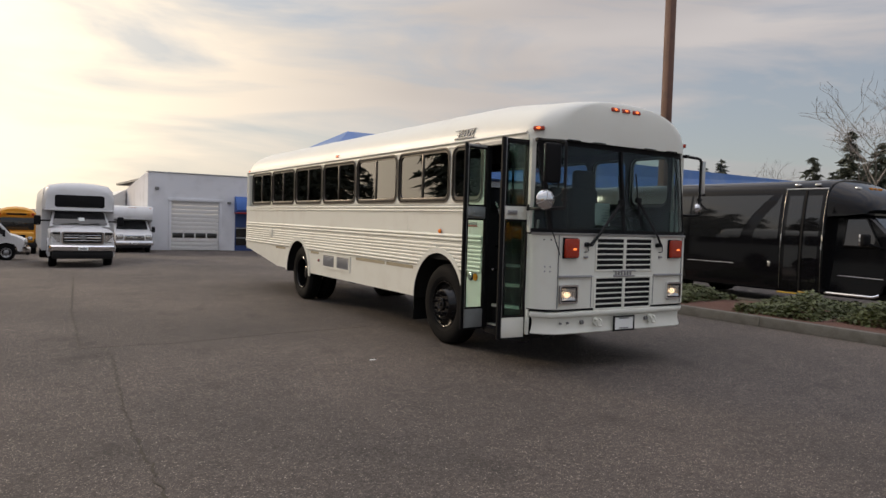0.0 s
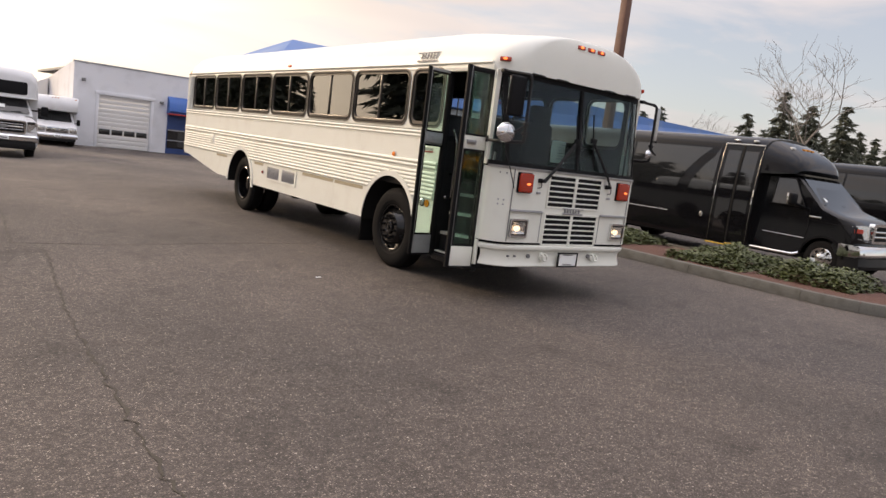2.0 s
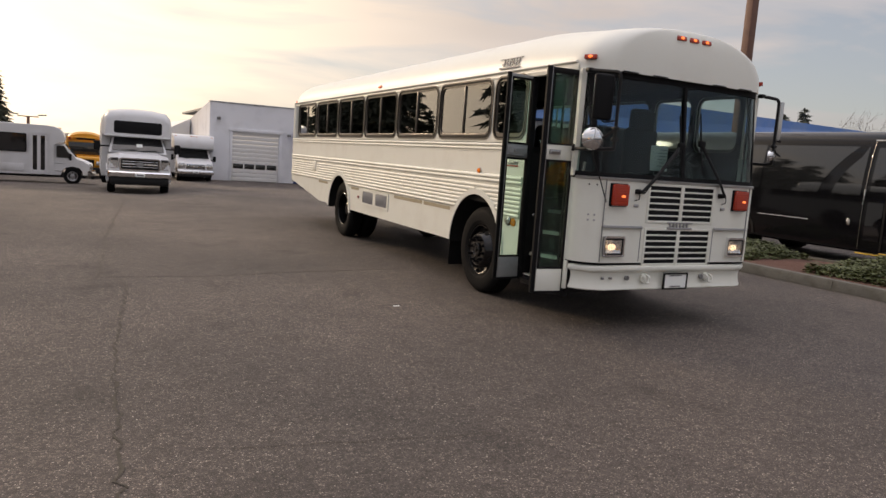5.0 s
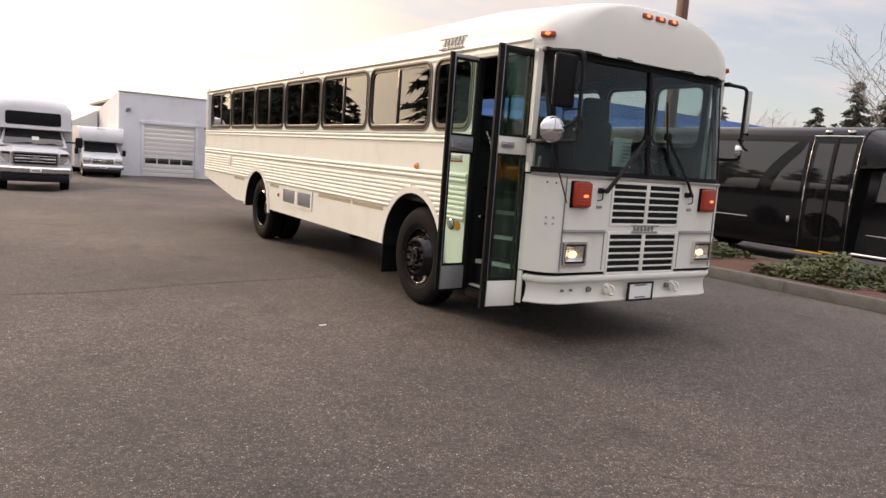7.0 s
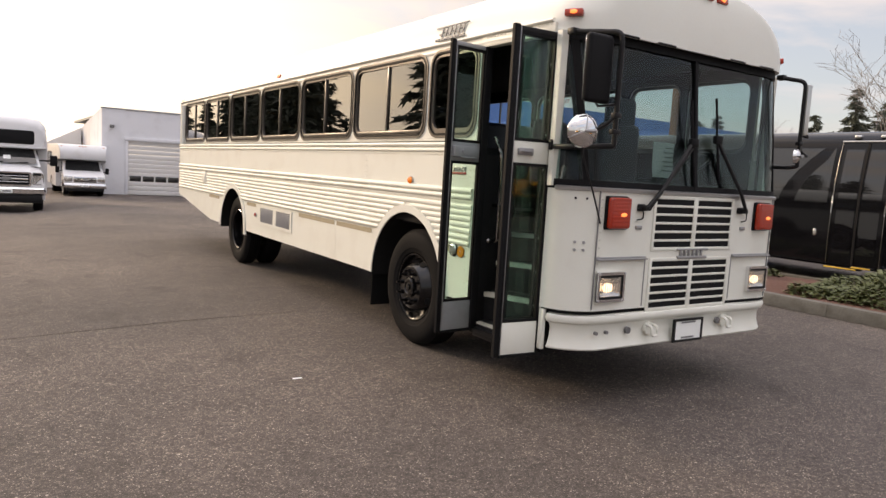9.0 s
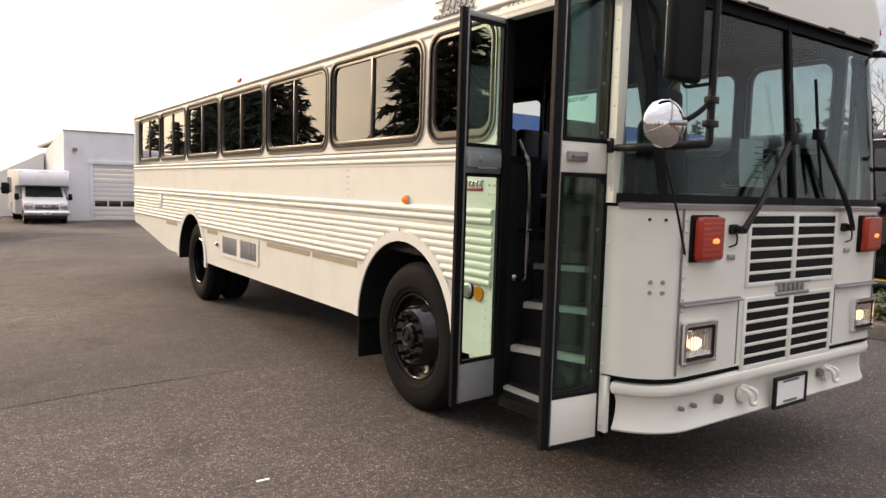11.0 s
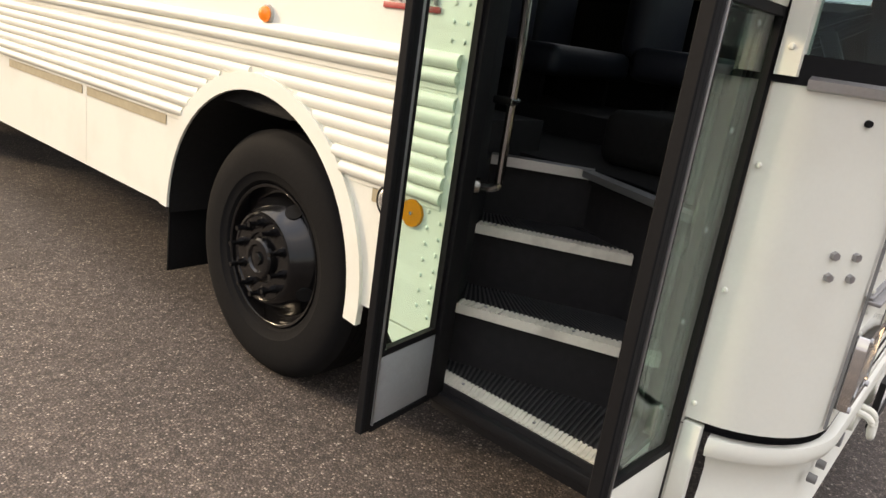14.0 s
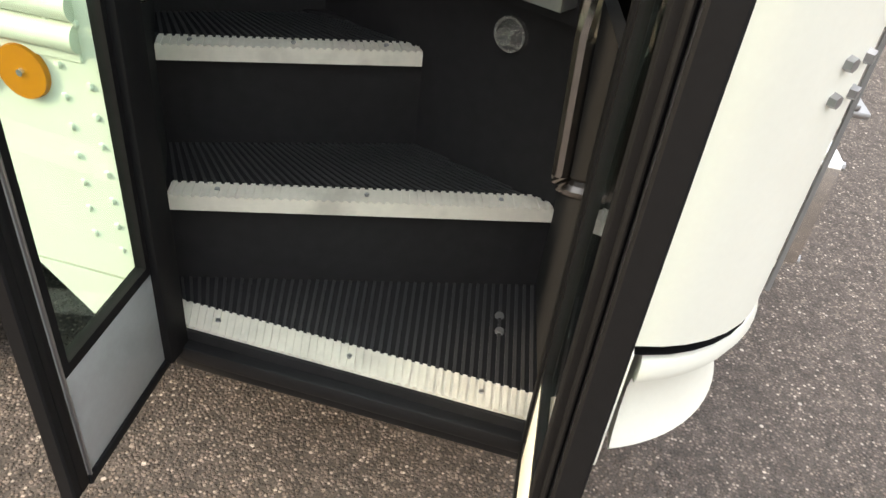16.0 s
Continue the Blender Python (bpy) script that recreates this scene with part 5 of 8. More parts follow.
# ---- inside of the bus ----
floors = [((-hx, y0, 1.03), (hx, y1, 1.078)) for y0, y1, hx in ((1.42, 2.78, 0.34), (2.80, 6.77, HW - 0.04), (6.80, 8.10, 0.34), (8.14, REAR - 0.05, HW - 0.04))]
floors += [((-0.47, 0.36, 1.03), (1.18, 1.42, 1.078))]
for a, b in floors:
    bm = B()
    box(bm, a, b)
    bpart("floor_panel", bm, "dark")
bm = B()
prism(bm, [(-0.82, 0.40), (-0.47, 0.37), (-0.47, 1.05)], "z", 1.03, 1.078)
bpart("floor_panel", bm, "dark")
for y0, y1, z in ((1.39, 2.80, 1.185), (6.79, 8.12, 1.135)):
    for x0, x1 in ((-HW + 0.04, -0.33), (0.33, HW - 0.04)):
        bm = B()
        prism(bm, [(y0 - 0.02, 1.05), (y0, 1.05), (y0, z), (y1, z), (y1, 1.05), (y1 + 0.02, 1.05), (y1 + 0.02, z + 0.02), (y0 - 0.02, z + 0.02)], "x", x0, x1)
        xi = x1 if x0 < 0 else x0
        box(bm, (xi - 0.012, y0, 1.05), (xi + 0.012, y1, z + 0.018))
        bpart("wheel_box", bm, "dark")
# ceiling lining coloured near black to stand in for the cabin's shade
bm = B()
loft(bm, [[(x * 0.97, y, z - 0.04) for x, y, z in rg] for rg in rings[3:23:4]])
bpart("ceiling_lining", bm, "headliner", label="headliner with cabin shade in its near-black colour")
# side lining in the same near-black, which carries the cabin's shade
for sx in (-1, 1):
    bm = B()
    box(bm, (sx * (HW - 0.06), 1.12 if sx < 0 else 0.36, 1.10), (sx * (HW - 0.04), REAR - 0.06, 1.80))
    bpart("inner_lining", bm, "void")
# inner faces round the windows: cabin shade put into a near-black colour
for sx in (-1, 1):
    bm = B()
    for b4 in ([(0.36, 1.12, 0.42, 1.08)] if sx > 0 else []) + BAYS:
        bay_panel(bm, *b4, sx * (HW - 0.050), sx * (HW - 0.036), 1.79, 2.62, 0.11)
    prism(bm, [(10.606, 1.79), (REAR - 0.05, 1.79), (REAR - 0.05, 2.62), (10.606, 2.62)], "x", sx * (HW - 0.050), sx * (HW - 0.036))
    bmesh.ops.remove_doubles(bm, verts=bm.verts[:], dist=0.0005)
    bpart("inner_band", bm, "headliner", label="inner window surround with cabin shade in its near-black colour")
bm = B()
box(bm, (-1.1, 10.9, 1.1), (1.1, 10.95, 2.7))
bpart("rear_bulkhead", bm, "dark")
# dash and engine cover
bm = B()
loft(bm, [[(x, y, z) for x, y in [(-0.62, y0), (1.1, y0), (1.1, y1), (-0.62, y1)]] for y0, y1, z in ((0.16, 0.62, 1.076), (0.14, 0.60, 1.36), (0.14, 0.50, 1.47), (0.16, 0.34, 1.50))])
bpart("dashboard", bm, "dark", label="black dashboard")
bm = B()
box(bm, (-0.25, 0.45, 1.075), (0.30, 1.15, 1.30), 0.06, 3)
bpart("engine_cover", bm, "void", label="black engine cover")
# steering wheel
bm = B()
mm = Matrix.Translation((0.62, 0.62, 1.72)) @ Euler((radians(-28), 0, 0)).to_matrix().to_4x4()
rr = []
for k in range(33):
    a = 2 * math.pi * k / 32
    rr.append([mm @ Vector(((0.23 + 0.014 * math.cos(b)) * math.cos(a), (0.23 + 0.014 * math.cos(b)) * math.sin(a), 0.014 * math.sin(b))) for b in (0, 1.05, 2.1, 3.14, 4.19, 5.24)])
loft(bm, rr, cap=False)
tube(bm, mm @ Vector((0, 0, 0.01)), mm @ Vector((0, 0, -0.5)), 0.035)
for a in (0.3, 2.4, 4.5):
    tube(bm, mm @ Vector((0, 0, 0)), mm @ Vector((0.23 * math.cos(a), 0.23 * math.sin(a), 0)), 0.012)
bpart("steering_wheel", bm, "black", label="large black steering wheel")


def bench(x, y, w, tall=2.14, name="seat"):
    bm = B()
    box(bm, (x - w / 2, y, 1.36), (x + w / 2, y + 0.48, 1.52), 0.05, 3)
    s = bpart(name, bm, "seat", label="dark high-backed bus seat")
    bm = B()
    box(bm, (x - w / 2, y + 0.42, 1.46), (x - 0.01, y + 0.55, tall), 0.06, 3)
    box(bm, (x + 0.01, y + 0.42, 1.46), (x + w / 2, y + 0.55, tall), 0.06, 3)
    bpart("backrest", bm, "seat", s)
    for lx in (x - w / 2 + 0.05, x + w / 2 - 0.09):
        bm = B()
        box(bm, (lx, y + 0.1, 1.076), (lx + 0.04, y + 0.45, 1.38))
        bpart("seat_leg", bm, "black", s)


for k in range(9):
    bench(-0.72, 1.95 + 0.98 * k, 0.86)
    bench(0.72, 1.75 + 0.98 * k, 0.86)
bm = B()
box(bm, (0.36, 0.95, 1.40), (0.86, 1.40, 1.56), 0.06, 3)
ds = bpart("driver_seat", bm, "seat", label="dark driver seat with tall back")
bm = B()
box(bm, (0.38, 1.32, 1.5), (0.86, 1.48, 2.10), 0.07, 3)
bpart("backrest", bm, "seat", ds)
bm = B()
box(bm, (0.44, 1.34, 2.06), (0.80, 1.46, 2.33), 0.055, 3)
bpart("headrest", bm, "seat", ds)
bm = B()
tube(bm, (0.61, 1.17, 1.08), (0.61, 1.17, 1.42), 0.12, 0.09)
bpart("pedestal", bm, "black", ds)
# modesty panel and stanchion behind the steps
bm = B()
box(bm, (-1.15, 1.62, 1.076), (-0.40, 1.65, 1.78), 0.01)
bpart("modesty_panel", bm, "dark", label="black modesty panel behind the steps")
bm = B()
pipe(bm, [(-0.40, 1.64, 1.076), (-0.40, 1.64, 2.75)], 0.016)
bpart("stanchion", bm, "black")
# exit lettering on the far window
tx = bpy.data.curves.new("exit_lettering", "FONT")
tx.body, tx.size, tx.extrude, tx.align_x, tx.align_y = "EMERGENCY EXIT", 0.054, 0.0004, "CENTER", "CENTER"
tx.offset = 0.0008
tx.materials.append(M["redtrim"])
txo = new("exit_lettering", tx)
txo.parent = bus
txo.matrix_basis = pose(HW - 0.052, 3.01, 2.425, 90, 0, -90)
txo["label"] = "red EMERGENCY EXIT lettering on the window"

# ---- under the body ----
bm = B()
for x in (-0.45, 0.45):
    box(bm, (x - 0.05, 0.25, 0.66), (x + 0.05, REAR - 0.3, 0.86))
box(bm, (-0.9, 3.2, 0.50), (-0.45, 4.6, 0.9), 0.05)
for y0, y1, hx in ((1.45, 2.80, 0.33), (2.80, 6.78, HW - 0.05), (6.78, 8.12, 0.33), (8.12, REAR - 0.06, HW - 0.05)):
    box(bm, (-hx, y0, 0.98), (hx, y1, 1.045))
box(bm, (-0.6, 9.0, 0.66), (0.6, REAR - 0.2, 0.97), 0.05)
tube(bm, (-0.95, 2.07, 0.52), (0.95, 2.07, 0.52), 0.07)
tube(bm, (-0.95, 7.45, 0.52), (0.95, 7.45, 0.52), 0.11)
bmesh.ops.create_uvsphere(bm, u_segments=12, v_segments=8, radius=0.25, matrix=Matrix.Translation((0, 7.45, 0.52)))
box(bm, (-0.5, 0.3, 0.42), (0.5, 1.3, 0.75), 0.05)
bpart("chassis", bm, "dark", label="dark frame rails, axles and tanks")
bm = B()
box(bm, (-1.19, 2.80, 0.22), (-0.80, 2.815, 0.62), 0.004)
bpart("mud_flap", bm, "rubber", label="torn black mud flap")


# ---- wheels ----
def spin(profile, seg=56):
    """Profile (radius, x) turned about the x axis."""
    bm = B()
    loft(bm, [[(x, r * math.cos(2 * math.pi * k / seg), r * math.sin(2 * math.pi * k / seg)) for r, x in profile] for k in range(seg)] + [[(x, r, 0) for r, x in profile]], closed=False, cap=False)
    bmesh.ops.remove_doubles(bm, verts=bm.verts[:], dist=0.0005)
    return bm


def tyre(parent, y, x_out, x_in, mm):
    w = x_in - x_out
    pr = [(0.295, x_out + 0.045), (0.315, x_out + 0.018), (0.345, x_out + 0.010), (0.35, x_out + 0.006), (0.40, x_out), (0.45, x_out + 0.004), (0.482, x_out + 0.016), (0.497, x_out + 0.030), (0.508, x_out + 0.045)]
    tread_pts = []
    for k in range(5):
        a = x_out + 0.05 + (w - 0.1) * k / 5
        b = x_out + 0.05 + (w - 0.1) * (k + 1) / 5
        tread_pts += [(0.517, a + 0.004), (0.519, b - 0.004), (0.505, b - 0.002), (0.505, b + 0.002)]
    pr += tread_pts[:-2] + [(0.508, x_in - 0.045), (0.48, x_in - 0.015), (0.40, x_in), (0.30, x_in - 0.03)]
    bm = spin(pr)
    bmesh.ops.transform(bm, matrix=mm, verts=bm.verts[:])
    t = part("tyre", bm, "rubber", parent, angle=28)
    return t


def wheel(y, front, flip=False):
    mm = Matrix.Translation((0, y, 0.517))
    if flip:
        mm = Matrix.Translation((0, y + SKEW * 2 * HW, 0.517)) @ Matrix.Diagonal((-1, 1, 1, 1))
    w = part("wheel", spin([(0.29, -0.90), (0.29, -0.95), (0.12, -0.95), (0.12, -0.90)]), "black", bus, "black steel bus wheel with worn tyre")
    w.data.transform(mm)
    if front:
        tyre(w, y, -1.165, -0.885, mm)
        rim = [(0.302, -1.100), (0.304, -1.128), (0.297, -1.138), (0.286, -1.136), (0.281, -1.122), (0.277, -1.098), (0.269, -1.082), (0.260, -1.082), (0.246, -1.098), (0.224, -1.130), (0.208, -1.155), (0.196, -1.173), (0.188, -1.182), (0.178, -1.185), (0.172, -1.180), (0.105, -1.180), (0.100, -1.172), (0.088, -1.172), (0.084, -1.198), (0.076, -1.206), (0.058, -1.208), (0.052, -1.199), (0.030, -1.199), (0.026, -1.210), (0.0005, -1.212)]
        bm = spin(rim)
        bmesh.ops.transform(bm, matrix=mm, verts=bm.verts[:])
        r = part("rim", bm, "rimblack", w, "glossy black disc wheel", angle=30)
        bm = spin([(0.3035, -1.131), (0.298, -1.1405), (0.290, -1.1395), (0.287, -1.137)])
        bmesh.ops.transform(bm, matrix=mm, verts=bm.verts[:])
        part("rim_edge", bm, "rimblack", r)
        for k in range(10):
            a = 2 * math.pi * (k + 0.3) / 10
            cy, cz = 0.143 * math.cos(a), 0.143 * math.sin(a)
            bm = B()
            tube(bm, (-1.178, cy, cz), (-1.186, cy, cz), 0.024, 0.022, 12)
            tube(bm, (-1.184, cy, cz), (-1.206, cy, cz), 0.0180, 0.0165, 6)
            tube(bm, (-1.206, cy, cz), (-1.243, cy, cz), 0.0110, 0.0100, 10)
            bmesh.ops.transform(bm, matrix=mm, verts=bm.verts[:])
            part("wheel_nut", bm, "rimblack", r)
        for deg in (115, 205, 295, 25):
            d = Vector((0, math.cos(radians(deg)), math.sin(radians(deg))))
            c = Vector((-1.116, 0, 0)) + d * 0.234
            nrm = Vector((-0.56, 0, 0)) + d * 0.83
            bm = B()
            tube(bm, c + nrm * 0.0035, c - nrm * 0.02, 0.035, 0.035, 20)
            bmesh.ops.transform(bm, matrix=mm, verts=bm.verts[:])
            part("hand_hole", bm, "void", r)
    else:
        tyre(w, y, -1.145, -0.885, mm)
        tyre(w, y, -0.84, -0.58, mm)
        rim = [(0.302, -1.108), (0.302, -1.125), (0.290, -1.132), (0.276, -1.12), (0.268, -1.02), (0.26, -0.955), (0.20, -0.93), (0.15, -0.945), (0.12, -0.95), (0.115, -1.05), (0.09, -1.065), (0.0005, -1.068)]
        bm = spin(rim)
        bmesh.ops.transform(bm, matrix=mm, verts=bm.verts[:])
        r = part("rim", bm, "rimblack", w, "deep-dished black wheel")
        for k in range(10):
            a = 2 * math.pi * k / 10
            bm = B()
            tube(bm, (-0.94, 0.145 * math.cos(a), 0.145 * math.sin(a)), (-0.985, 0.145 * math.cos(a), 0.145 * math.sin(a)), 0.018, 0.016, 6)
            bmesh.ops.transform(bm, matrix=mm, verts=bm.verts[:])
            part("wheel_nut", bm, "rimblack", r)


wheel(2.07, True)
wheel(2.07, True, True)
wheel(7.45, False)
wheel(7.45, False, True)

# ---- planting bed and kerb beside the bus ----
KX, KR, KY = 4.72, 2.1, -0.4      # kerb face, radius of the rounded end, where the rounding begins
KERB = [(0.0, -0.02), (0.012, 0.13), (0.035, 0.160), (0.15, 0.166), (0.165, -0.02)]


def kerb_stone(bm_rows):
    bm = B()
    loft(bm, bm_rows)
    return tagged(part("kerb", bm, "kerb"), "weathered concrete kerb stone edging a planting bed", "kerb", "kerb stones of the bed", kind="structure")


first_kerb = kerb_stone([[(KX + a, y, z) for a, z in KERB] for y in (0.004, 1.996)])
first_kerb.location = (0, KY, 0)
for k in range(1, 8):
    stone = new("kerb", first_kerb.data)
    tagged(stone, "weathered concrete kerb stone edging a planting bed", "kerb", "kerb stones of the bed", kind="structure")
    stone.location = (0, KY + 2.0 * k, 0)
for k in range(4):
    rows = []
    for i in range(7):
        a = radians(180 + 22.5 * (k + (i + 0.02 - 0.04 * i / 6) / 6))
        rows.append([(KX + KR + (KR - d) * math.cos(a), KY + (KR - d) * math.sin(a), z) for d, z in KERB])
    kerb_stone(rows)
back = kerb_stone([[(KX + 2.75 - a, y, z) for a, z in KERB] for y in (0.004, 1.996)])
back.location = (0, KY, 0)
for k in range(1, 8):
    stone = new("kerb", back.data)
    tagged(stone, "weathered concrete kerb stone edging a planting bed", "kerb", "kerb stones of the bed", kind="structure")
    stone.location = (0, KY + 2.0 * k, 0)
bm = B()
nx, ny = 9, 60
gv2 = []
for j in range(ny + 1):
    y = KY - KR + 0.16 + (15.9 + KR - 0.16) * j / ny
    cut = KR - math.sqrt(max((KR - 0.15) ** 2 - min(y - KY, 0) ** 2, 0)) - 0.03
    gv2.append([bm.verts.new((KX + cut + (2.64 - cut) * i / nx, y, 0.125 + 0.05 * math.sin(math.pi * i / nx) + 0.03 * noise.noise((i * 0.7, y * 2.9, 0)))) for i in range(nx + 1)])
for j in range(ny):
    for i in range(nx):
        bm.faces.new((gv2[j][i], gv2[j][i + 1], gv2[j + 1][i + 1], gv2[j + 1][i]))
tagged(part("mulch_bed", bm, "mulch", angle=60), "reddish brown bark mulch in a planting bed", "mulch", kind="structure")


def leaves(name, pts, size, mat, rng, droop=0.5):
    """Many folded leaf blades at the points, as one mesh."""
    n = len(pts)
    p = np.asarray(pts, float)
    a = rng.uniform(0, 2 * np.pi, n)
    d = np.stack([np.cos(a), np.sin(a), rng.uniform(-droop, 0.45, n)], 1)
    d /= np.linalg.norm(d, axis=1)[:, None]
    s = np.stack([-np.sin(a), np.cos(a), rng.uniform(-0.5, 0.5, n)], 1)
    s /= np.linalg.norm(s, axis=1)[:, None]
    up = np.cross(d, s)
    L = (size * rng.uniform(0.6, 1.25, n))[:, None]
    W = L * 0.32
    v = np.stack([p, p + d * L * 0.5 + s * W - up * 0.1 * L, p + d * L, p + d * L * 0.5 - s * W - up * 0.1 * L], 1).reshape(-1, 3)
    k = np.arange(n) * 4
    f = np.concatenate([np.stack([k, k + 1, k + 2], 1), np.stack([k, k + 2, k + 3], 1)])
    me = bpy.data.meshes.new(name)
    me.from_pydata(v.tolist(), [], f.tolist())
    me.materials.append(M[mat])
    return me


def shrub(y0, y1, x0, x1, h, seed):
    rng = np.random.default_rng(seed)
    e = thing("shrub", "low dark green evergreen ground-cover shrub on bark mulch", "shrub", "shrubs in the bed")
    n = int(1700 * (y1 - y0) * (x1 - x0))
    u, w = rng.uniform(-1, 1, n), rng.uniform(-1, 1, n)
    edge = np.clip(1.02 - np.maximum(np.abs(u) ** 3, np.abs(w) ** 3), 0.0, 1) ** 0.6
    x, y = (x0 + x1) / 2 + u * (x1 - x0) / 2, (y0 + y1) / 2 + w * (y1 - y0) / 2
    lump = np.array([noise.noise((px * 1.7, py * 1.7, seed)) for px, py in zip(x, y)])
    z = 0.12 + h * edge * (0.72 + 0.5 * lump) * np.sqrt(rng.uniform(0.15, 1, n))
    o = new("foliage", leaves("foliage", np.stack([x, y, z], 1), 0.085, "leaf", rng))
    o.parent = e
    tagged(o, kind="stuff")
    for k in range(5):
        bm = B()
        a, b = rng.uniform(x0 + 0.3, x1 - 0.3), rng.uniform(y0 + 0.2, y1 - 0.2)
        tube(bm, (a, b, 0.08), (a + rng.uniform(-0.15, 0.15), b + rng.uniform(-0.15, 0.15), 0.12 + h * 0.7), 0.008, 0.004, 6)
        part("stem", bm, "bark", e)


shrub(3.6, 4.9, 5.2, 6.9, 0.40, 3)
shrub(0.92, 2.48, 5.15, 6.95, 0.46, 4)
shrub(-0.78, 0.78, 5.50, 6.95, 0.46, 5)
shrub(5.3, 7.2, 5.0, 6.8, 0.40, 7)

# ---- cracks and seams in the asphalt ----
def crack(pts, width, seed, name="crack"):
    rng = np.random.default_rng(seed)
    bm = B()
    rows = []
    for (x0, y0), (x1, y1) in zip(pts, pts[1:]):
        n = max(2, int(math.hypot(x1 - x0, y1 - y0) / 0.06))
        for k in range(n):
            f = k / n
            x, y = x0 + (x1 - x0) * f + rng.normal(0, 0.016), y0 + (y1 - y0) * f + rng.normal(0, 0.016)
            d = Vector((x1 - x0, y1 - y0)).normalized()
            w = width * rng.uniform(0.3, 1.2)
            z = ground_z(x, y) + 0.0045
            rows.append([(x - d.y * w, y + d.x * w, z), (x + d.y * w, y - d.x * w, z)])
    loft(bm, rows, closed=False)
    tagged(part(name, bm, "moss"), "dark irregular mossy crack across the asphalt, and dark line at the kerb foot", "crack", kind="structure")


crack([(-5.24, -5.2), (-5.22, -2.9), (-5.22, -1.7), (-5.20, -0.3), (-5.12, 1.2), (-5.02, 2.7), (-5.05, 3.2)], 0.010, 1)
crack([(-5.20, 6.0), (-5.0, 9.0), (-4.65, 14.0)], 0.012, 5)
crack([(-9.5, 3.3), (-7.5, 3.2), (-5.3, 3.25)], 0.008, 3)
crack([(-4.9, -1.75), (-4.21, -1.85), (-3.08, -2.0), (-2.05, -2.06), (-1.2, -2.69)], 0.003, 2)
crack([(-5.6, 9.8), (-3.5, 10.2), (-1.5, 10.0)], 0.008, 4)
# the next two are the dark line at the kerb foot, not cracks
crack([(4.690, 0.0), (4.685, 3.0), (4.690, 7.0), (4.685, 14.0)], 0.016, 8)
crack([(4.690 + 2.1 - 2.1 * math.cos(radians(a)), -0.4 - 2.13 * math.sin(radians(a))) for a in (0, 15, 30, 45, 60, 75)], 0.016, 9)
# a later, smoother patch with straight cut edges
bm = B()
prism(bm, [(-5.28, 3.27), (-4.2, 3.25), (-2.85, 3.55), (-1.5, 3.7), (-1.3, 6.6), (-3.0, 6.5), (-5.16, 6.1)], "z", -0.004, 0.0025)
tagged(part("asphalt_patch", bm, "newasphalt"), "smoother dark asphalt patch with straight cut edges", "asphalt patch", kind="structure")
crack([(-5.28, 3.26), (-4.2, 3.24), (-2.85, 3.54), (-1.5, 3.69)], 0.003, 6)
crack([(-5.28, 3.27), (-5.16, 6.1)], 0.009, 7)
bm = B()
box(bm, (-2.50, 1.40, 0.0), (-2.43, 1.42, 0.006), 0.002)
tagged(part("litter_scrap", bm, "paper"), "small white scrap of litter on asphalt", "litter")


# ---- parked vehicles ----
def vwheel(parent, x, y, r, w, rimmat, zoff=0.0):
    """x: outer face; w: towards the middle (signed)."""
    sg = 1 if w > 0 else -1
    pr = [(r * 0.58, sg * 0.03), (r * 0.62, sg * 0.008), (r * 0.8, 0), (r * 0.93, sg * 0.015), (r, sg * 0.05), (r, abs(w) * sg - sg * 0.04), (r * 0.9, w), (r * 0.55, w)]
    bm = spin(pr, 32)
    m = Matrix.Translation((x, y, r + zoff))
    bmesh.ops.transform(bm, matrix=m, verts=bm.verts[:])
    t = part("wheel", bm, "rubber", parent)
    bm = spin([(r * 0.60, sg * 0.012), (r * 0.58, sg * 0.004), (r * 0.52, sg * 0.03), (r * 0.34, sg * 0.05), (r * 0.26, sg * 0.0), (r * 0.12, -sg * 0.02), (0.0005, -sg * 0.022)], 32)
    bmesh.ops.transform(bm, matrix=m, verts=bm.verts[:])
    rim = part("rim", bm, rimmat, t)
    for k in range(8):
        a = 2 * math.pi * k / 8
        bm = B()
        tube(bm, (0.045 * sg, r * 0.43 * math.cos(a), r * 0.43 * math.sin(a)), (0.020 * sg, r * 0.43 * math.cos(a), r * 0.43 * math.sin(a)), r * 0.06, r * 0.06, 8)
        bmesh.ops.transform(bm, matrix=m, verts=bm.verts[:])
        part("rim_hole", bm, "seal", rim)


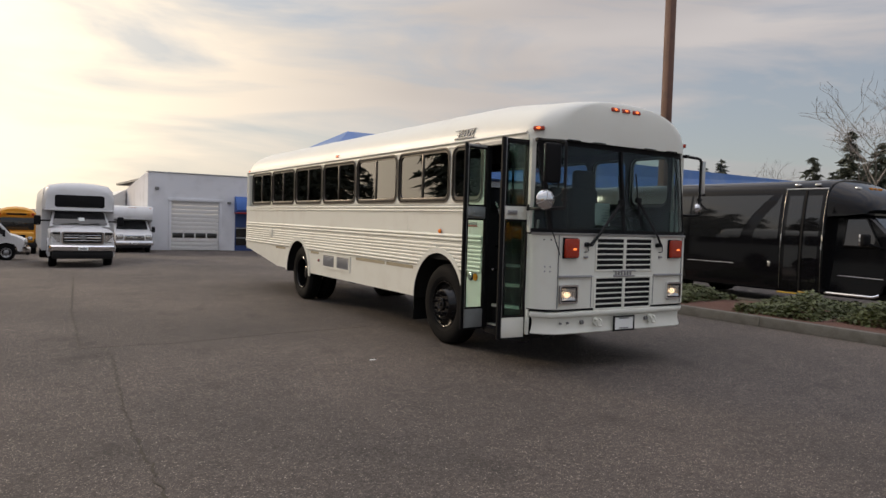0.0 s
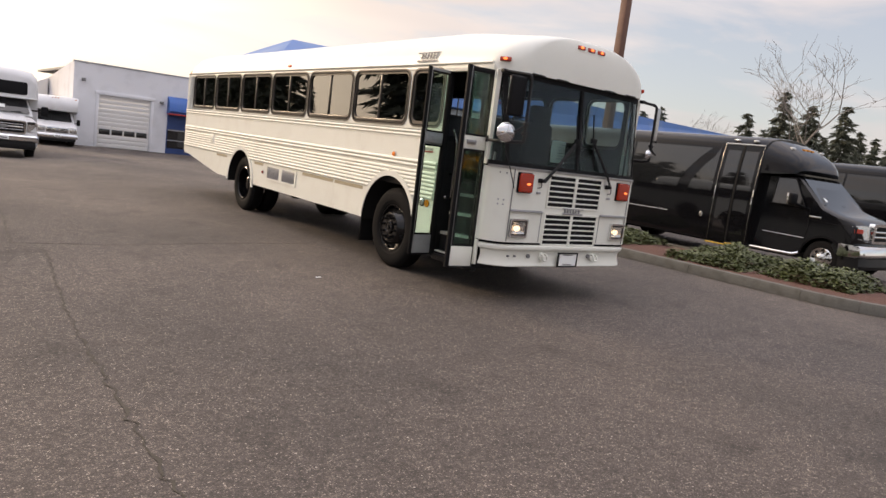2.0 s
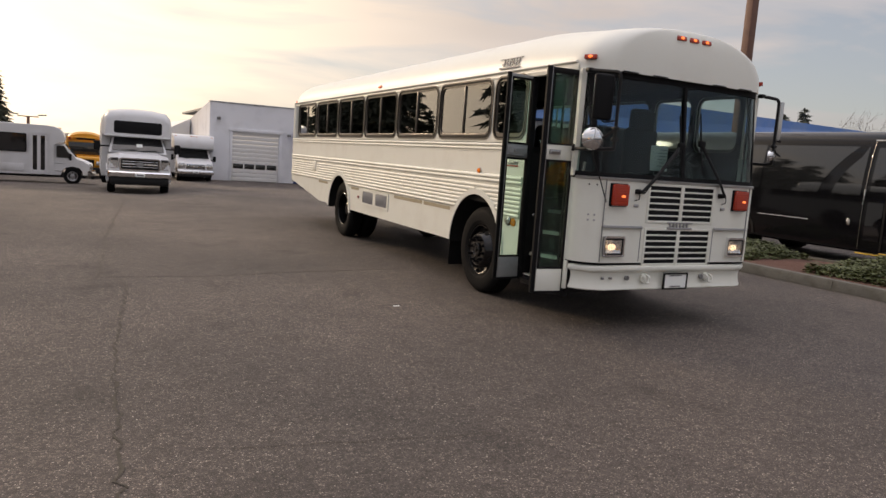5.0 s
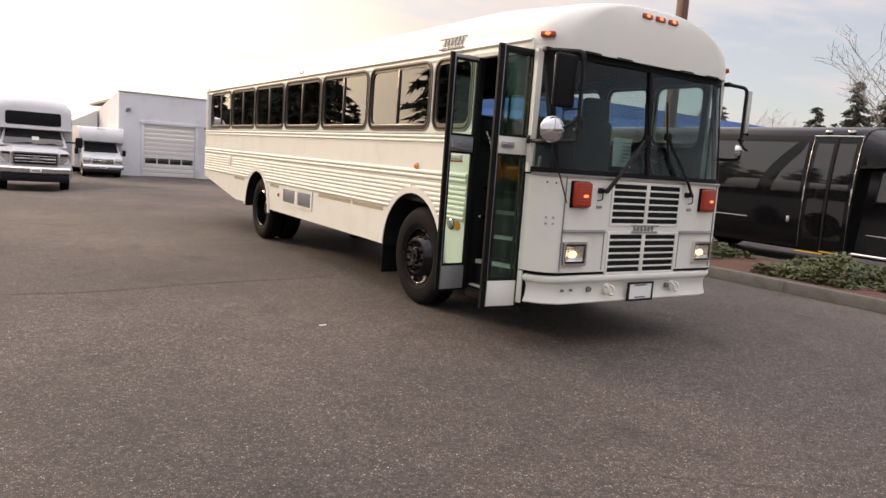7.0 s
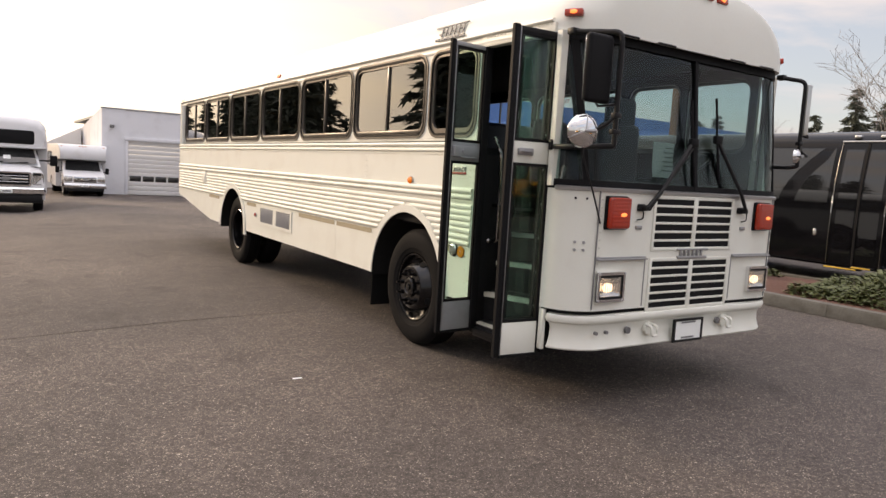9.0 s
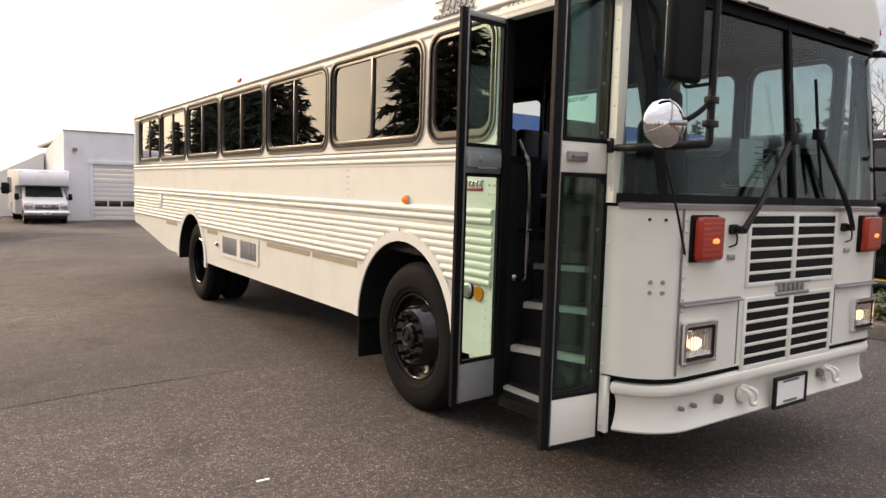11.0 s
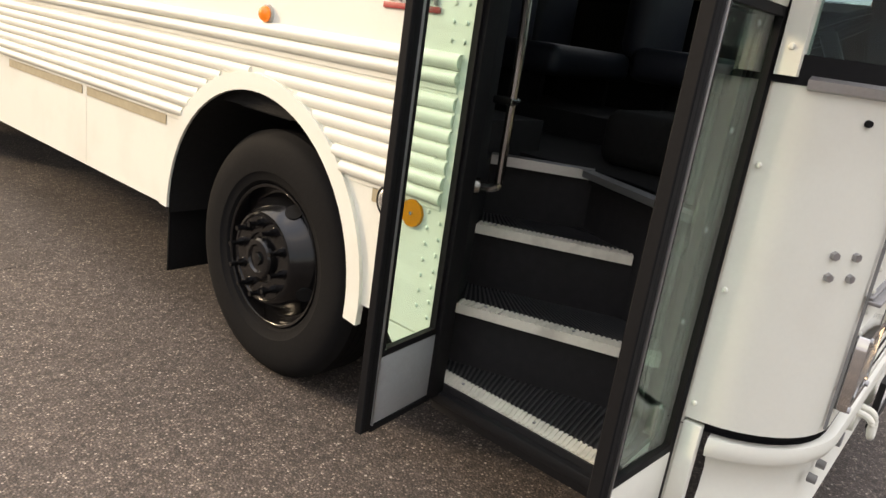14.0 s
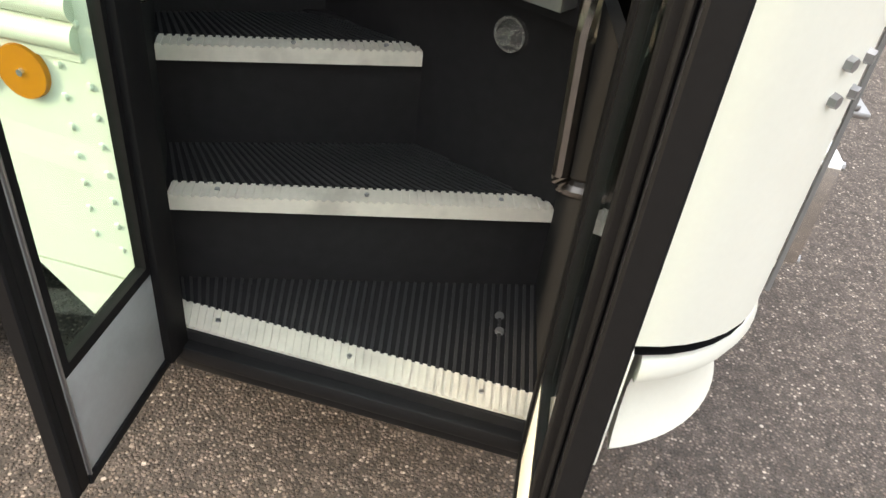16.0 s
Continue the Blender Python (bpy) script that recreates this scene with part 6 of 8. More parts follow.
def cutaway(name, label, at, rz, paint, L=7.0, W=2.3, H=2.75, hood=1.12, nose_w=1.9, glassm="tint", rimmat="chrome", lights=True, ws=(0.95, 1.50), side="windows", grillem="chrome", axles=(0.85, 4.9), skirt=0.42, group="parked cutaway buses", category="shuttle bus", cap=None, back=None):
    """A shuttle bus on a van chassis, nose towards -y of its own frame."""
    e = thing(name, label, category, group, at, rz)
    hw, nw = W / 2, nose_w / 2

    def p(n, bm, mat, par=None, lab=""):
        return part(n, bm, mat, par or e, lab)

    # passenger body with a cap over the cab
    bm = B()
    rows = []
    w0, w1 = ws
    d = w1 - 2.0 if back is None else back
    c = d if cap is None else cap - 1.40
    body = [(2.55 + d, skirt), (L, skirt), (L, H - 0.12), (L - 0.05, H - 0.03), (L - 0.14, H), (2.2 + c, H), (1.85 + c, H - 0.035), (1.62 + c, H - 0.13), (1.47 + c, H - 0.32), (1.40 + c, H - 0.58), (1.46 + c, H - 0.76), (max(1.70 + c, 2.2 + d), H - 0.80), (max(1.80 + c, 2.55 + d), H - 0.9)]
    cy, cz = sum(q[0] for q in body) / len(body), sum(q[1] for q in body) / len(body)
    for x, k in ((-hw, 0.965), (-hw + 0.03, 0.99), (-hw + 0.09, 1.0), (hw - 0.09, 1.0), (hw - 0.03, 0.99), (hw, 0.965)):
        taper = [(x * (1.0 if y > 2.0 + c else 0.90 + 0.10 * (y - 1.40 - c) / 0.60), y, cz + (z - cz) * (k if z > cz else 1)) for y, z in body]
        rows.append(taper)
    loft(bm, rows)
    p("body", bm, paint)
    # cab and bonnet
    bm = B()
    ax = axles[0]
    cab = [(0.08, 0.62), (0.02, 0.80), (0.06, hood - 0.12), (0.22, hood - 0.02), (w0 * 0.62, hood + 0.06), (w0 - 0.04, hood + 0.13), (w1, H - 0.84), (2.6 + d, H - 0.82), (2.6 + d, 0.42), (ax + 0.50, 0.42), (ax + 0.45, 0.62), (ax + 0.30, 0.80), (ax, 0.88), (ax - 0.30, 0.80), (ax - 0.43, 0.62), (ax - 0.45, 0.45), (0.10, 0.45)]
    rows = []
    for x, k in ((-nw, 0.94), (-nw + 0.06, 0.985), (-nw + 0.2, 1.0), (nw - 0.2, 1.0), (nw - 0.06, 0.985), (nw, 0.94)):
        rows.append([(x * (1 if z < hood + 0.1 else 1 - 0.10 * (z - hood) / (H - hood)), y + (0.10 if y < 0.3 and abs(x) > nw - 0.1 else 0) , 0.5 + (z - 0.5) * (k if z > 0.7 else 1)) for y, z in cab])
    loft(bm, rows)
    p("cab", bm, paint)
    # windscreen and cab side glass, set just proud of the cab
    zt = H - 0.86
    bm = B()
    n = Vector((0, -(zt - hood - 0.15), 0.55)).normalized() * 0.012
    q = [(-nw * 0.86, w0, hood + 0.17), (nw * 0.86, w0, hood + 0.17), (nw * 0.80, w1 - 0.02, zt), (-nw * 0.80, w1 - 0.02, zt)]
    loft(bm, [[tuple(Vector(v) + n * k + Vector((0, -0.012, 0.012))) for v in q] for k in (0, 1)])
    ws = p("windscreen", bm, "vanglass")
    bm = B()
    pipe(bm, [(-0.5, w0 - 0.04, hood + 0.17), (0.1, w0 + 0.04, hood + 0.22)], 0.012, 6)
    p("wiper", bm, "black", ws)
    for sx in (-1, 1):
        bm = B()
        x = sx * nw * 0.985
        prism(bm, [(w0 + 0.16, hood + 0.12), (2.45 + d, hood + 0.12), (2.45 + d, zt - 0.06), (w1 + 0.02, zt - 0.06)], "x", x - sx * 0.02, x + sx * 0.012)
        p("cab_window", bm, "vanglass")
        bm = B()
        box(bm, (sx * nw - 0.012, ax + 0.46, 0.60), (sx * nw + 0.012, 2.52 + d, 0.615))
        box(bm, (sx * nw - 0.010, ax + 0.35, hood - 0.16), (sx * nw + 0.012, 2.52 + d, hood - 0.150))
        p("door_moulding", bm, "seal")
        # mirrors
        bm = B()
        box(bm, (sx * (nw + 0.12), w0 + 0.17, hood + 0.02), (sx * (nw + 0.30), w0 + 0.28, hood + 0.34), 0.04, 3)
        mir = p("mirror", bm, "seal")
        bm = B()
        pipe(bm, [(sx * nw * 0.97, w0 + 0.30, hood + 0.12), (sx * (nw + 0.14), w0 + 0.24, hood + 0.12)], 0.02, 6)
        p("mirror_arm", bm, "seal", mir)
    # grille, lamps, bumper
    bm = B()
    box(bm, (-nw * 0.56, -0.015, 0.70), (nw * 0.56, 0.06, hood - 0.12), 0.025, 2)
    g = p("grille", bm, grillem)
    for k in range(3):
        bm = B()
        z = 0.735 + (hood - 0.88) * (k + 0.1) / 3
        box(bm, (-nw * 0.50, -0.022, z), (nw * 0.50, 0.0, z + (hood - 0.9) * 0.2), 0.008)
        p("grille_slot", bm, "seal", g)
    bm = B()
    bmesh.ops.create_uvsphere(bm, u_segments=18, v_segments=8, radius=1, matrix=Matrix.Translation((0, -0.022, (0.70 + hood - 0.12) / 2)) @ Matrix.Diagonal((0.12, 0.012, 0.05, 1)))
    p("badge", bm, "grey", g)
    for sx in (-1, 1):
        bm = B()
        box(bm, (sx * nw * 0.60, 0.0, 0.74), (sx * nw * 0.97, 0.14, hood - 0.10), 0.03, 2)
        h = p("headlamp", bm, "clearlens")
        bm = B()
        box(bm, (sx * nw * 0.88, 0.02, 0.76), (sx * nw * 0.965, 0.06, hood - 0.20), 0.01)
        p("turn_lens", bm, "refl_amber", h)
    bm = B()
    rows = []
    for x in (-nw - 0.05, -nw, -nw * 0.7, nw * 0.7, nw, nw + 0.05):
        dy = 0.14 if abs(x) > nw + 0.01 else 0.05 if abs(x) > nw * 0.9 else 0
        rows.append([(x, y + dy, z) for y, z in ((-0.10, 0.44), (-0.14, 0.50), (-0.14, 0.60), (-0.10, 0.66), (0.06, 0.66), (0.06, 0.44))])
    loft(bm, rows)
    bu = p("bumper", bm, "chrome")
    bm = B()
    box(bm, (-nw * 0.9, -0.10, 0.28), (nw * 0.9, 0.05, 0.45), 0.03)
    p("valance", bm, "black", bu)
    bm = B()
    box(bm, (-0.16, -0.155, 0.50), (0.16, -0.138, 0.60), 0.004)
    pl = p("number_plate", bm, "paper", bu, "number plate with illegible bar")
    bm = B()
    box(bm, (-0.11, -0.160, 0.53), (0.11, -0.154, 0.57))
    p("plate_bar", bm, "grey", pl)
    for k in range(3):
        bm = B()
        box(bm, (-0.17 + 0.14 * k, 1.60 + c, H - 0.12), (-0.11 + 0.14 * k, 1.70 + c, H - 0.075), 0.01)
        p("marker_lamp", bm, "refl_amber" if paint != "gloss" else "clearlens")
    for sx in (-1, 1):
        bm = B()
        box(bm, (sx * (hw - 0.20) - 0.05, 1.62 + c, H - 0.15), (sx * (hw - 0.20) + 0.05, 1.72 + c, H - 0.10), 0.01)
        p("marker_lamp", bm, "refl_amber" if paint != "gloss" else "clearlens")
    # wheels and arches
    for sx in (-1, 1):
        vwheel(e, sx * nw * 0.985, axles[0], 0.385, -sx * 0.24, rimmat)
        vwheel(e, sx * (hw - 0.03), axles[1], 0.385, -sx * 0.50, rimmat)
        bm = B()
        o, i = arc(axles[1], 0.40, 0.50, 0, 180, 20), arc(axles[1], 0.40, 0.44, 0, 180, 20)
        loft(bm, [[(sx * (hw + 0.012), *a), (sx * (hw - 0.03), *a), (sx * (hw - 0.03), *b), (sx * (hw + 0.012), *b)] for a, b in zip(o, i)])
        p("wheel_arch", bm, "seal")
    bm = B()
    box(bm, (-hw + 0.25, 0.3, 0.30), (hw - 0.25, L - 0.3, 0.48))
    p("underbody", bm, "dark")
    if side == "windows":
        for sx in (-1, 1):
            y = 4.55 if sx < 0 else 2.85
            while y + 1.0 < L - 0.2:
                bm = B()
                ring(bm, rounded(y, y + 0.98, 1.42, H - 0.42, 0.06, 3), rounded(y + 0.04, y + 0.94, 1.46, H - 0.46, 0.05, 3), "x", sx * (hw - 0.02), sx * (hw + 0.014))
                w = p("side_window", bm, "seal")
                bm = B()
                prism(bm, rounded(y + 0.03, y + 0.95, 1.45, H - 0.45, 0.05, 3), "x", sx * (hw - 0.015), sx * (hw + 0.006))
                p("pane", bm, glassm, w)
                y += 1.08
    return e


def add_door(e, hw, y0, y1, z0, z1, paint, frame, glassm, sx):
    x = sx * hw
    bm = B()
    ring(bm, [(y0, z0), (y1, z0), (y1, z1), (y0, z1)], [(y0 + 0.06, z0 + 0.04), (y1 - 0.06, z0 + 0.04), (y1 - 0.06, z1 - 0.06), (y0 + 0.06, z1 - 0.06)], "x", x - sx * 0.02, x + sx * 0.05)
    d = part("passenger_door", bm, frame, e, "two-leaf glazed passenger door")
    ym = (y0 + y1) / 2
    for a, b in ((y0 + 0.06, ym), (ym, y1 - 0.06)):
        bm = B()
        ring(bm, [(a, z0 + 0.04), (b, z0 + 0.04), (b, z1 - 0.06), (a, z1 - 0.06)], [(a + 0.07, z0 + 0.18), (b - 0.07, z0 + 0.18), (b - 0.07, z1 - 0.14), (a + 0.07, z1 - 0.14)], "x", x - sx * 0.01, x + sx * 0.035)
        lf = part("leaf", bm, paint, d)
        bm = B()
        box(bm, (x + sx * 0.004, a + 0.06, z0 + 0.17), (x + sx * 0.016, b - 0.06, z1 - 0.13))
        part("pane", bm, glassm, lf)
    return d




# white bus on a heavy pick-up chassis, facing the camera's side of the lot
def heavy_shuttle(label, at):
    e = thing("shuttle_bus", label, "shuttle bus", "parked cutaway buses", at)

    def p(n, bm, mat, par=None, lab="", angle=35):
        return part(n, bm, mat, par or e, lab, angle)

    hw, H = 1.20, 3.02
    sec = [(-hw, 0.52), (-hw, 2.30), (-hw + 0.05, 2.72), (-hw + 0.22, 2.92), (-0.5, 3.0), (0, H), (0.5, 3.0), (hw - 0.22, 2.92), (hw - 0.05, 2.72), (hw, 2.30), (hw, 0.52)]
    bm = B()
    loft(bm, [[(x, y, z) for x, z in sec] for y in (2.05, 9.2)])
    p("body", bm, "whitevan", None, "white coach body")
    # cap: lower lip straight, upper part leaning back
    bm = B()
    top = [(x, max(z, 2.02)) for x, z in sec]
    rings = []
    for y, kx, kz in ((2.10, 1.0, 1.0), (1.86, 0.985, 0.985), (1.66, 0.96, 0.945), (1.52, 0.93, 0.86), (1.44, 0.91, 0.72)):
        rings.append([(x * kx, y, 2.02 + (z - 2.02) * kz) for x, z in top])
    loft(bm, rings)
    cap = p("cap", bm, "whitevan", None, "", 40)
    bm = B()
    box(bm, (-1.14, 1.36, 1.985), (1.14, 2.06, 2.035), 0.015)
    p("cap_lip", bm, "whitevan", cap)
    bm = B()
    loft(bm, [[(x, 1.44 - o, z) for x, z in rounded(-0.78, 0.78, 2.14, 2.52, 0.06, 4)] for o in (-0.05, 0.012)])
    p("cap_window", bm, "vanglass", cap, "wide dark window above the cab")
    bm = B()
    loft(bm, [[(x, 1.436 - o, z) for x, z in q] for q, o in ((rounded(-0.81, 0.81, 2.11, 2.55, 0.08, 4), 0.0), (rounded(-0.78, 0.78, 2.14, 2.52, 0.06, 4), 0.014))])
    p("window_frame", bm, "seal", cap)
    for sx in (-1, 1):
        bm = B()
        loft(bm, [[(sx * (a + o), y, z) for a, y, z in ((0.90, 1.47, 2.12), (1.145, 1.90, 2.12), (1.135, 1.95, 2.62), (0.97, 1.62, 2.55))] for o in (0.0, 0.03)])
        p("cap_side_window", bm, "vanglass", cap)
    for x in (-0.16, 0.0, 0.16, -0.95, 0.95):
        bm = B()
        box(bm, (x - 0.04, 1.70, 2.90 if abs(x) < 0.5 else 2.78), (x + 0.04, 1.80, 2.965 if abs(x) < 0.5 else 2.85), 0.012)
        p("marker_lamp", bm, "seal" if abs(x) < 0.5 else "refl_amber", cap)
    # bonnet, raised in the middle, over broad wings
    bm = B()
    rows = []
    for x, zt, yf in ((-1.02, 1.22, 0.22), (-0.96, 1.31, 0.12), (-0.72, 1.37, 0.06), (-0.64, 1.42, 0.04), (0.64, 1.42, 0.04), (0.72, 1.37, 0.06), (0.96, 1.31, 0.12), (1.02, 1.22, 0.22)):
        rows.append([(x, yf + 0.03, 0.62), (x, yf, 0.85), (x, yf + 0.02, zt - 0.16), (x, yf + 0.16, zt - 0.03), (x, 0.95, zt + 0.02), (x, 1.30, zt + 0.04), (x, 2.1, zt + 0.04), (x, 2.1, 0.62)])
    loft(bm, rows)
    bon = p("bonnet", bm, "whitevan", None, "", 30)
    bm = B()
    loft(bm, [[(x, y, z) for x, y, z in ((-0.98 * k, y0, z0), (0.98 * k, y0, z0), (0.98 * k, 2.1, z0), (-0.98 * k, 2.1, z0))] for k, y0, z0 in ((1.0, 1.22, 1.42), (0.86, 1.70, 1.99))])
    cab = p("cab", bm, "whitevan")
    bm = B()
    loft(bm, [[(x, y - o, z + 0.4 * o) for x, y, z in ((-0.88, 1.245, 1.50), (0.88, 1.245, 1.50), (0.79, 1.66, 1.955), (-0.79, 1.66, 1.955))] for o in (0.004, 0.02)])
    ws = p("windscreen", bm, "vanglass", cab, "wide windscreen with a green notice inside")
    bm = B()
    box(bm, (-0.10, -0.003, -0.075), (0.10, 0.003, 0.075), m=Matrix.Translation((0.05, 1.385, 1.69)) @ Euler((radians(-42), 0, 0)).to_matrix().to_4x4())
    p("notice", bm, "paper", ws)
    for a in (-0.6, 0.08):
        bm = B()
        pipe(bm, [(a, 1.20, 1.50), (a + 0.55, 1.24, 1.55)], 0.012, 6)
        p("wiper", bm, "black", ws)
    # grille: bright bars with lamps on each side
    bm = B()
    ring(bm, rounded(-0.66, 0.66, 0.84, 1.27, 0.07, 3), rounded(-0.61, 0.61, 0.88, 1.23, 0.05, 3), "y", -0.03, 0.06)
    g = p("grille", bm, "chrome", bon, "bright three-bar grille")
    bm = B()
    box(bm, (-0.62, 0.012, 0.86), (0.62, 0.07, 1.25))
    p("grille_back", bm, "seal", g)
    for z, h in ((0.965, 0.014), (1.055, 0.028), (1.145, 0.014)):
        bm = B()
        box(bm, (-0.58, -0.025, z - h), (0.58, 0.03, z + h), 0.012)
        p("grille_bar", bm, "chrome", g)
    bm = B()
    bmesh.ops.create_uvsphere(bm, u_segments=18, v_segments=8, radius=1, matrix=Matrix.Translation((0, -0.03, 1.055)) @ Matrix.Diagonal((0.15, 0.018, 0.06, 1)))
    p("badge", bm, "grey", g)
    for sx in (-1, 1):
        bm = B()
        loft(bm, [[(sx * x, y + o, z) for x, y, z in ((0.69, 0.03, 0.90), (0.93, 0.09, 0.90), (1.01, 0.20, 0.96), (1.01, 0.20, 1.20), (0.92, 0.08, 1.26), (0.69, 0.02, 1.26))] for o in (0.0, 0.05)])
        hl = p("headlamp", bm, "clearlens", bon)
        bm = B()
        box(bm, (sx * 0.71, 0.012, 1.17), (sx * 0.92, 0.05, 1.235), 0.01)
        p("turn_lens", bm, "seal", hl)
        bm = B()
        box(bm, (sx * 1.24, 1.30, 1.46), (sx * 1.46, 1.42, 1.80), 0.05, 3)
        mir = p("mirror", bm, "seal", cab)
        bm = B()
        pipe(bm, [(sx * 0.95, 1.45, 1.62), (sx * 1.28, 1.36, 1.62)], 0.028, 8)
        p("mirror_arm", bm, "seal", mir)
        bm = B()
        loft(bm, [[(sx * (0.94 - 0.12 * (z - 1.42)) + sx * o, y, z) for y, z in ((1.50, 1.50), (2.06, 1.50), (2.06, 1.93), (1.78, 1.93))] for o in (0.0, 0.02)])
        p("cab_window", bm, "vanglass", cab)
        vwheel(e, sx * 1.02, 1.05, 0.42, -sx * 0.26, "alu")
        vwheel(e, sx * 1.15, 6.3, 0.42, -sx * 0.55, "alu")
        bm = B()
        loft(bm, [[(sx * 0.98, *a), (sx * 1.06, *a), (sx * 1.06, *b), (sx * 0.98, *b)] for a, b in zip(arc(1.05, 0.45, 0.56, -5, 185, 20), arc(1.05, 0.45, 0.49, -5, 185, 20))])
        p("wing_flare", bm, "whitevan", bon)
    bm = B()
    loft(bm, [[(x, y + dy, z) for y, z in ((-0.14, 0.58), (-0.20, 0.63), (-0.20, 0.76), (-0.15, 0.80), (0.08, 0.80), (0.08, 0.58))] for x, dy in ((-1.05, 0.24), (-0.98, 0.06), (-0.6, 0.0), (0.6, 0.0), (0.98, 0.06), (1.05, 0.24))])
    bu = p("bumper", bm, "chrome", None, "chrome bumper with dark air dam")
    bm = B()
    box(bm, (-0.95, -0.13, 0.34), (0.95, 0.10, 0.59), 0.04)
    p("air_dam", bm, "black", bu)
    bm = B()
    box(bm, (-0.16, -0.215, 0.635), (0.16, -0.20, 0.75), 0.004)
    pl = p("number_plate", bm, "paper", bu, "number plate with illegible bar")
    bm = B()
    box(bm, (-0.11, -0.220, 0.67), (0.11, -0.214, 0.715))
    p("plate_bar", bm, "grey", pl)
    bm = B()
    box(bm, (-0.85, 0.3, 0.34), (0.85, 8.9, 0.64))
    p("underbody", bm, "dark")
    return e


heavy_shuttle("white shuttle bus on heavy truck chassis with chrome grille", (-3.86, 21.85, ground_z(-3.9, 22.5)))
# white shuttle bus further back
cutaway("shuttle_bus", "white shuttle bus parked before a white building", (-0.15, 37.0, ground_z(-0.1, 38.0)), 0, "whitevan", L=8.0, W=2.35, H=2.62, rimmat="steel")
# white shuttle bus seen from its door side, facing right
van = cutaway("shuttle_bus", "white shuttle bus with glazed double door, side on", (-5.35, 34.2, ground_z(-8, 34.0)), 90, "whitevan", L=7.2, W=2.3, H=2.72, rimmat="steel", side="none", ws=(0.72, 1.20), cap=1.18, back=-0.92)
# its door side carries a door, a wide window and a low locker flap; in its own frame that side is -x
VS = -1
add_door(van, 1.15, 1.86, 2.62, 0.45, 2.36, "whitevan", "whitevan", "vanglass", VS)
for y0, y1 in ((2.74, 4.12), (4.3, 5.4), (5.5, 6.6)):
    bm = B()
    ring(bm, rounded(y0, y1, 1.42, 2.28, 0.06, 3), rounded(y0 + 0.04, y1 - 0.04, 1.46, 2.24, 0.05, 3), "x", VS * 1.12, VS * 1.164)
    w = part("side_window", bm, "seal", van)
    bm = B()
    prism(bm, rounded(y0 + 0.03, y1 - 0.03, 1.45, 2.25, 0.05, 3), "x", VS * 1.13, VS * 1.156)
    part("pane", bm, "vanglass", w)
bm = B()
box(bm, (-1.165, 2.85, 0.55), (-1.14, 3.75, 0.88), 0.008)
part("locker_flap", bm, "whitevan", van)

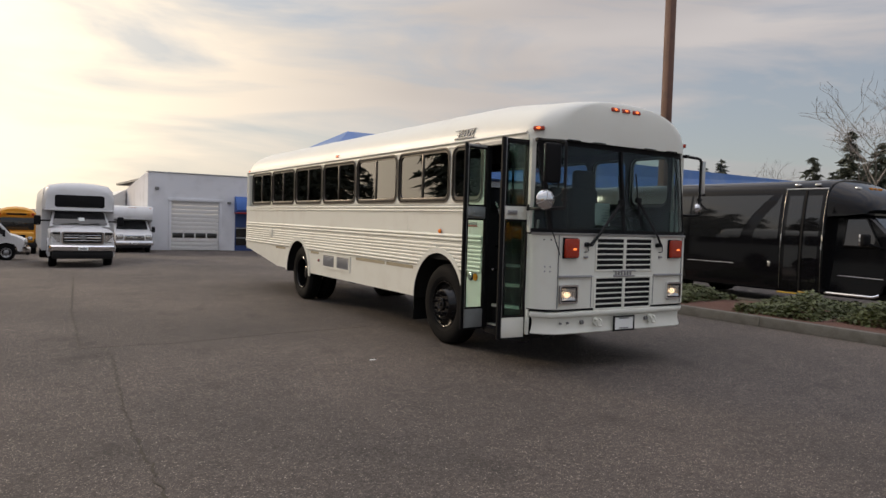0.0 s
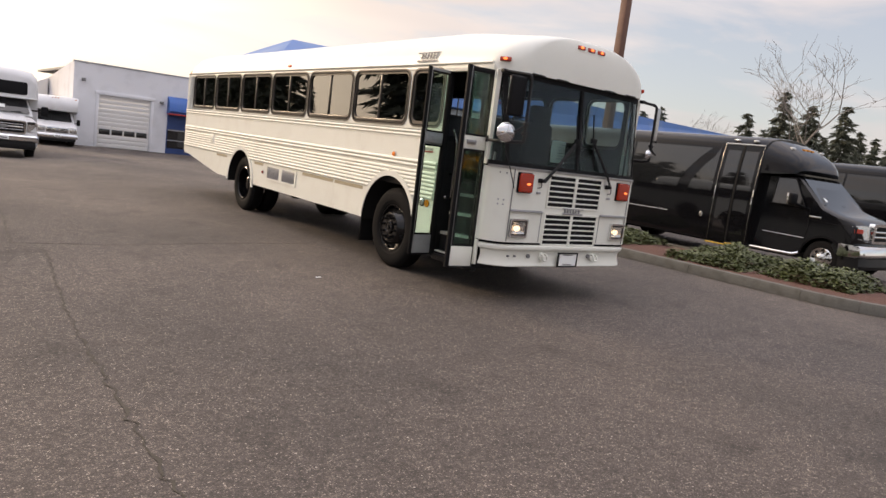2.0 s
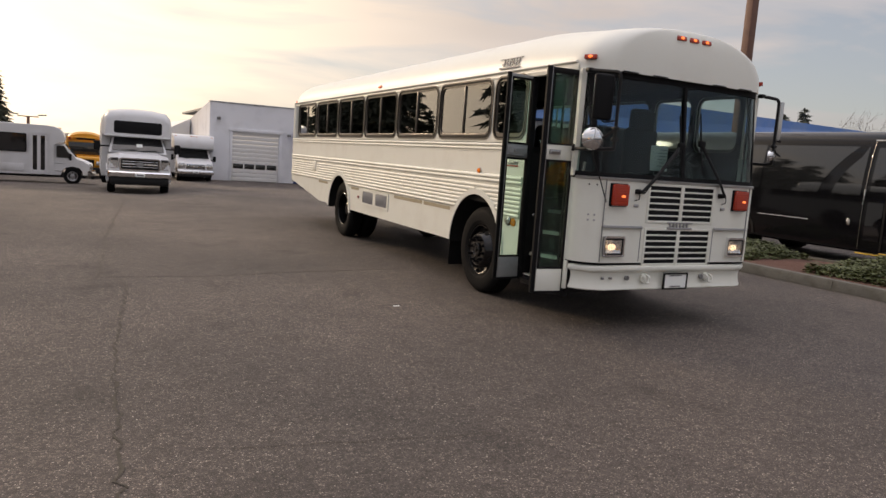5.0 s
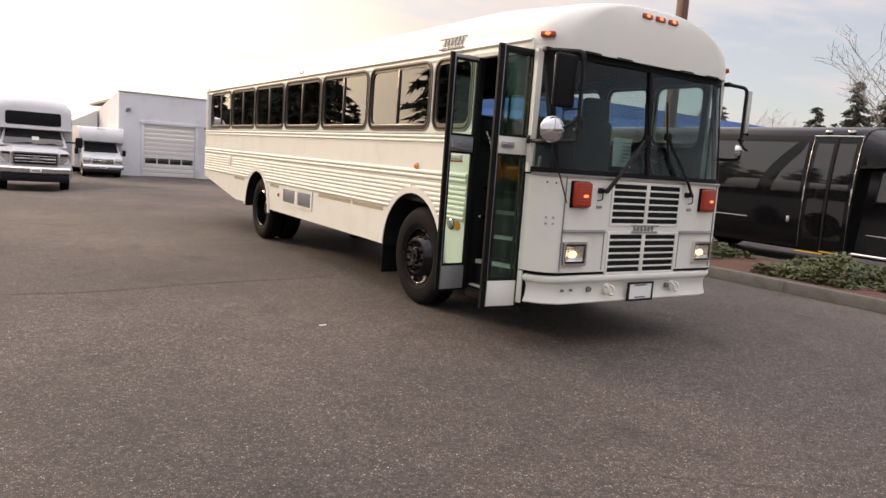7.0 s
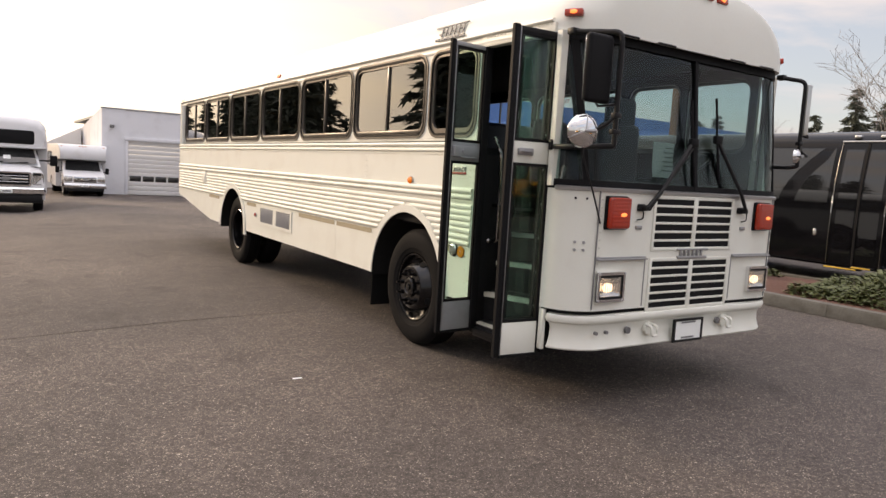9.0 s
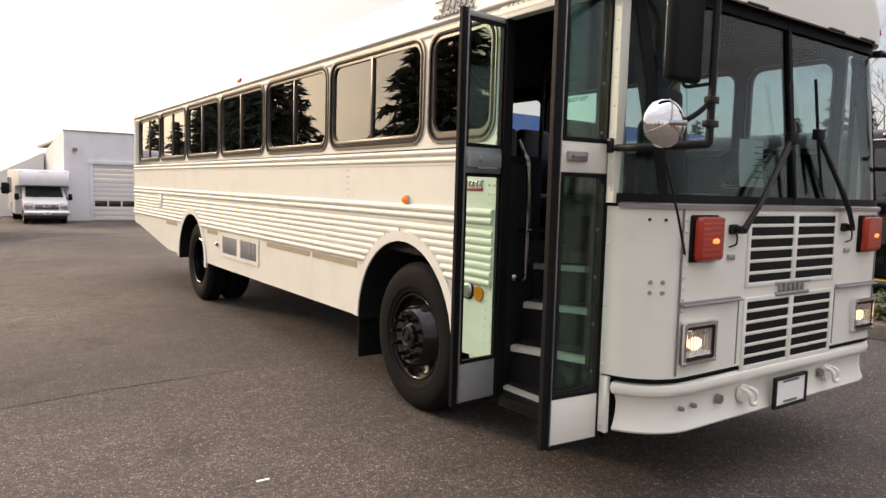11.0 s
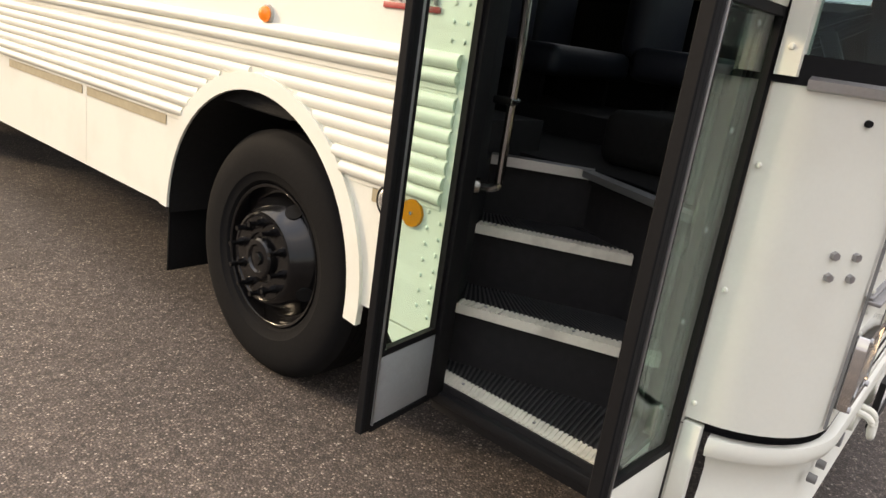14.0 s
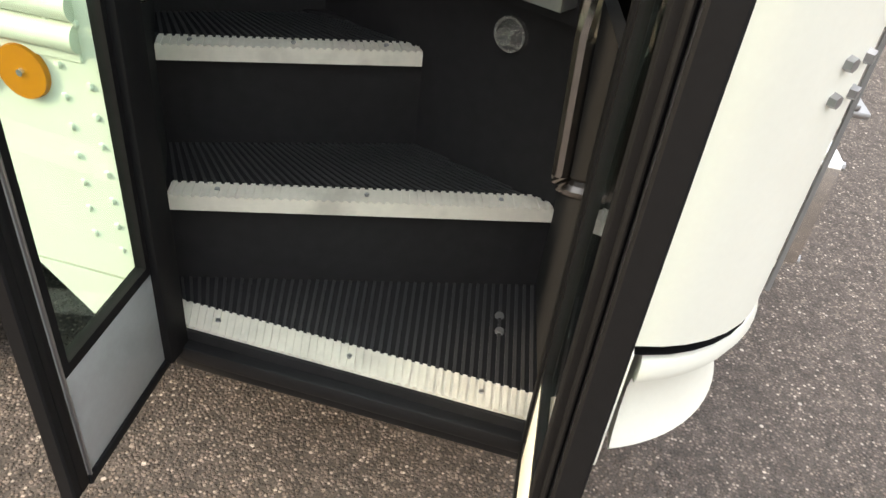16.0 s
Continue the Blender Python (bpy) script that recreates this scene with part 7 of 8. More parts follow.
# ---- black limousine buses beyond the planting bed ----
def limousine(label, at):
    """Coach body on a van chassis; its door side is -x, its nose towards -y."""
    e = thing("limousine_bus", label, "limousine bus", "parked black buses", at)

    def p(n, bm, mat, par=None, lab="", angle=35):
        return part(n, bm, mat, par or e, lab, angle)

    HALF = [(1.15, 0.34), (1.165, 0.60), (1.165, 1.10), (1.155, 1.36), (1.12, 1.80), (1.05, 2.25), (0.99, 2.50), (0.94, 2.60), (0.84, 2.665), (0.55, 2.73), (0.0, 2.76)]

    def side_x(z):
        for (a, z0), (b, z1) in zip(HALF, HALF[1:]):
            if z0 <= z <= z1:
                return a + (b - a) * (z - z0) / (z1 - z0)
        return HALF[0][0]

    sec = [(-x, z) for x, z in HALF] + [(x, z) for x, z in HALF[-2::-1]]
    bm = B()
    loft(bm, [[(x * k, y, 0.34 + (z - 0.34) * kk) for x, z in sec] for y, k, kk in ((2.78, 0.985, 0.995), (2.84, 1, 1), (10.5, 1, 1), (10.62, 0.985, 0.99))])
    p("body", bm, "gloss", None, "glossy black coach body leaning in towards the roof", 40)
    # cap over the cab
    bm = B()
    rings = []
    for y, w, zt, zb in ((2.86, 1.075, 2.735, 1.93), (2.60, 1.06, 2.64, 1.94), (2.34, 1.03, 2.52, 1.96), (2.14, 0.98, 2.38, 1.985), (2.02, 0.93, 2.24, 2.0), (1.965, 0.88, 2.10, 2.0)):
        r = []
        for k in range(17):
            a = radians(180 * k / 16)
            r.append((-w * (1 if math.cos(a) > 0 else -1) * abs(math.cos(a)) ** 0.45, y + 0.10 * abs(math.cos(a)) ** 3, zb + (zt - zb) * math.sin(a) ** 0.62))
        rings.append(r)
    loft(bm, rings)
    cap = p("cap", bm, "gloss", None, "black moulded cap over the cab", 40)
    bm = B()
    loft(bm, [[(x, y, z) for x, y in ((-0.90, 2.02), (-0.84, 1.93), (0.84, 1.93), (0.90, 2.02), (0.9, 2.10), (-0.9, 2.10))] for z in (1.975, 2.012)])
    p("cap_lip", bm, "gloss", cap)
    for x in (-0.62, -0.16, 0.0, 0.16, 0.62):
        bm = B()
        box(bm, (x - 0.05, 2.36, 2.505), (x + 0.05, 2.44, 2.565), 0.012)
        p("marker_lamp", bm, "refl_amber" if abs(x) < 0.3 else "clearlens", cap)
    # cab: bonnet, wings and doors
    nw, ax = 1.01, 1.22
    prof = [(0.66, 0.50), (0.60, 0.62), (0.57, 0.82), (0.59, 1.10), (0.68, 1.19), (0.95, 1.27), (1.38, 1.385), (1.99, 1.975), (2.85, 1.99), (2.85, 0.40), (ax + 0.47, 0.40)]
    prof += arc(ax, 0.37, 0.415, 14, 172, 12) + [(ax - 0.43, 0.42)]
    bm = B()
    rows = []
    for x, k, dy in ((-nw, 0.955, 0.13), (-nw + 0.03, 0.975, 0.07), (-nw + 0.12, 0.99, 0.03), (-nw + 0.34, 1.0, 0.01), (nw - 0.34, 1.0, 0.01), (nw - 0.12, 0.99, 0.03), (nw - 0.03, 0.975, 0.07), (nw, 0.955, 0.13)):
        rows.append([(x * (1 - 0.14 * max(z - 1.25, 0) / 0.75), y + (dy if y < 1.0 and z > 0.45 else 0), 0.5 + (z - 0.5) * (k if z > 1.0 else 1)) for y, z in prof])
    loft(bm, rows)
    cab = p("cab", bm, "gloss", None, "", 32)
    n = Vector((0, -0.69, 0.72)) * 0.012
    bm = B()
    q = [(-0.86, 1.47, 1.445), (0.86, 1.47, 1.445), (0.80, 1.965, 1.935), (-0.80, 1.965, 1.935)]
    loft(bm, [[tuple(Vector(v) + n * k) for v in q] for k in (0.3, 1.2)])
    ws = p("windscreen", bm, "vanglass", cab, "dark windscreen with a pale sticker")
    for a, b in (((-0.80, 1.44, 1.435), (-0.10, 1.50, 1.475)), ((0.0, 1.44, 1.435), (0.62, 1.50, 1.475))):
        bm = B()
        pipe(bm, [a, b], 0.010, 6)
        p("wiper", bm, "black", ws)
    bm = B()
    box(bm, (-0.045, -0.006, -0.045), (0.045, 0.0, 0.045), m=Matrix.Translation((-0.60, 1.525, 1.53)) @ Euler((radians(-46), 0, 0)).to_matrix().to_4x4())
    p("sticker", bm, "paper", ws)
    for sx in (-1, 1):
        # side glass follows the lean of the door
        lean_x = lambda z: sx * (nw * (1 - 0.14 * max(z - 1.25, 0) / 0.75) + 0.004)
        out = [(1.72, 1.355), (2.44, 1.350), (2.44, 1.90), (2.05, 1.905)]
        bm = B()
        loft(bm, [[(lean_x(z) + sx * o, y, z) for y, z in out] for o in (-0.01, 0.004)])
        p("cab_window", bm, "vanglass", cab)
        bm = B()
        ln = [(lean_x(z) + sx * 0.004, y, z) for y, z in out]
        pipe(bm, ln + [ln[0]], 0.012, 6)
        p("window_seal", bm, "seal", cab)
        for pts, r, mt, nm in (([(1.60, 1.335), (2.50, 1.335)], 0.006, "seal", "waist_line"), ([(1.62, 0.72), (2.52, 0.735)], 0.009, "steel", "door_moulding"), ([(0.78, 1.075), (1.62, 1.115)], 0.005, "seal", "wing_crease"), ([(2.50, 0.45), (2.50, 1.95)], 0.005, "seal", "door_gap"), ([(1.63, 0.62), (1.58, 0.95), (1.60, 1.33)], 0.005, "seal", "door_gap")):
            bm = B()
            pipe(bm, [(lean_x(z) - sx * 0.003, y, z) for y, z in pts], r, 6)
            p(nm, bm, mt, cab)
        bm = B()
        box(bm, (sx * (nw + 0.002) - 0.010, 1.335, 1.155), (sx * (nw + 0.002) + 0.010, 1.585, 1.195), 0.006)
        p("wing_badge", bm, "chrome", cab, "bright wing badge")
        bm = B()
        loft(bm, [[(sx * (nw - 0.02), *a), (sx * (nw + 0.016), *a), (sx * (nw + 0.016), *b), (sx * (nw - 0.02), *b)] for a, b in zip(arc(ax, 0.37, 0.455, 8, 172, 18), arc(ax, 0.37, 0.412, 8, 172, 18))])
        p("wing_flare", bm, "gloss", cab)
        bm = B()
        box(bm, (sx * (nw + 0.14), 1.80, 1.36), (sx * (nw + 0.36), 1.93, 1.60), 0.05, 3)
        mir = p("mirror", bm, "seal", cab)
        bm = B()
        box(bm, (sx * (nw + 0.13) - 0.012, 1.90, 1.37), (sx * (nw + 0.36), 1.936, 1.59), 0.008)
        p("mirror_glass", bm, "chrome", mir)
        bm = B()
        pipe(bm, [(sx * nw * 0.97, 1.72, 1.33), (sx * (nw + 0.20), 1.82, 1.40)], 0.028, 8)
        p("mirror_arm", bm, "seal", mir)
        # headlamp with amber corner
        bm = B()
        loft(bm, [[(sx * x, y, z) for x, y, z in ((0.60, 0.545 + o, 0.86), (0.90, 0.575 + o, 0.86), (1.005, 0.70 + o, 0.88), (1.005, 0.72 + o, 1.10), (0.90, 0.60 + o, 1.13), (0.60, 0.565 + o, 1.13))] for o in (0.0, 0.05)])
        hl = p("headlamp", bm, "clearlens", cab)
        bm = B()
        loft(bm, [[(sx * x, y, z) for x, y, z in ((0.86, 0.560 + o, 0.98), (0.99, 0.668 + o, 0.98), (0.99, 0.675 + o, 1.06), (0.86, 0.572 + o, 1.06))] for o in (0.0, 0.03)])
        p("turn_lens", bm, "lens_red", hl)
    # grille and bumper
    bm = B()
    ring(bm, rounded(-0.58, 0.58, 0.80, 1.19, 0.05, 3), rounded(-0.50, 0.50, 0.85, 1.14, 0.03, 3), "y", 0.50, 0.60)
    g = p("grille", bm, "chrome", cab, "bright grille frame with cross bars")
    bm = B()
    box(bm, (-0.52, 0.56, 0.83), (0.52, 0.60, 1.16))
    p("grille_back", bm, "seal", g)
    for z in (0.93, 1.03):
        bm = B()
        box(bm, (-0.52, 0.51, z - 0.022), (0.52, 0.56, z + 0.022), 0.012)
        p("grille_bar", bm, "chrome", g)
    for x in (-0.46, 0.46):
        bm = B()
        box(bm, (x - 0.03, 0.515, 0.84), (x + 0.03, 0.56, 1.15), 0.012)
        p("grille_bar", bm, "chrome", g)
    bm = B()
    rows = []
    for x, dy in ((-nw - 0.03, 0.30), (-nw + 0.02, 0.10), (-0.75, 0.02), (0.75, 0.02), (nw - 0.02, 0.10), (nw + 0.03, 0.30)):
        rows.append([(x, y + dy, z) for y, z in ((0.45, 0.50), (0.40, 0.55), (0.40, 0.68), (0.44, 0.74), (0.60, 0.74), (0.60, 0.50))])
    loft(bm, rows)
    bu = p("bumper", bm, "chrome", cab, "wrap-round chrome bumper")
    bm = B()
    loft(bm, [[(x, y + dy, z) for y, z in ((0.46, 0.27), (0.42, 0.34), (0.44, 0.50), (0.62, 0.50), (0.62, 0.27))] for x, dy in ((-nw, 0.26), (-nw + 0.06, 0.08), (-0.7, 0.02), (0.7, 0.02), (nw - 0.06, 0.08), (nw, 0.26))])
    p("valance", bm, "black", bu)
    # passenger door: two glazed leaves, curved bright posts, head strip and step
    y0, y1 = 2.82, 3.70
    DZ = (0.36, 0.9, 1.4, 1.8, 2.2, 2.5)

    def skin(a, b, o0, o1, zs):
        bm = B()
        loft(bm, [[(-side_x(z) - o0, a, z), (-side_x(z) - o0, b, z), (-side_x(z) - o1, b, z), (-side_x(z) - o1, a, z)] for z in zs])
        return bm
    door = p("passenger_door", skin(y0, y1, -0.02, 0.012, DZ), "gloss", None, "two-leaf glazed passenger door")
    ym = (y0 + y1) / 2
    for a, b in ((y0 + 0.07, ym - 0.05), (ym + 0.05, y1 - 0.07)):
        p("pane", skin(a, b, 0.010, 0.018, (0.55, 0.9, 1.4, 1.8, 2.2, 2.38)), "blackglass", door)
    p("centre_seal", skin(ym - 0.02, ym + 0.02, 0.010, 0.024, DZ), "seal", door)
    for y in (y0 - 0.02, y1 + 0.02):
        bm = B()
        pipe(bm, [(-side_x(z) - 0.022, y, z) for z in DZ], 0.007, 8)
        post = p("door_post", bm, "rail", None, "slim bright door post")
        bm = B()
        pipe(bm, [(-side_x(z) - 0.030, y, z) for z in (1.25, 1.4, 1.55)], 0.012, 8)
        p("post_light", bm, "chrome", post)
    bm = B()
    pipe(bm, [(-side_x(2.52) - 0.03, y0 - 0.03, 2.52), (-side_x(2.52) - 0.03, y1 + 0.03, 2.52)], 0.018, 8)
    p("door_head", bm, "alu", None, "bright strip over the door")
    for y in (3.05, 3.50):
        bm = B()
        box(bm, (-0.99, y - 0.06, 2.585), (-0.90, y + 0.06, 2.635), 0.015)
        p("roof_lamp", bm, "clearlens")
    for a, b, z in ((2.86, 3.22, 0.34), (3.10, 3.70, 0.30)):
        bm = B()
        box(bm, (-1.28, a, z - 0.02), (-1.10, b, z + 0.012), 0.008)
        st = p("step", bm, "black")
        bm = B()
        box(bm, (-1.287, a + 0.02, z - 0.014), (-1.277, b - 0.02, z + 0.010), 0.003)
        p("step_edge", bm, "yellowline", st, "yellow step edge")
    # dark side glass in one band, parted by a curved black pillar
    def bend(z, base):
        return base + 0.95 * (1 - ((z - 1.42) / 1.15) ** 1.6 if z > 1.42 else 1.0)
    ZS = (1.42, 1.6, 1.8, 2.0, 2.2, 2.40)
    for lo, hi in ((lambda z: 3.82, lambda z: bend(z, 3.60) - 0.10), (lambda z: bend(z, 3.60) + 0.22, lambda z: 6.20), (lambda z: 6.26, lambda z: 7.75), (lambda z: 7.81, lambda z: 9.30)):
        bm = B()
        loft(bm, [[(-side_x(z) - 0.002, lo(z), z), (-side_x(z) - 0.002, max(hi(z), lo(z) + 0.02), z), (-side_x(z) - 0.010, max(hi(z), lo(z) + 0.02), z), (-side_x(z) - 0.010, lo(z), z)] for z in ZS])
        p("side_window", bm, "vanglass")
    for y in (3.98, 6.5):
        bm = B()
        box(bm, (-1.178, y - 0.03, 0.82), (-1.16, y + 0.03, 0.94), 0.005)
        p("side_marker", bm, "clearlens")
    bm = B()
    pipe(bm, [(-1.17, 4.9, 0.84), (-1.17, 6.2, 0.84)], 0.010, 6)
    p("side_moulding", bm, "steel")
    bm = B()
    pipe(bm, [(-1.0, 1.70, 0.40), (-1.075, 1.76, 0.36), (-1.075, 2.72, 0.36), (-1.03, 2.78, 0.38)], 0.030, 8)
    p("running_board", bm, "chrome", None, "chrome tube running board")
    for sx in (-1, 1):
        vwheel(e, sx * nw * 0.985, ax, 0.37, -sx * 0.24, "chrome")
        vwheel(e, sx * 1.13, 6.75, 0.37, -sx * 0.50, "chrome")
        bm = B()
        o, i = arc(6.75, 0.38, 0.50, 0, 180, 20), arc(6.75, 0.38, 0.44, 0, 180, 20)
        loft(bm, [[(sx * 1.176, *a), (sx * 1.13, *a), (sx * 1.13, *b), (sx * 1.176, *b)] for a, b in zip(o, i)])
        p("wheel_arch", bm, "seal")
    bm = B()
    box(bm, (-0.85, 0.8, 0.28), (0.85, 10.2, 0.42))
    p("underbody", bm, "dark")
    return e


limo = limousine("glossy black limousine bus with dark glass and chrome wheels", (9.57, 0.02, 0.0))
copy_thing(limo, pose(18.2, -1.2, 0))["label"] = "second black limousine bus parked further along the lot"


# ---- yellow school buses ----
def school_bus(at, rz, label):
    e = thing("school_bus", label, "school bus", "parked school buses", at, rz)
    bm = B()
    sec = [(-1.2, 0.75), (-1.22, 1.9), (-1.15, 2.45), (-0.9, 2.78), (-0.45, 2.93), (0, 2.97), (0.45, 2.93), (0.9, 2.78), (1.15, 2.45), (1.22, 1.9), (1.2, 0.75)]
    rows = [[(x * 0.93, y, 0.75 + (z - 0.75) * 0.94) for x, z in sec for y in (1.35,)], [(x, 1.6, z) for x, z in sec], [(x, 11.0, z) for x, z in sec]]
    loft(bm, rows)
    part("body", bm, "yellow", e)
    bm = B()
    box(bm, (-0.95, 0.05, 0.75), (0.95, 1.5, 1.42), 0.14, 3)
    part("bonnet", bm, "yellow", e)
    bm = B()
    box(bm, (-0.98, 1.30, 1.50), (0.98, 1.37, 2.28), 0.05, 2)
    part("windscreen", bm, "vanglass", e)
    bm = B()
    box(bm, (-1.1, 1.28, 2.36), (1.1, 1.40, 2.62), 0.05, 2)
    hd = part("sign_board", bm, "yellow", e)
    bm = B()
    box(bm, (-0.55, 1.268, 2.43), (0.55, 1.285, 2.55))
    part("sign_bar", bm, "seal", hd, "dark illegible bar")
    for x in (-0.9, -0.66, 0.66, 0.9):
        bm = B()
        tube(bm, (x, 1.30, 2.49), (x, 1.24, 2.49), 0.085, 0.085, 14)
        part("warning_lamp", bm, "lens_red" if abs(x) > 0.8 else "refl_amber", hd)
    bm = B()
    box(bm, (-0.5, 0.02, 0.85), (0.5, 0.07, 1.25), 0.02)
    part("grille", bm, "seal", e)
    for sx in (-1, 1):
        bm = B()
        box(bm, (sx * 0.6, 0.02, 0.9), (sx * 0.86, 0.08, 1.15), 0.03)
        part("headlamp", bm, "clearlens", e)
        for k in range(9):
            y = 2.0 + 0.98 * k
            bm = B()
            prism(bm, rounded(y, y + 0.82, 1.62, 2.22, 0.06, 3), "x", sx * 1.16, sx * 1.225)
            part("side_window", bm, "tint", e)
        for z in (1.0, 1.3, 1.5):
            bm = B()
            box(bm, (sx * 1.19, 1.7, z), (sx * 1.235, 10.95, z + 0.05))
            part("rub_rail", bm, "seal", e)
        vwheel(e, sx * 1.08, 0.95, 0.48, -sx * 0.28, "black")
        vwheel(e, sx * 1.14, 7.6, 0.48, -sx * 0.55, "black")
    bm = B()
    box(bm, (-1.1, -0.12, 0.45), (1.1, 0.06, 0.75), 0.04)
    part("bumper", bm, "black", e)
    bm = B()
    box(bm, (-0.9, 0.3, 0.4), (0.9, 10.6, 0.78))
    part("chassis", bm, "dark", e)
    return e


sb = school_bus((-5.75, 45.0, ground_z(-5.7, 47.0)), 0, "yellow school bus parked behind white shuttle buses")
copy_thing(sb, pose(13.5, -21.0, 0, 0, 0, 165))["label"] = "yellow school bus parked across the lot"
copy_thing(sb, pose(-12.5, -22.0, 0, 0, 0, 185))["label"] = "yellow school bus parked across the lot"
copy_thing(sb, pose(-13.6, 29.5, ground_z(-13, 31), 0, 0, 8))["label"] = "yellow school bus at the edge of the lot"

# ---- white workshop with roller door and blue awnings ----
BZ = -0.70
shop = tagged(thing("workshop", "white painted workshop with garage door and blue awning", "building"), kind="")
FY = 40.0
X0, X1, TOP = 0.95, 13.5, 3.98
DX0, DX1, DZ1 = 2.30, 5.15, 2.32
bm = B()
prism(bm, [(X0, BZ), (DX0, BZ), (DX0, TOP), (X0, TOP)], "y", FY, FY + 0.3)
prism(bm, [(DX1, BZ), (X1, BZ), (X1, TOP), (DX1, TOP)], "y", FY, FY + 0.3)
prism(bm, [(DX0, DZ1), (DX1, DZ1), (DX1, TOP), (DX0, TOP)], "y", FY, FY + 0.3)
part("wall", bm, "wall", shop, "white painted front wall")
bm = B()
prism(bm, [(FY + 0.3, BZ), (FY + 18, BZ), (FY + 18, TOP - 1.6), (FY + 1.0, TOP - 0.02), (FY + 0.3, TOP - 0.02)], "x", X0, X0 + 0.3)
part("wall", bm, "wall", shop)
bm = B()
box(bm, (X0 + 0.3, FY + 0.3, TOP - 0.3), (X1, FY + 18, TOP - 0.15))
part("roof", bm, "grey", shop)
bm = B()
box(bm, (X0 - 0.04, FY - 0.05, TOP), (X1, FY + 0.34, TOP + 0.07), 0.01)
part("coping", bm, "greyalu", shop)
bm = B()
box(bm, (DX0 - 0.16, FY - 0.05, BZ), (DX0, FY + 0.02, DZ1), 0.01)
box(bm, (DX1, FY - 0.05, BZ), (DX1 + 0.16, FY + 0.02, DZ1), 0.01)
box(bm, (DX0 - 0.22, FY - 0.08, DZ1), (DX1 + 0.22, FY + 0.02, DZ1 + 0.2), 0.01)
part("door_trim", bm, "wall", shop)
garage = None
for k in range(12):
    z = BZ + 0.02 + (DZ1 - BZ - 0.02) * k / 12
    zz = BZ + 0.02 + (DZ1 - BZ - 0.02) * (k + 1) / 12
    bm = B()
    box(bm, (DX0, FY + 0.06, z + 0.012), (DX1, FY + 0.11, zz - 0.004), 0.012)
    if garage is None:
        garage = part("garage_door", bm, "shutter", shop, "off-white sectional garage door with a row of panes")
    else:
        part("door_section", bm, "shutter", garage)
    if k == 3:
        for j in range(4):
            a = DX0 + 0.06 + (DX1 - DX0 - 0.12) * j / 4
            bm = B()
            box(bm, (a + 0.04, FY + 0.05, z + 0.012), (a + (DX1 - DX0 - 0.12) / 4 - 0.04, FY + 0.07, zz + 0.06), 0.006)
            part("door_pane", bm, "vanglass", garage)
for x in (1.45, 5.75):
    bm = B()
    box(bm, (x - 0.1, FY - 0.22, 2.95 if x < 2 else 2.25), (x + 0.1, FY, 3.12 if x < 2 else 2.38), 0.02)
    part("wall_lamp", bm, "grey", shop)
# blue front further along with barrel awning
bm = B()
box(bm, (6.15, FY - 0.04, BZ), (X1 - 0.1, FY + 0.02, 1.7))
part("blue_panel", bm, "bluewall", shop)
bm = B()
aw = [(FY, 1.75), (FY - 0.5, 1.75), (FY - 0.62, 1.9), (FY - 0.55, 2.3), (FY - 0.3, 2.62), (FY, 2.75)]
prism(bm, aw, "x", 6.1, X1 - 0.1)
part("awning", bm, "blue", shop, "blue barrel awning")
bm = B()
box(bm, (6.1, FY - 0.66, 1.66), (X1 - 0.1, FY - 0.02, 1.76), 0.01)
part("awning_hem", bm, "redtrim", shop)
for z in (0.1, 0.72):
    bm = B()
    box(bm, (6.2, FY - 0.07, z), (X1 - 0.2, FY - 0.03, z + 0.06))
    part("glazing_bar", bm, "greyalu", shop)
bm = B()
box(bm, (6.2, FY - 0.055, -0.35), (X1 - 0.2, FY - 0.035, 0.8))
part("shop_window", bm, "vanglass", shop)
# pitched white store room at its left
store = tagged(thing("store_room", "pale shed with a sloping roof behind the workshop", "building"))
bm = B()
prism(bm, [(-2.6, -1.2), (X0 - 0.1, -1.2), (X0 - 0.1, 3.1), (-2.6, 1.25)], "y", FY + 9.0, FY + 22)
part("wall", bm, "shutter", store)

# ---- long low showroom with a blue roof ----
show = thing("showroom", "long pale showroom with a blue sloping roof", "building")
SY = 33.2
bm = B()
box(bm, (10.0, SY + 1.0, -0.7), (60.0, SY + 12, 4.4))
part("wall", bm, "wall", show)
bm = B()
v = [(12.0, SY - 0.2, 4.58), (60.5, SY + 1.2, 4.2), (60.5, SY + 12.5, 4.2), (12.0, SY + 12.5, 4.2), (13.6, SY + 0.4, 6.55), (60.0, SY + 2.6, 6.45), (60.0, SY + 10, 6.45), (15.0, SY + 9, 6.42)]
bv = [bm.verts.new(p) for p in v]
for f in ((0, 1, 5, 4), (1, 2, 6, 5), (2, 3, 7, 6), (3, 0, 4, 7), (4, 5, 6, 7), (3, 2, 1, 0)):
    bm.faces.new([bv[i] for i in f])
part("roof", bm, "blueroof", show, "blue standing-seam roof")
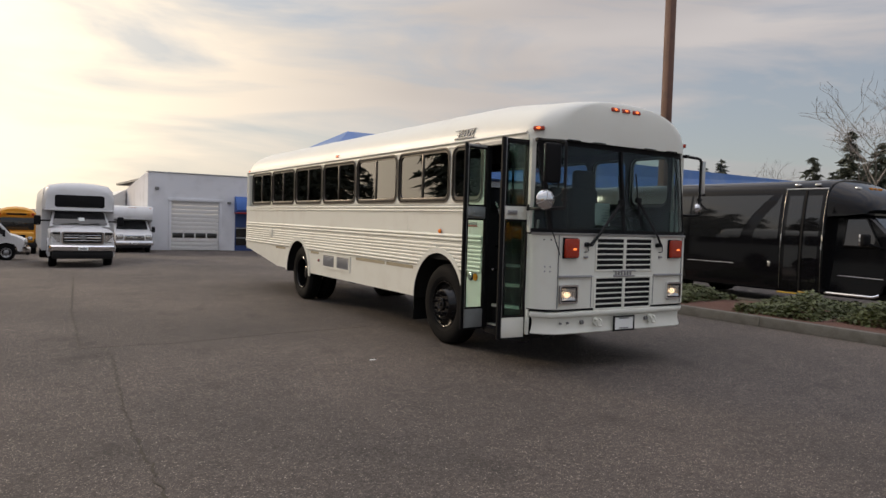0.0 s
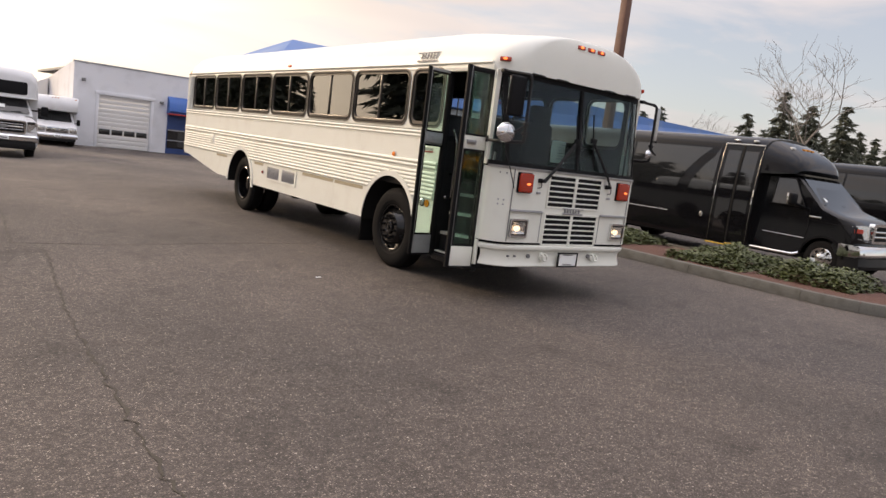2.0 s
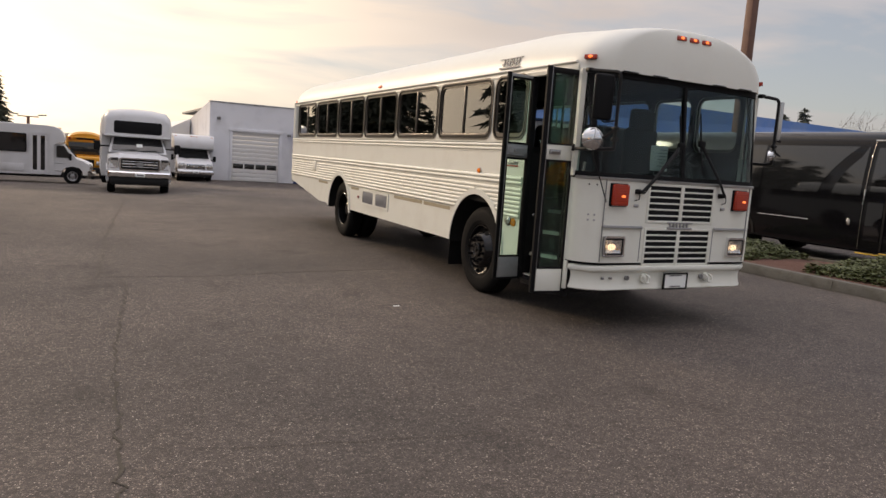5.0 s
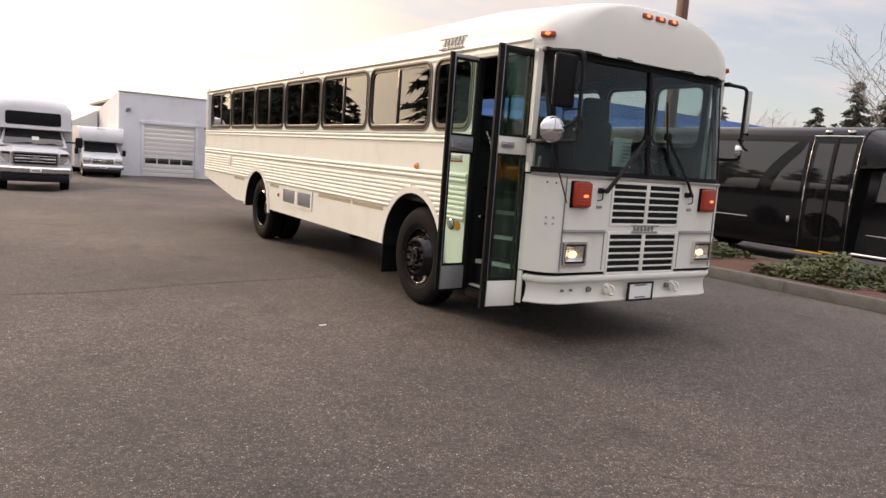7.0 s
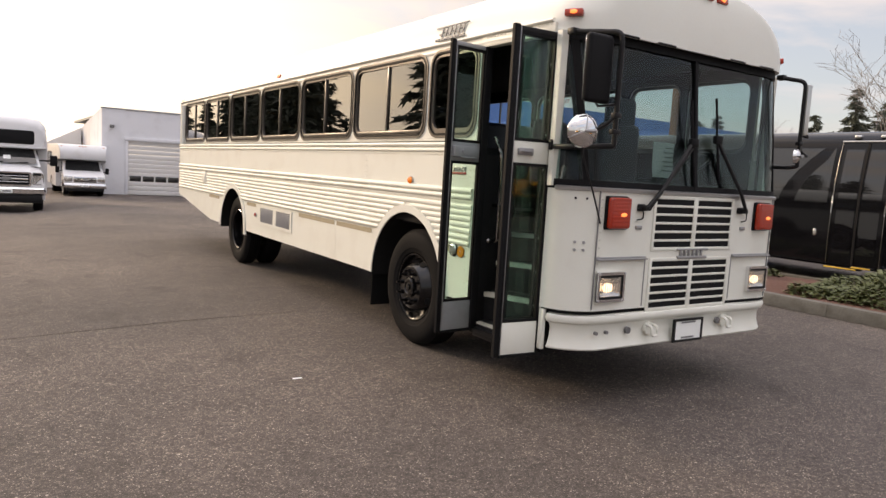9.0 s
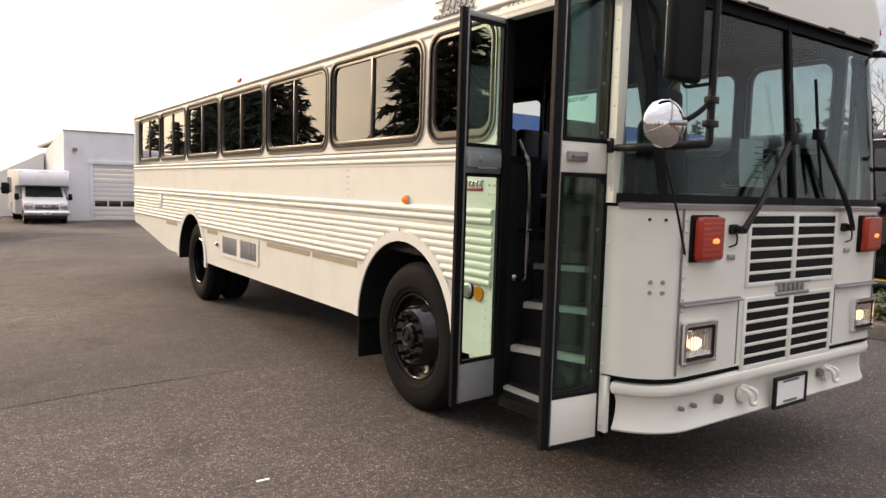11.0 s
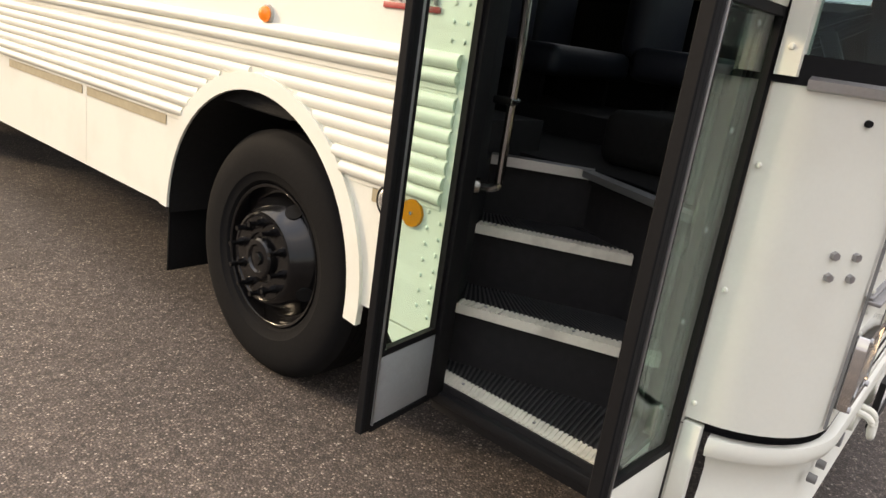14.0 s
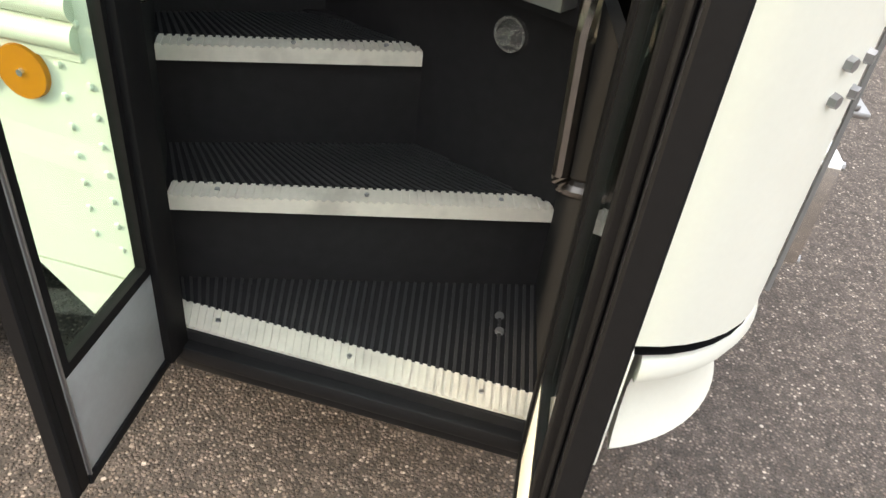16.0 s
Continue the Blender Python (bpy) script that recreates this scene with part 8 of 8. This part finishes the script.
# hipped end over the entrance
bm = B()
box(bm, (9.5, 30.6, -0.7), (16.0, 35.4, 5.46))
part("entrance_wall", bm, "wall", show)
bm = B()
eave = [(8.9, 30.0, 5.45), (16.5, 30.0, 5.45), (16.5, 36.0, 5.45), (8.9, 36.0, 5.45)]
foot, top4 = [bm.verts.new(p) for p in eave], [bm.verts.new((x, y, z + 0.10)) for x, y, z in eave]
peak = [bm.verts.new((10.7, 33.0, 6.64)), bm.verts.new((14.8, 33.0, 6.64))]
for k in range(4):
    bm.faces.new((foot[k], foot[(k + 1) % 4], top4[(k + 1) % 4], top4[k]))
for f in ((top4[0], top4[1], peak[1], peak[0]), (top4[1], top4[2], peak[1]), (top4[2], top4[3], peak[0], peak[1]), (top4[3], top4[0], peak[0]), tuple(foot[::-1])):
    bm.faces.new(f)
part("hipped_roof", bm, "blueroof", show, "blue hipped metal roof")
for k in range(6):
    bm = B()
    box(bm, (13 + 7.5 * k, SY + 0.94, 0.2), (18.5 + 7.5 * k, SY + 1.02, 3.2))
    part("window", bm, "vanglass", show)


# ---- lamp posts ----
def lamp_post(x, y, h, flood=False):
    e = thing("lamp_post", "tall rust-brown steel lamp post with twin flat heads", "lamp post", "lot lamp posts", (x, y, ground_z(x, y)))
    bm = B()
    box(bm, (-0.13, -0.13, 0.5), (0.13, 0.13, h - 0.1), 0.015)
    part("post", bm, "pole", e)
    bm = B()
    tube(bm, (0, 0, -0.1), (0, 0, 0.55), 0.3, 0.28, 20)
    part("footing", bm, "kerb", e)
    bm = B()
    box(bm, (-0.9, -0.04, h - 0.14), (0.9, 0.04, h - 0.04), 0.01)
    part("cross_arm", bm, "pole", e)
    for sx in (-1, 1):
        bm = B()
        box(bm, (sx * 1.2 - 0.38, -0.22, 0), (sx * 1.2 + 0.38, 0.22, 0.12), 0.04, m=Matrix.Translation((0, 0, h - 0.06)) @ Euler((0, radians(-5 * sx), 0)).to_matrix().to_4x4())
        part("lamp_head", bm, "grey", e)
    if flood:
        bm = B()
        box(bm, (0.1, -0.25, h - 2.2), (0.55, 0.25, h - 1.8), 0.04)
        part("flood_lamp", bm, "grey", e)
    return e


lamp_post(12.7, 11.0, 9.7)
lamp_post(43.0, 10.2, 9.4, True)
lamp_post(58.4, 10.5, 9.3)
lamp_post(-11.0, 76.0, 5.0)


# ---- trees ----
def conifer(h, seed, spread=0.20):
    """Trunk and drooping whorls of needle sprays."""
    rng = np.random.default_rng(seed)
    e = thing("conifer", "tall dark green conifer with ragged drooping branches", "tree", "conifers round the lot")
    bm = B()
    tube(bm, (0, 0, -0.3), (0, 0, h * 0.97), h * 0.017, 0.02, 10)
    part("trunk", bm, "bark", e)
    V, F, pts = [], [], []
    z = h * 0.10
    limbs = B()
    while z < h * 0.985:
        f = (z / h)
        reach = h * spread * (1 - f) ** 0.8 * (1.0 if f > 0.2 else 0.75) + 0.12
        for k in range(int(5 + 5 * (1 - f))):
            a = rng.uniform(0, 2 * np.pi)
            r = reach * rng.uniform(0.55, 1.18)
            d = np.array([np.cos(a), np.sin(a)])
            tipz = z - r * rng.uniform(0.05, 0.45) + 0.05
            if r > 0.5:
                tube(limbs, (0, 0, z), (d[0] * r * 0.85, d[1] * r * 0.85, z + (tipz - z) * 0.7), 0.012 + 0.012 * r, 0.006, 5)
            n = int(7 + r * 13)
            for j in range(n):
                t = (j + rng.uniform(0, 1)) / n
                t = 0.12 + 0.88 * t
                w = r * 0.26 * (1 - 0.65 * t) + 0.06
                c = np.array([d[0] * r * t, d[1] * r * t, z + (tipz - z) * t ** 1.3])
                off = rng.normal(0, w * 0.55)
                c[:2] += np.array([-d[1], d[0]]) * off
                pts.append(c + rng.normal(0, 0.04, 3))
        z += h * 0.026 * rng.uniform(0.7, 1.3)
    part("limb", limbs, "bark", e)
    pts = np.array(pts)
    n = len(pts)
    out = pts[:, :2] / (np.linalg.norm(pts[:, :2], axis=1)[:, None] + 1e-6)
    d = np.concatenate([out + rng.normal(0, 0.55, (n, 2)), rng.uniform(-0.9, 0.15, (n, 1))], 1)
    d /= np.linalg.norm(d, axis=1)[:, None]
    s = np.cross(d, rng.normal(0, 1, (n, 3)))
    s /= np.linalg.norm(s, axis=1)[:, None]
    L = (h * 0.040 * rng.uniform(0.6, 1.4, n))[:, None]
    v = np.stack([pts - d * L * 0.3 + s * L * 0.20, pts - d * L * 0.3 - s * L * 0.20, pts + d * L], 1).reshape(-1, 3)
    k = np.arange(n) * 3
    me = bpy.data.meshes.new("crown")
    me.from_pydata(v.tolist(), [], np.stack([k, k + 1, k + 2], 1).tolist())
    me.materials.append(M["needle"])
    o = new("crown", me)
    o.parent = e
    tagged(o, kind="stuff")
    return e


def bare_tree(h, seed, label):
    """Trunk with upright limbs that fork into ever finer twigs."""
    rng = random.Random(seed)
    e = thing("bare_tree", label, "tree", "bare trees")
    bm, tw = B(), B()

    def grow(p, d, L, r, level):
        mid = p + d * L * 0.5 + Vector((rng.uniform(-1, 1), rng.uniform(-1, 1), 0)) * L * 0.05
        q = p + d * L
        for a, c, ra, rc in ((p, mid, r, r * 0.84), (mid, q, r * 0.84, r * 0.68)):
            tube(bm if level < 2 else tw, a, c, ra, max(rc, 0.006), 7 if level < 2 else 3, caps=False)
        if level == 7:
            return
        for k in range(3 if level < 2 else 2):
            wide = 0.62 if level == 0 else 0.85
            nd = (d + Vector((rng.uniform(-1, 1), rng.uniform(-1, 1), rng.uniform(-0.25, 0.30))) * wide).normalized()
            grow(p.lerp(q, rng.uniform(0.45, 0.95)) if k else q, nd, L * rng.uniform(0.64, 0.88), max(r * (0.50 if k else 0.68), 0.007), level + 1)
    grow(Vector((0, 0, -0.2)), Vector((0.02, 0.03, 1)), h * 0.24, h * 0.0085, 0)
    part("trunk", bm, "twig", e)
    tagged(part("twig", tw, "twig", e), kind="stuff")
    return e


def place(az, d, ex=-6.0, ey=-5.8):
    return ex + d * math.cos(radians(az)), ey + d * math.sin(radians(az))


proto = [conifer(10.0, 11, 0.27), conifer(10.0, 12, 0.32), conifer(10.0, 13, 0.25)]
used = [False, False, False]


def plant(k, x, y, h, turn, girth=1.0):
    m = pose(x, y, ground_z(x, y), 0, 0, turn) @ Matrix.Diagonal((girth * h / 10, girth * h / 10, h / 10, 1))
    if used[k]:
        return copy_thing(proto[k], m)
    used[k] = True
    proto[k].matrix_basis = m
    return proto[k]


SPOTS = []
for az, s, d in ((31.9, 0.104, 66), (29.6, 0.130, 64), (27.8, 0.117, 68), (25.6, 0.144, 60), (23.6, 0.080, 66), (22.3, 0.10, 70), (26.7, 0.10, 74), (30.6, 0.085, 76), (28.7, 0.10, 75), (39.25, 0.118, 72), (38.0, 0.102, 74), (24.6, 0.095, 78)):
    SPOTS.append((*place(az, d), 1.56 + s * d))
for az, s, d in ((12.7, 0.081, 74), (11.8, 0.07, 78), (16.0, 0.075, 80), (18.0, 0.09, 82), (95.6, 0.075, 66), (96.6, 0.066, 60), (98.5, 0.075, 62)):
    x, y = place(az, d, -3.4 if az < 20 else -5.8, -1.3 if az < 20 else -5.7)
    SPOTS.append((x, y, 1.56 + s * d - ground_z(x, y)))
# tall trees on the open side of the lot, mirrored in the bus windows
for az, d, h in ((104.6, 44, 9.0), (106.6, 47, 14), (108.4, 42, 13), (110.2, 40, 12.5), (112.4, 45, 11), (105.6, 52, 10.0), (109.3, 50, 15), (107.4, 49, 14), (102.6, 47, 8.5), (114.7, 46, 6.5), (116.4, 52, 5.0), (118.4, 54, 4.5), (124.9, 31, 14.0), (128.5, 30, 13), (133.0, 33, 14), (138.0, 29, 12), (144.0, 33, 13), (131.0, 45, 16), (151.0, 34, 12), (160.0, 36, 13), (172.0, 34, 11)):
    SPOTS.append((*place(az, d, -1.22, 4.0), h))
# tree line behind the place where the walk begins
SPOTS += [(-40 + 9.5 * k, -46 - 6 * ((k * 7) % 4), 8.0 + 1.6 * ((k * 5) % 4)) for k in range(11)]
for i, (x, y, h) in enumerate(SPOTS):
    plant((i * 2) % 3, x, y, h, (i * 73) % 360, 0.97 if i < 19 else 1.0)
bt = bare_tree(11.0, 4, "tall leafless tree with fine grey branches")
x, y = place(28.6, 42)
bt.matrix_basis = pose(x, y, 0, 0, 0, 40) @ Matrix.Diagonal((1.15, 1.15, 1.15, 1))
x, y = place(35.1, 80)
copy_thing(bt, pose(x, y, ground_z(x, y), 0, 0, 160) @ Matrix.Diagonal((1.0, 1.0, 1.02, 1)))["label"] = "small leafless tree far off"
x, y = place(33.6, 95)
copy_thing(bt, pose(x, y, ground_z(x, y), 0, 0, 250) @ Matrix.Diagonal((0.9, 0.9, 0.75, 1)))["label"] = "small leafless tree far off"
